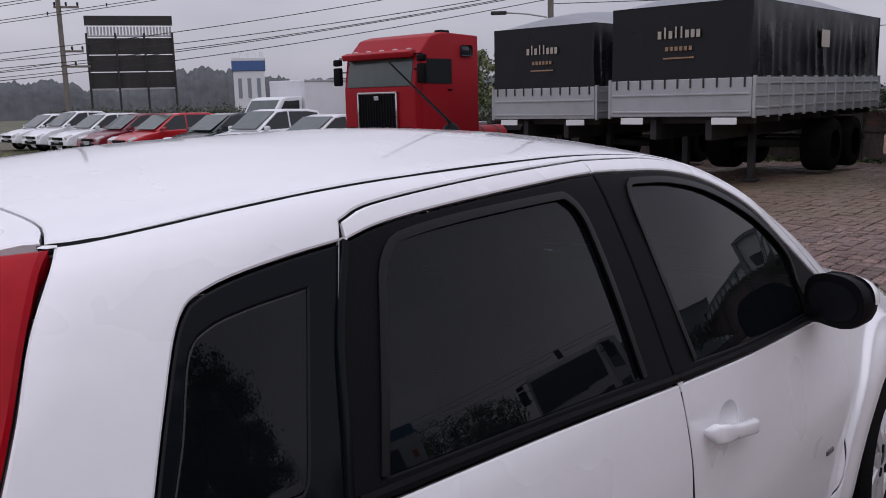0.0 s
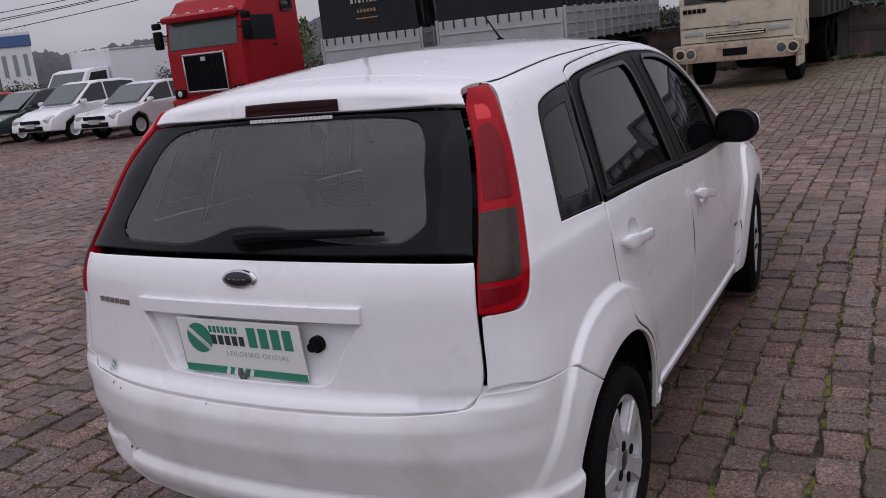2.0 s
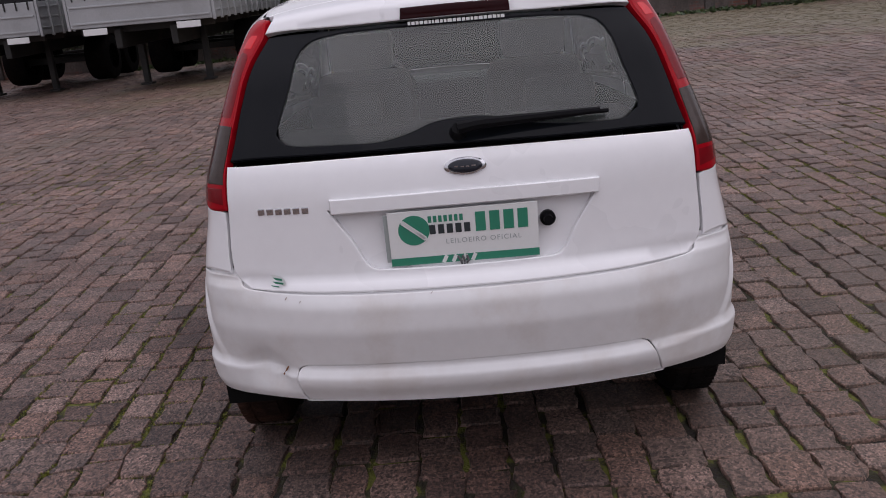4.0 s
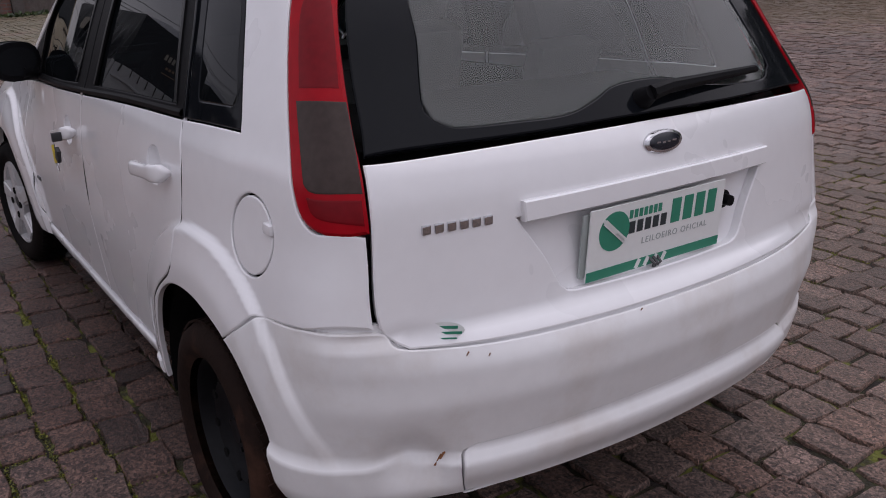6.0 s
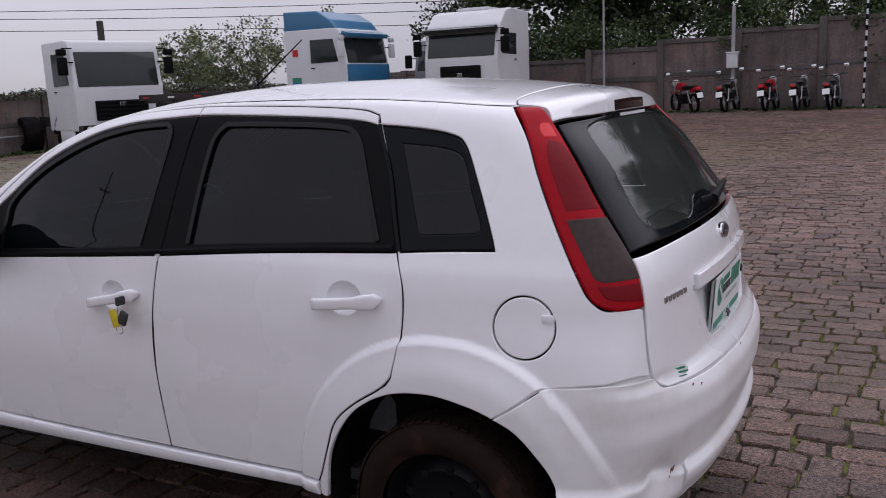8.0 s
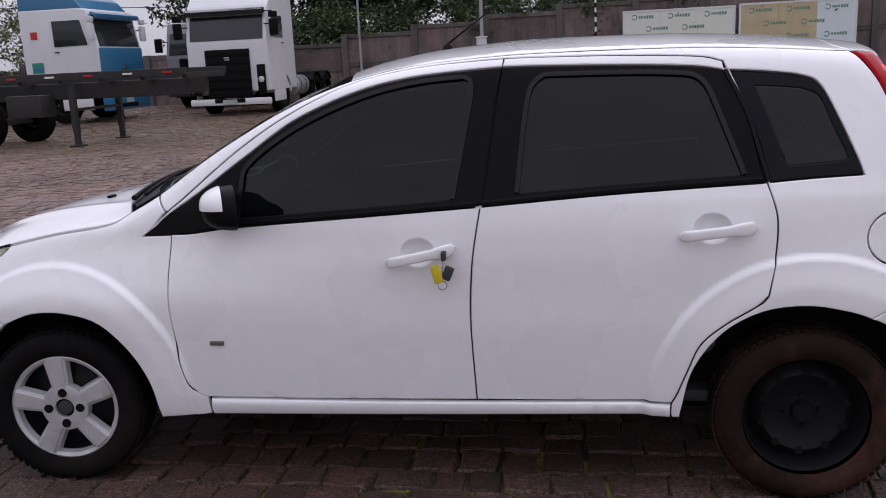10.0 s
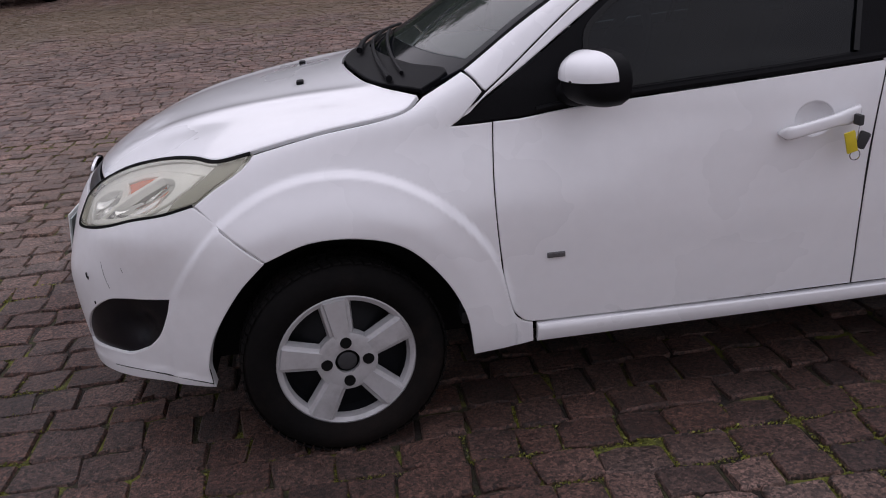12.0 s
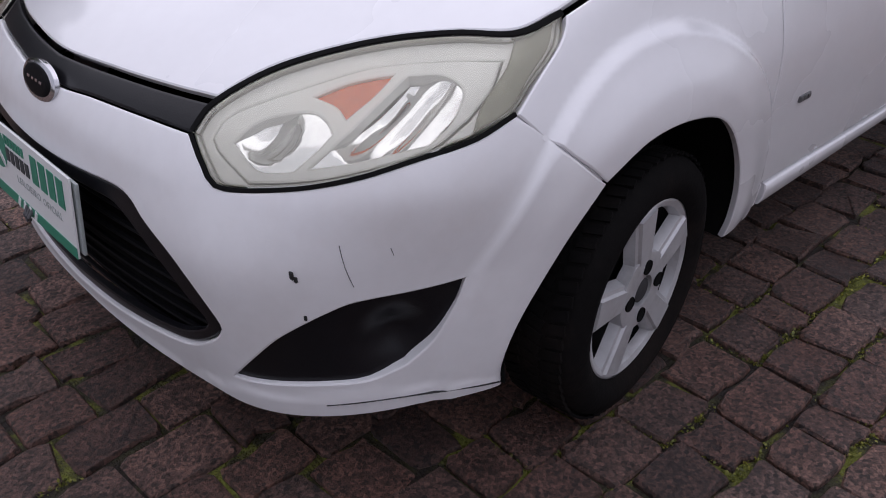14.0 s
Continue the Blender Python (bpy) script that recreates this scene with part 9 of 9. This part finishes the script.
def soil_material():
    """Dark joint soil with moss and thin grass in patches."""
    m = bpy.data.materials.new("mossy_joint_soil")
    m.use_nodes = True
    n, l = m.node_tree.nodes, m.node_tree.links
    bsdf = n["Principled BSDF"]
    bsdf.inputs["Roughness"].default_value = 0.9
    place = n.new("ShaderNodeNewGeometry")
    moss, blend = n.new("ShaderNodeTexNoise"), n.new("ShaderNodeValToRGB")
    moss.inputs["Scale"].default_value, moss.inputs["Detail"].default_value, moss.inputs["Roughness"].default_value = 5.5, 6.0, 0.68
    l.new(place.outputs["Position"], moss.inputs["Vector"])
    l.new(moss.outputs["Fac"], blend.inputs["Fac"])
    e = blend.color_ramp.elements
    e[0].position, e[0].color = 0.42, (0.018, 0.013, 0.010, 1)
    e[1].position, e[1].color = 0.57, (0.135, 0.145, 0.020, 1)
    e.new(0.51).color = (0.040, 0.038, 0.014, 1)
    l.new(blend.outputs["Color"], bsdf.inputs["Base Color"])
    grain, relief = n.new("ShaderNodeTexNoise"), n.new("ShaderNodeBump")
    grain.inputs["Scale"].default_value = 120
    relief.inputs["Strength"].default_value, relief.inputs["Distance"].default_value = 0.8, 0.02
    l.new(place.outputs["Position"], grain.inputs["Vector"])
    l.new(grain.outputs["Fac"], relief.inputs["Height"])
    l.new(relief.outputs["Normal"], bsdf.inputs["Normal"])
    return m


SOIL = soil_material()
EARTH = material("far_earth", (0.10, 0.095, 0.06), 0.9, vary=0.3, scale=0.05, fine=1.5, second=(0.05, 0.07, 0.025), second_amount=0.8, second_scale=0.03)
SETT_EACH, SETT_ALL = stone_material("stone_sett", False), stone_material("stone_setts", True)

xs = np.concatenate([[-1500, -400, -120, -40], np.arange(-14, 24.1, 1.0), [40, 120, 400, 1500]])
ys = np.concatenate([[-1500, -400, -120, -50], np.arange(-30, 40.1, 1.0), [60, 140, 400, 1500]])
gx, gy = np.meshgrid(xs, ys)
gz = lie(gx, gy) - 0.012
far = np.maximum(np.abs(gx) - 40, 0) + np.maximum(np.abs(gy) - 50, 0)
gz = gz - np.minimum(far * 0.004, 2.0)
nx = len(xs)
verts = np.stack([gx, gy, gz], 2).reshape(-1, 3)
faces = [(j * nx + i, j * nx + i + 1, (j + 1) * nx + i + 1, (j + 1) * nx + i) for j in range(len(ys) - 1) for i in range(nx - 1)]
ground = tagged(mesh_object("ground", verts, faces, SOIL, smooth=True), "dark joint soil with yellow-green moss under stone paving", "ground", kind="structure")
ground.data.materials.append(EARTH)
mid = verts[np.array(faces)].mean(1)
ground.data.polygons.foreach_set("material_index", [int(not (-14 < a < 23 and -28 < b < 38)) for a, b, _ in mid])

rng = np.random.default_rng(11)
setts = []
y = -26.8
while y < 37:
    pitch = float(np.clip(rng.normal(0.143, 0.012), 0.12, 0.18))
    x = -13.5 + rng.uniform(0, 0.2)
    near_row = -9 < y < 9
    while x < 21.3:
        length = float(np.clip(rng.normal(0.168, 0.030), 0.115, 0.25))
        setts.append((x + length / 2, y + pitch / 2, length, pitch))
        x += length
    y += pitch
setts = np.array(setts)
keep = ~((setts[:, 0] > 10) & (setts[:, 1] > 30))
setts = setts[keep]
sag = lambda p: 0.03 * np.sin(p[:, 0] * 0.55 + 1.3 * np.sin(p[:, 1] * 0.21))
setts[:, 1] += sag(setts) + rng.normal(0, 0.004, len(setts))
picked = (setts[:, 0] > 0.6) & (setts[:, 0] < 4.3) & (setts[:, 1] > 0.80) & (setts[:, 1] < 2.35)


def sett_block(cx, cy, lx, ly, seed, corners=12):
    """Many setts at once: foot, shoulder and worn crown; twelve corners near by, four far off."""
    r = np.random.default_rng(seed)
    k = len(cx)
    gap = r.uniform(0.003, 0.013, k)
    if corners == 12:
        sx, sy = np.array([-.9, -.3, .35, .9, 1, 1, .9, .3, -.35, -.9, -1, -1]), np.array([-1, -1, -1, -1, -.82, .82, 1, 1, 1, 1, .82, -.82])
    else:
        sx, sy = np.array([-1, 1, 1, -1]) * .98, np.array([-1, -1, 1, 1]) * .98
    hx, hy = (lx - gap)[:, None] / 2, (ly - gap)[:, None] / 2
    px, py = sx * hx + r.normal(0, .0055, (k, corners)), sy * hy + r.normal(0, .0055, (k, corners))
    turn = r.normal(0, .028, k)[:, None]
    px, py = px - py * turn, py + px * turn
    tilt_x, tilt_y, lift_ = r.normal(0, .016, k)[:, None], r.normal(0, .016, k)[:, None], r.normal(0, .003, k)[:, None]
    base = lie(cx, cy)[:, None]
    levels = ((1.0, -.035), (0.985, -.007), (0.93, .0)) if corners == 12 else ((1.0, -.02), (0.95, .0))
    out = np.empty((k, corners * len(levels), 3))
    for lev, (inset, z) in enumerate(levels):
        qx, qy = px * inset, py * inset
        out[:, lev * corners:(lev + 1) * corners, 0] = cx[:, None] + qx
        out[:, lev * corners:(lev + 1) * corners, 1] = cy[:, None] + qy
        out[:, lev * corners:(lev + 1) * corners, 2] = base + z + lift_ + qx * tilt_x + qy * tilt_y + (r.normal(0, .0018, (k, corners)) if lev else 0)
    return out


def block_mesh(name, blocks, mat, corners=12):
    """One mesh of many setts, given as rings of corners."""
    k, c = len(blocks), corners
    rings_ = blocks.shape[1] // c
    sides_ = [(lev * c + i, lev * c + (i + 1) % c, (lev + 1) * c + (i + 1) % c, (lev + 1) * c + i) for lev in range(rings_ - 1) for i in range(c)]
    start = (np.arange(k) * rings_ * c)[:, None, None]
    quads = (np.array(sides_)[None] + start).reshape(-1)
    tops = (np.arange((rings_ - 1) * c, rings_ * c)[None] + start[:, 0]).reshape(-1)
    v = blocks.reshape(-1, 3)
    loops = np.concatenate([quads, tops])
    n4, nc = len(quads) // 4, k
    starts = np.concatenate([np.arange(n4) * 4, n4 * 4 + np.arange(nc) * c])
    me = bpy.data.meshes.new(name)
    me.vertices.add(len(v))
    me.vertices.foreach_set("co", v.astype(np.float32).ravel())
    me.loops.add(len(loops))
    me.loops.foreach_set("vertex_index", loops.astype(np.int32))
    me.polygons.add(len(starts))
    me.polygons.foreach_set("loop_start", starts.astype(np.int32))
    me.polygons.foreach_set("use_smooth", [False] * len(me.polygons))
    me.update(calc_edges=True)
    me.validate()
    me.materials.append(mat)
    return me


near = (setts[:, 0] > -6) & (setts[:, 0] < 9) & (setts[:, 1] > -7) & (setts[:, 1] < 8)
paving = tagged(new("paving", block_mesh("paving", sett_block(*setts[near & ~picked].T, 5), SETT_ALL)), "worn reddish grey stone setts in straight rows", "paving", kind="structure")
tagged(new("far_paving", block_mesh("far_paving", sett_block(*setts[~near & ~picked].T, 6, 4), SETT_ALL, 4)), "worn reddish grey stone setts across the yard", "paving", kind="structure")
one = setts[picked][:300]
zero = np.zeros(1)
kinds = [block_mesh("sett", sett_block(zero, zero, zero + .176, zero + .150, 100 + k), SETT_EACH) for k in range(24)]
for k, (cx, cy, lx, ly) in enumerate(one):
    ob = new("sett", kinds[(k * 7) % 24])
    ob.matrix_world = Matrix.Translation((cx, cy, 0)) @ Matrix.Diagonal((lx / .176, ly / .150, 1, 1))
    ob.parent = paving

# moss and small weeds in the joints, in patches
r = np.random.default_rng(9)
js = setts[(setts[:, 0] > -3.5) & (setts[:, 0] < 6) & (setts[:, 1] > -4) & (setts[:, 1] < 4.5)]
hit = np.sin(js[:, 0] * 1.3 + 2 * np.sin(js[:, 1] * .9)) + np.sin(js[:, 1] * 1.7 + js[:, 0] * .4) + r.normal(0, .9, len(js)) + .9 * np.exp(-((js[:, 0] - 2.6) / 1.6) ** 2 - ((js[:, 1] - 1.9) / .9) ** 2)
js = js[(hit > .1) & ~((js[:, 0] > -.75) & (js[:, 0] < 3.4) & (np.abs(js[:, 1]) < .74))]
per = 140
cx_ = np.repeat(js[:, 0], per) + np.repeat(js[:, 2], per) * r.uniform(-.55, .55, len(js) * per)
cy_ = np.repeat(js[:, 1] + js[:, 3] / 2, per) + r.normal(0, .006, len(js) * per)
cross_ = r.uniform(0, 1, len(cx_)) < .3
cx_[cross_] = np.repeat(js[:, 0] + js[:, 2] / 2, per)[cross_] + r.normal(0, .003, cross_.sum())
cy_[cross_] = (np.repeat(js[:, 1], per) + np.repeat(js[:, 3], per) * r.uniform(-.5, .5, len(js) * per))[cross_]
v, f = leaves(np.stack([cx_, cy_, lie(cx_, cy_) - .005], 1), .0078, 9, .5, 1.2)
v[:, 2] = np.maximum(v[:, 2], lie(v[:, 0], v[:, 1]) - .012)
MOSS = leaf_material("yellow_green_moss", (0.06, 0.07, 0.010), (0.15, 0.16, 0.018), (0.25, 0.24, 0.03))
tagged(new("moss", tri_mesh("moss", v, f, MOSS)), "yellow-green moss and tiny weeds in the paving joints", "moss", kind="stuff")
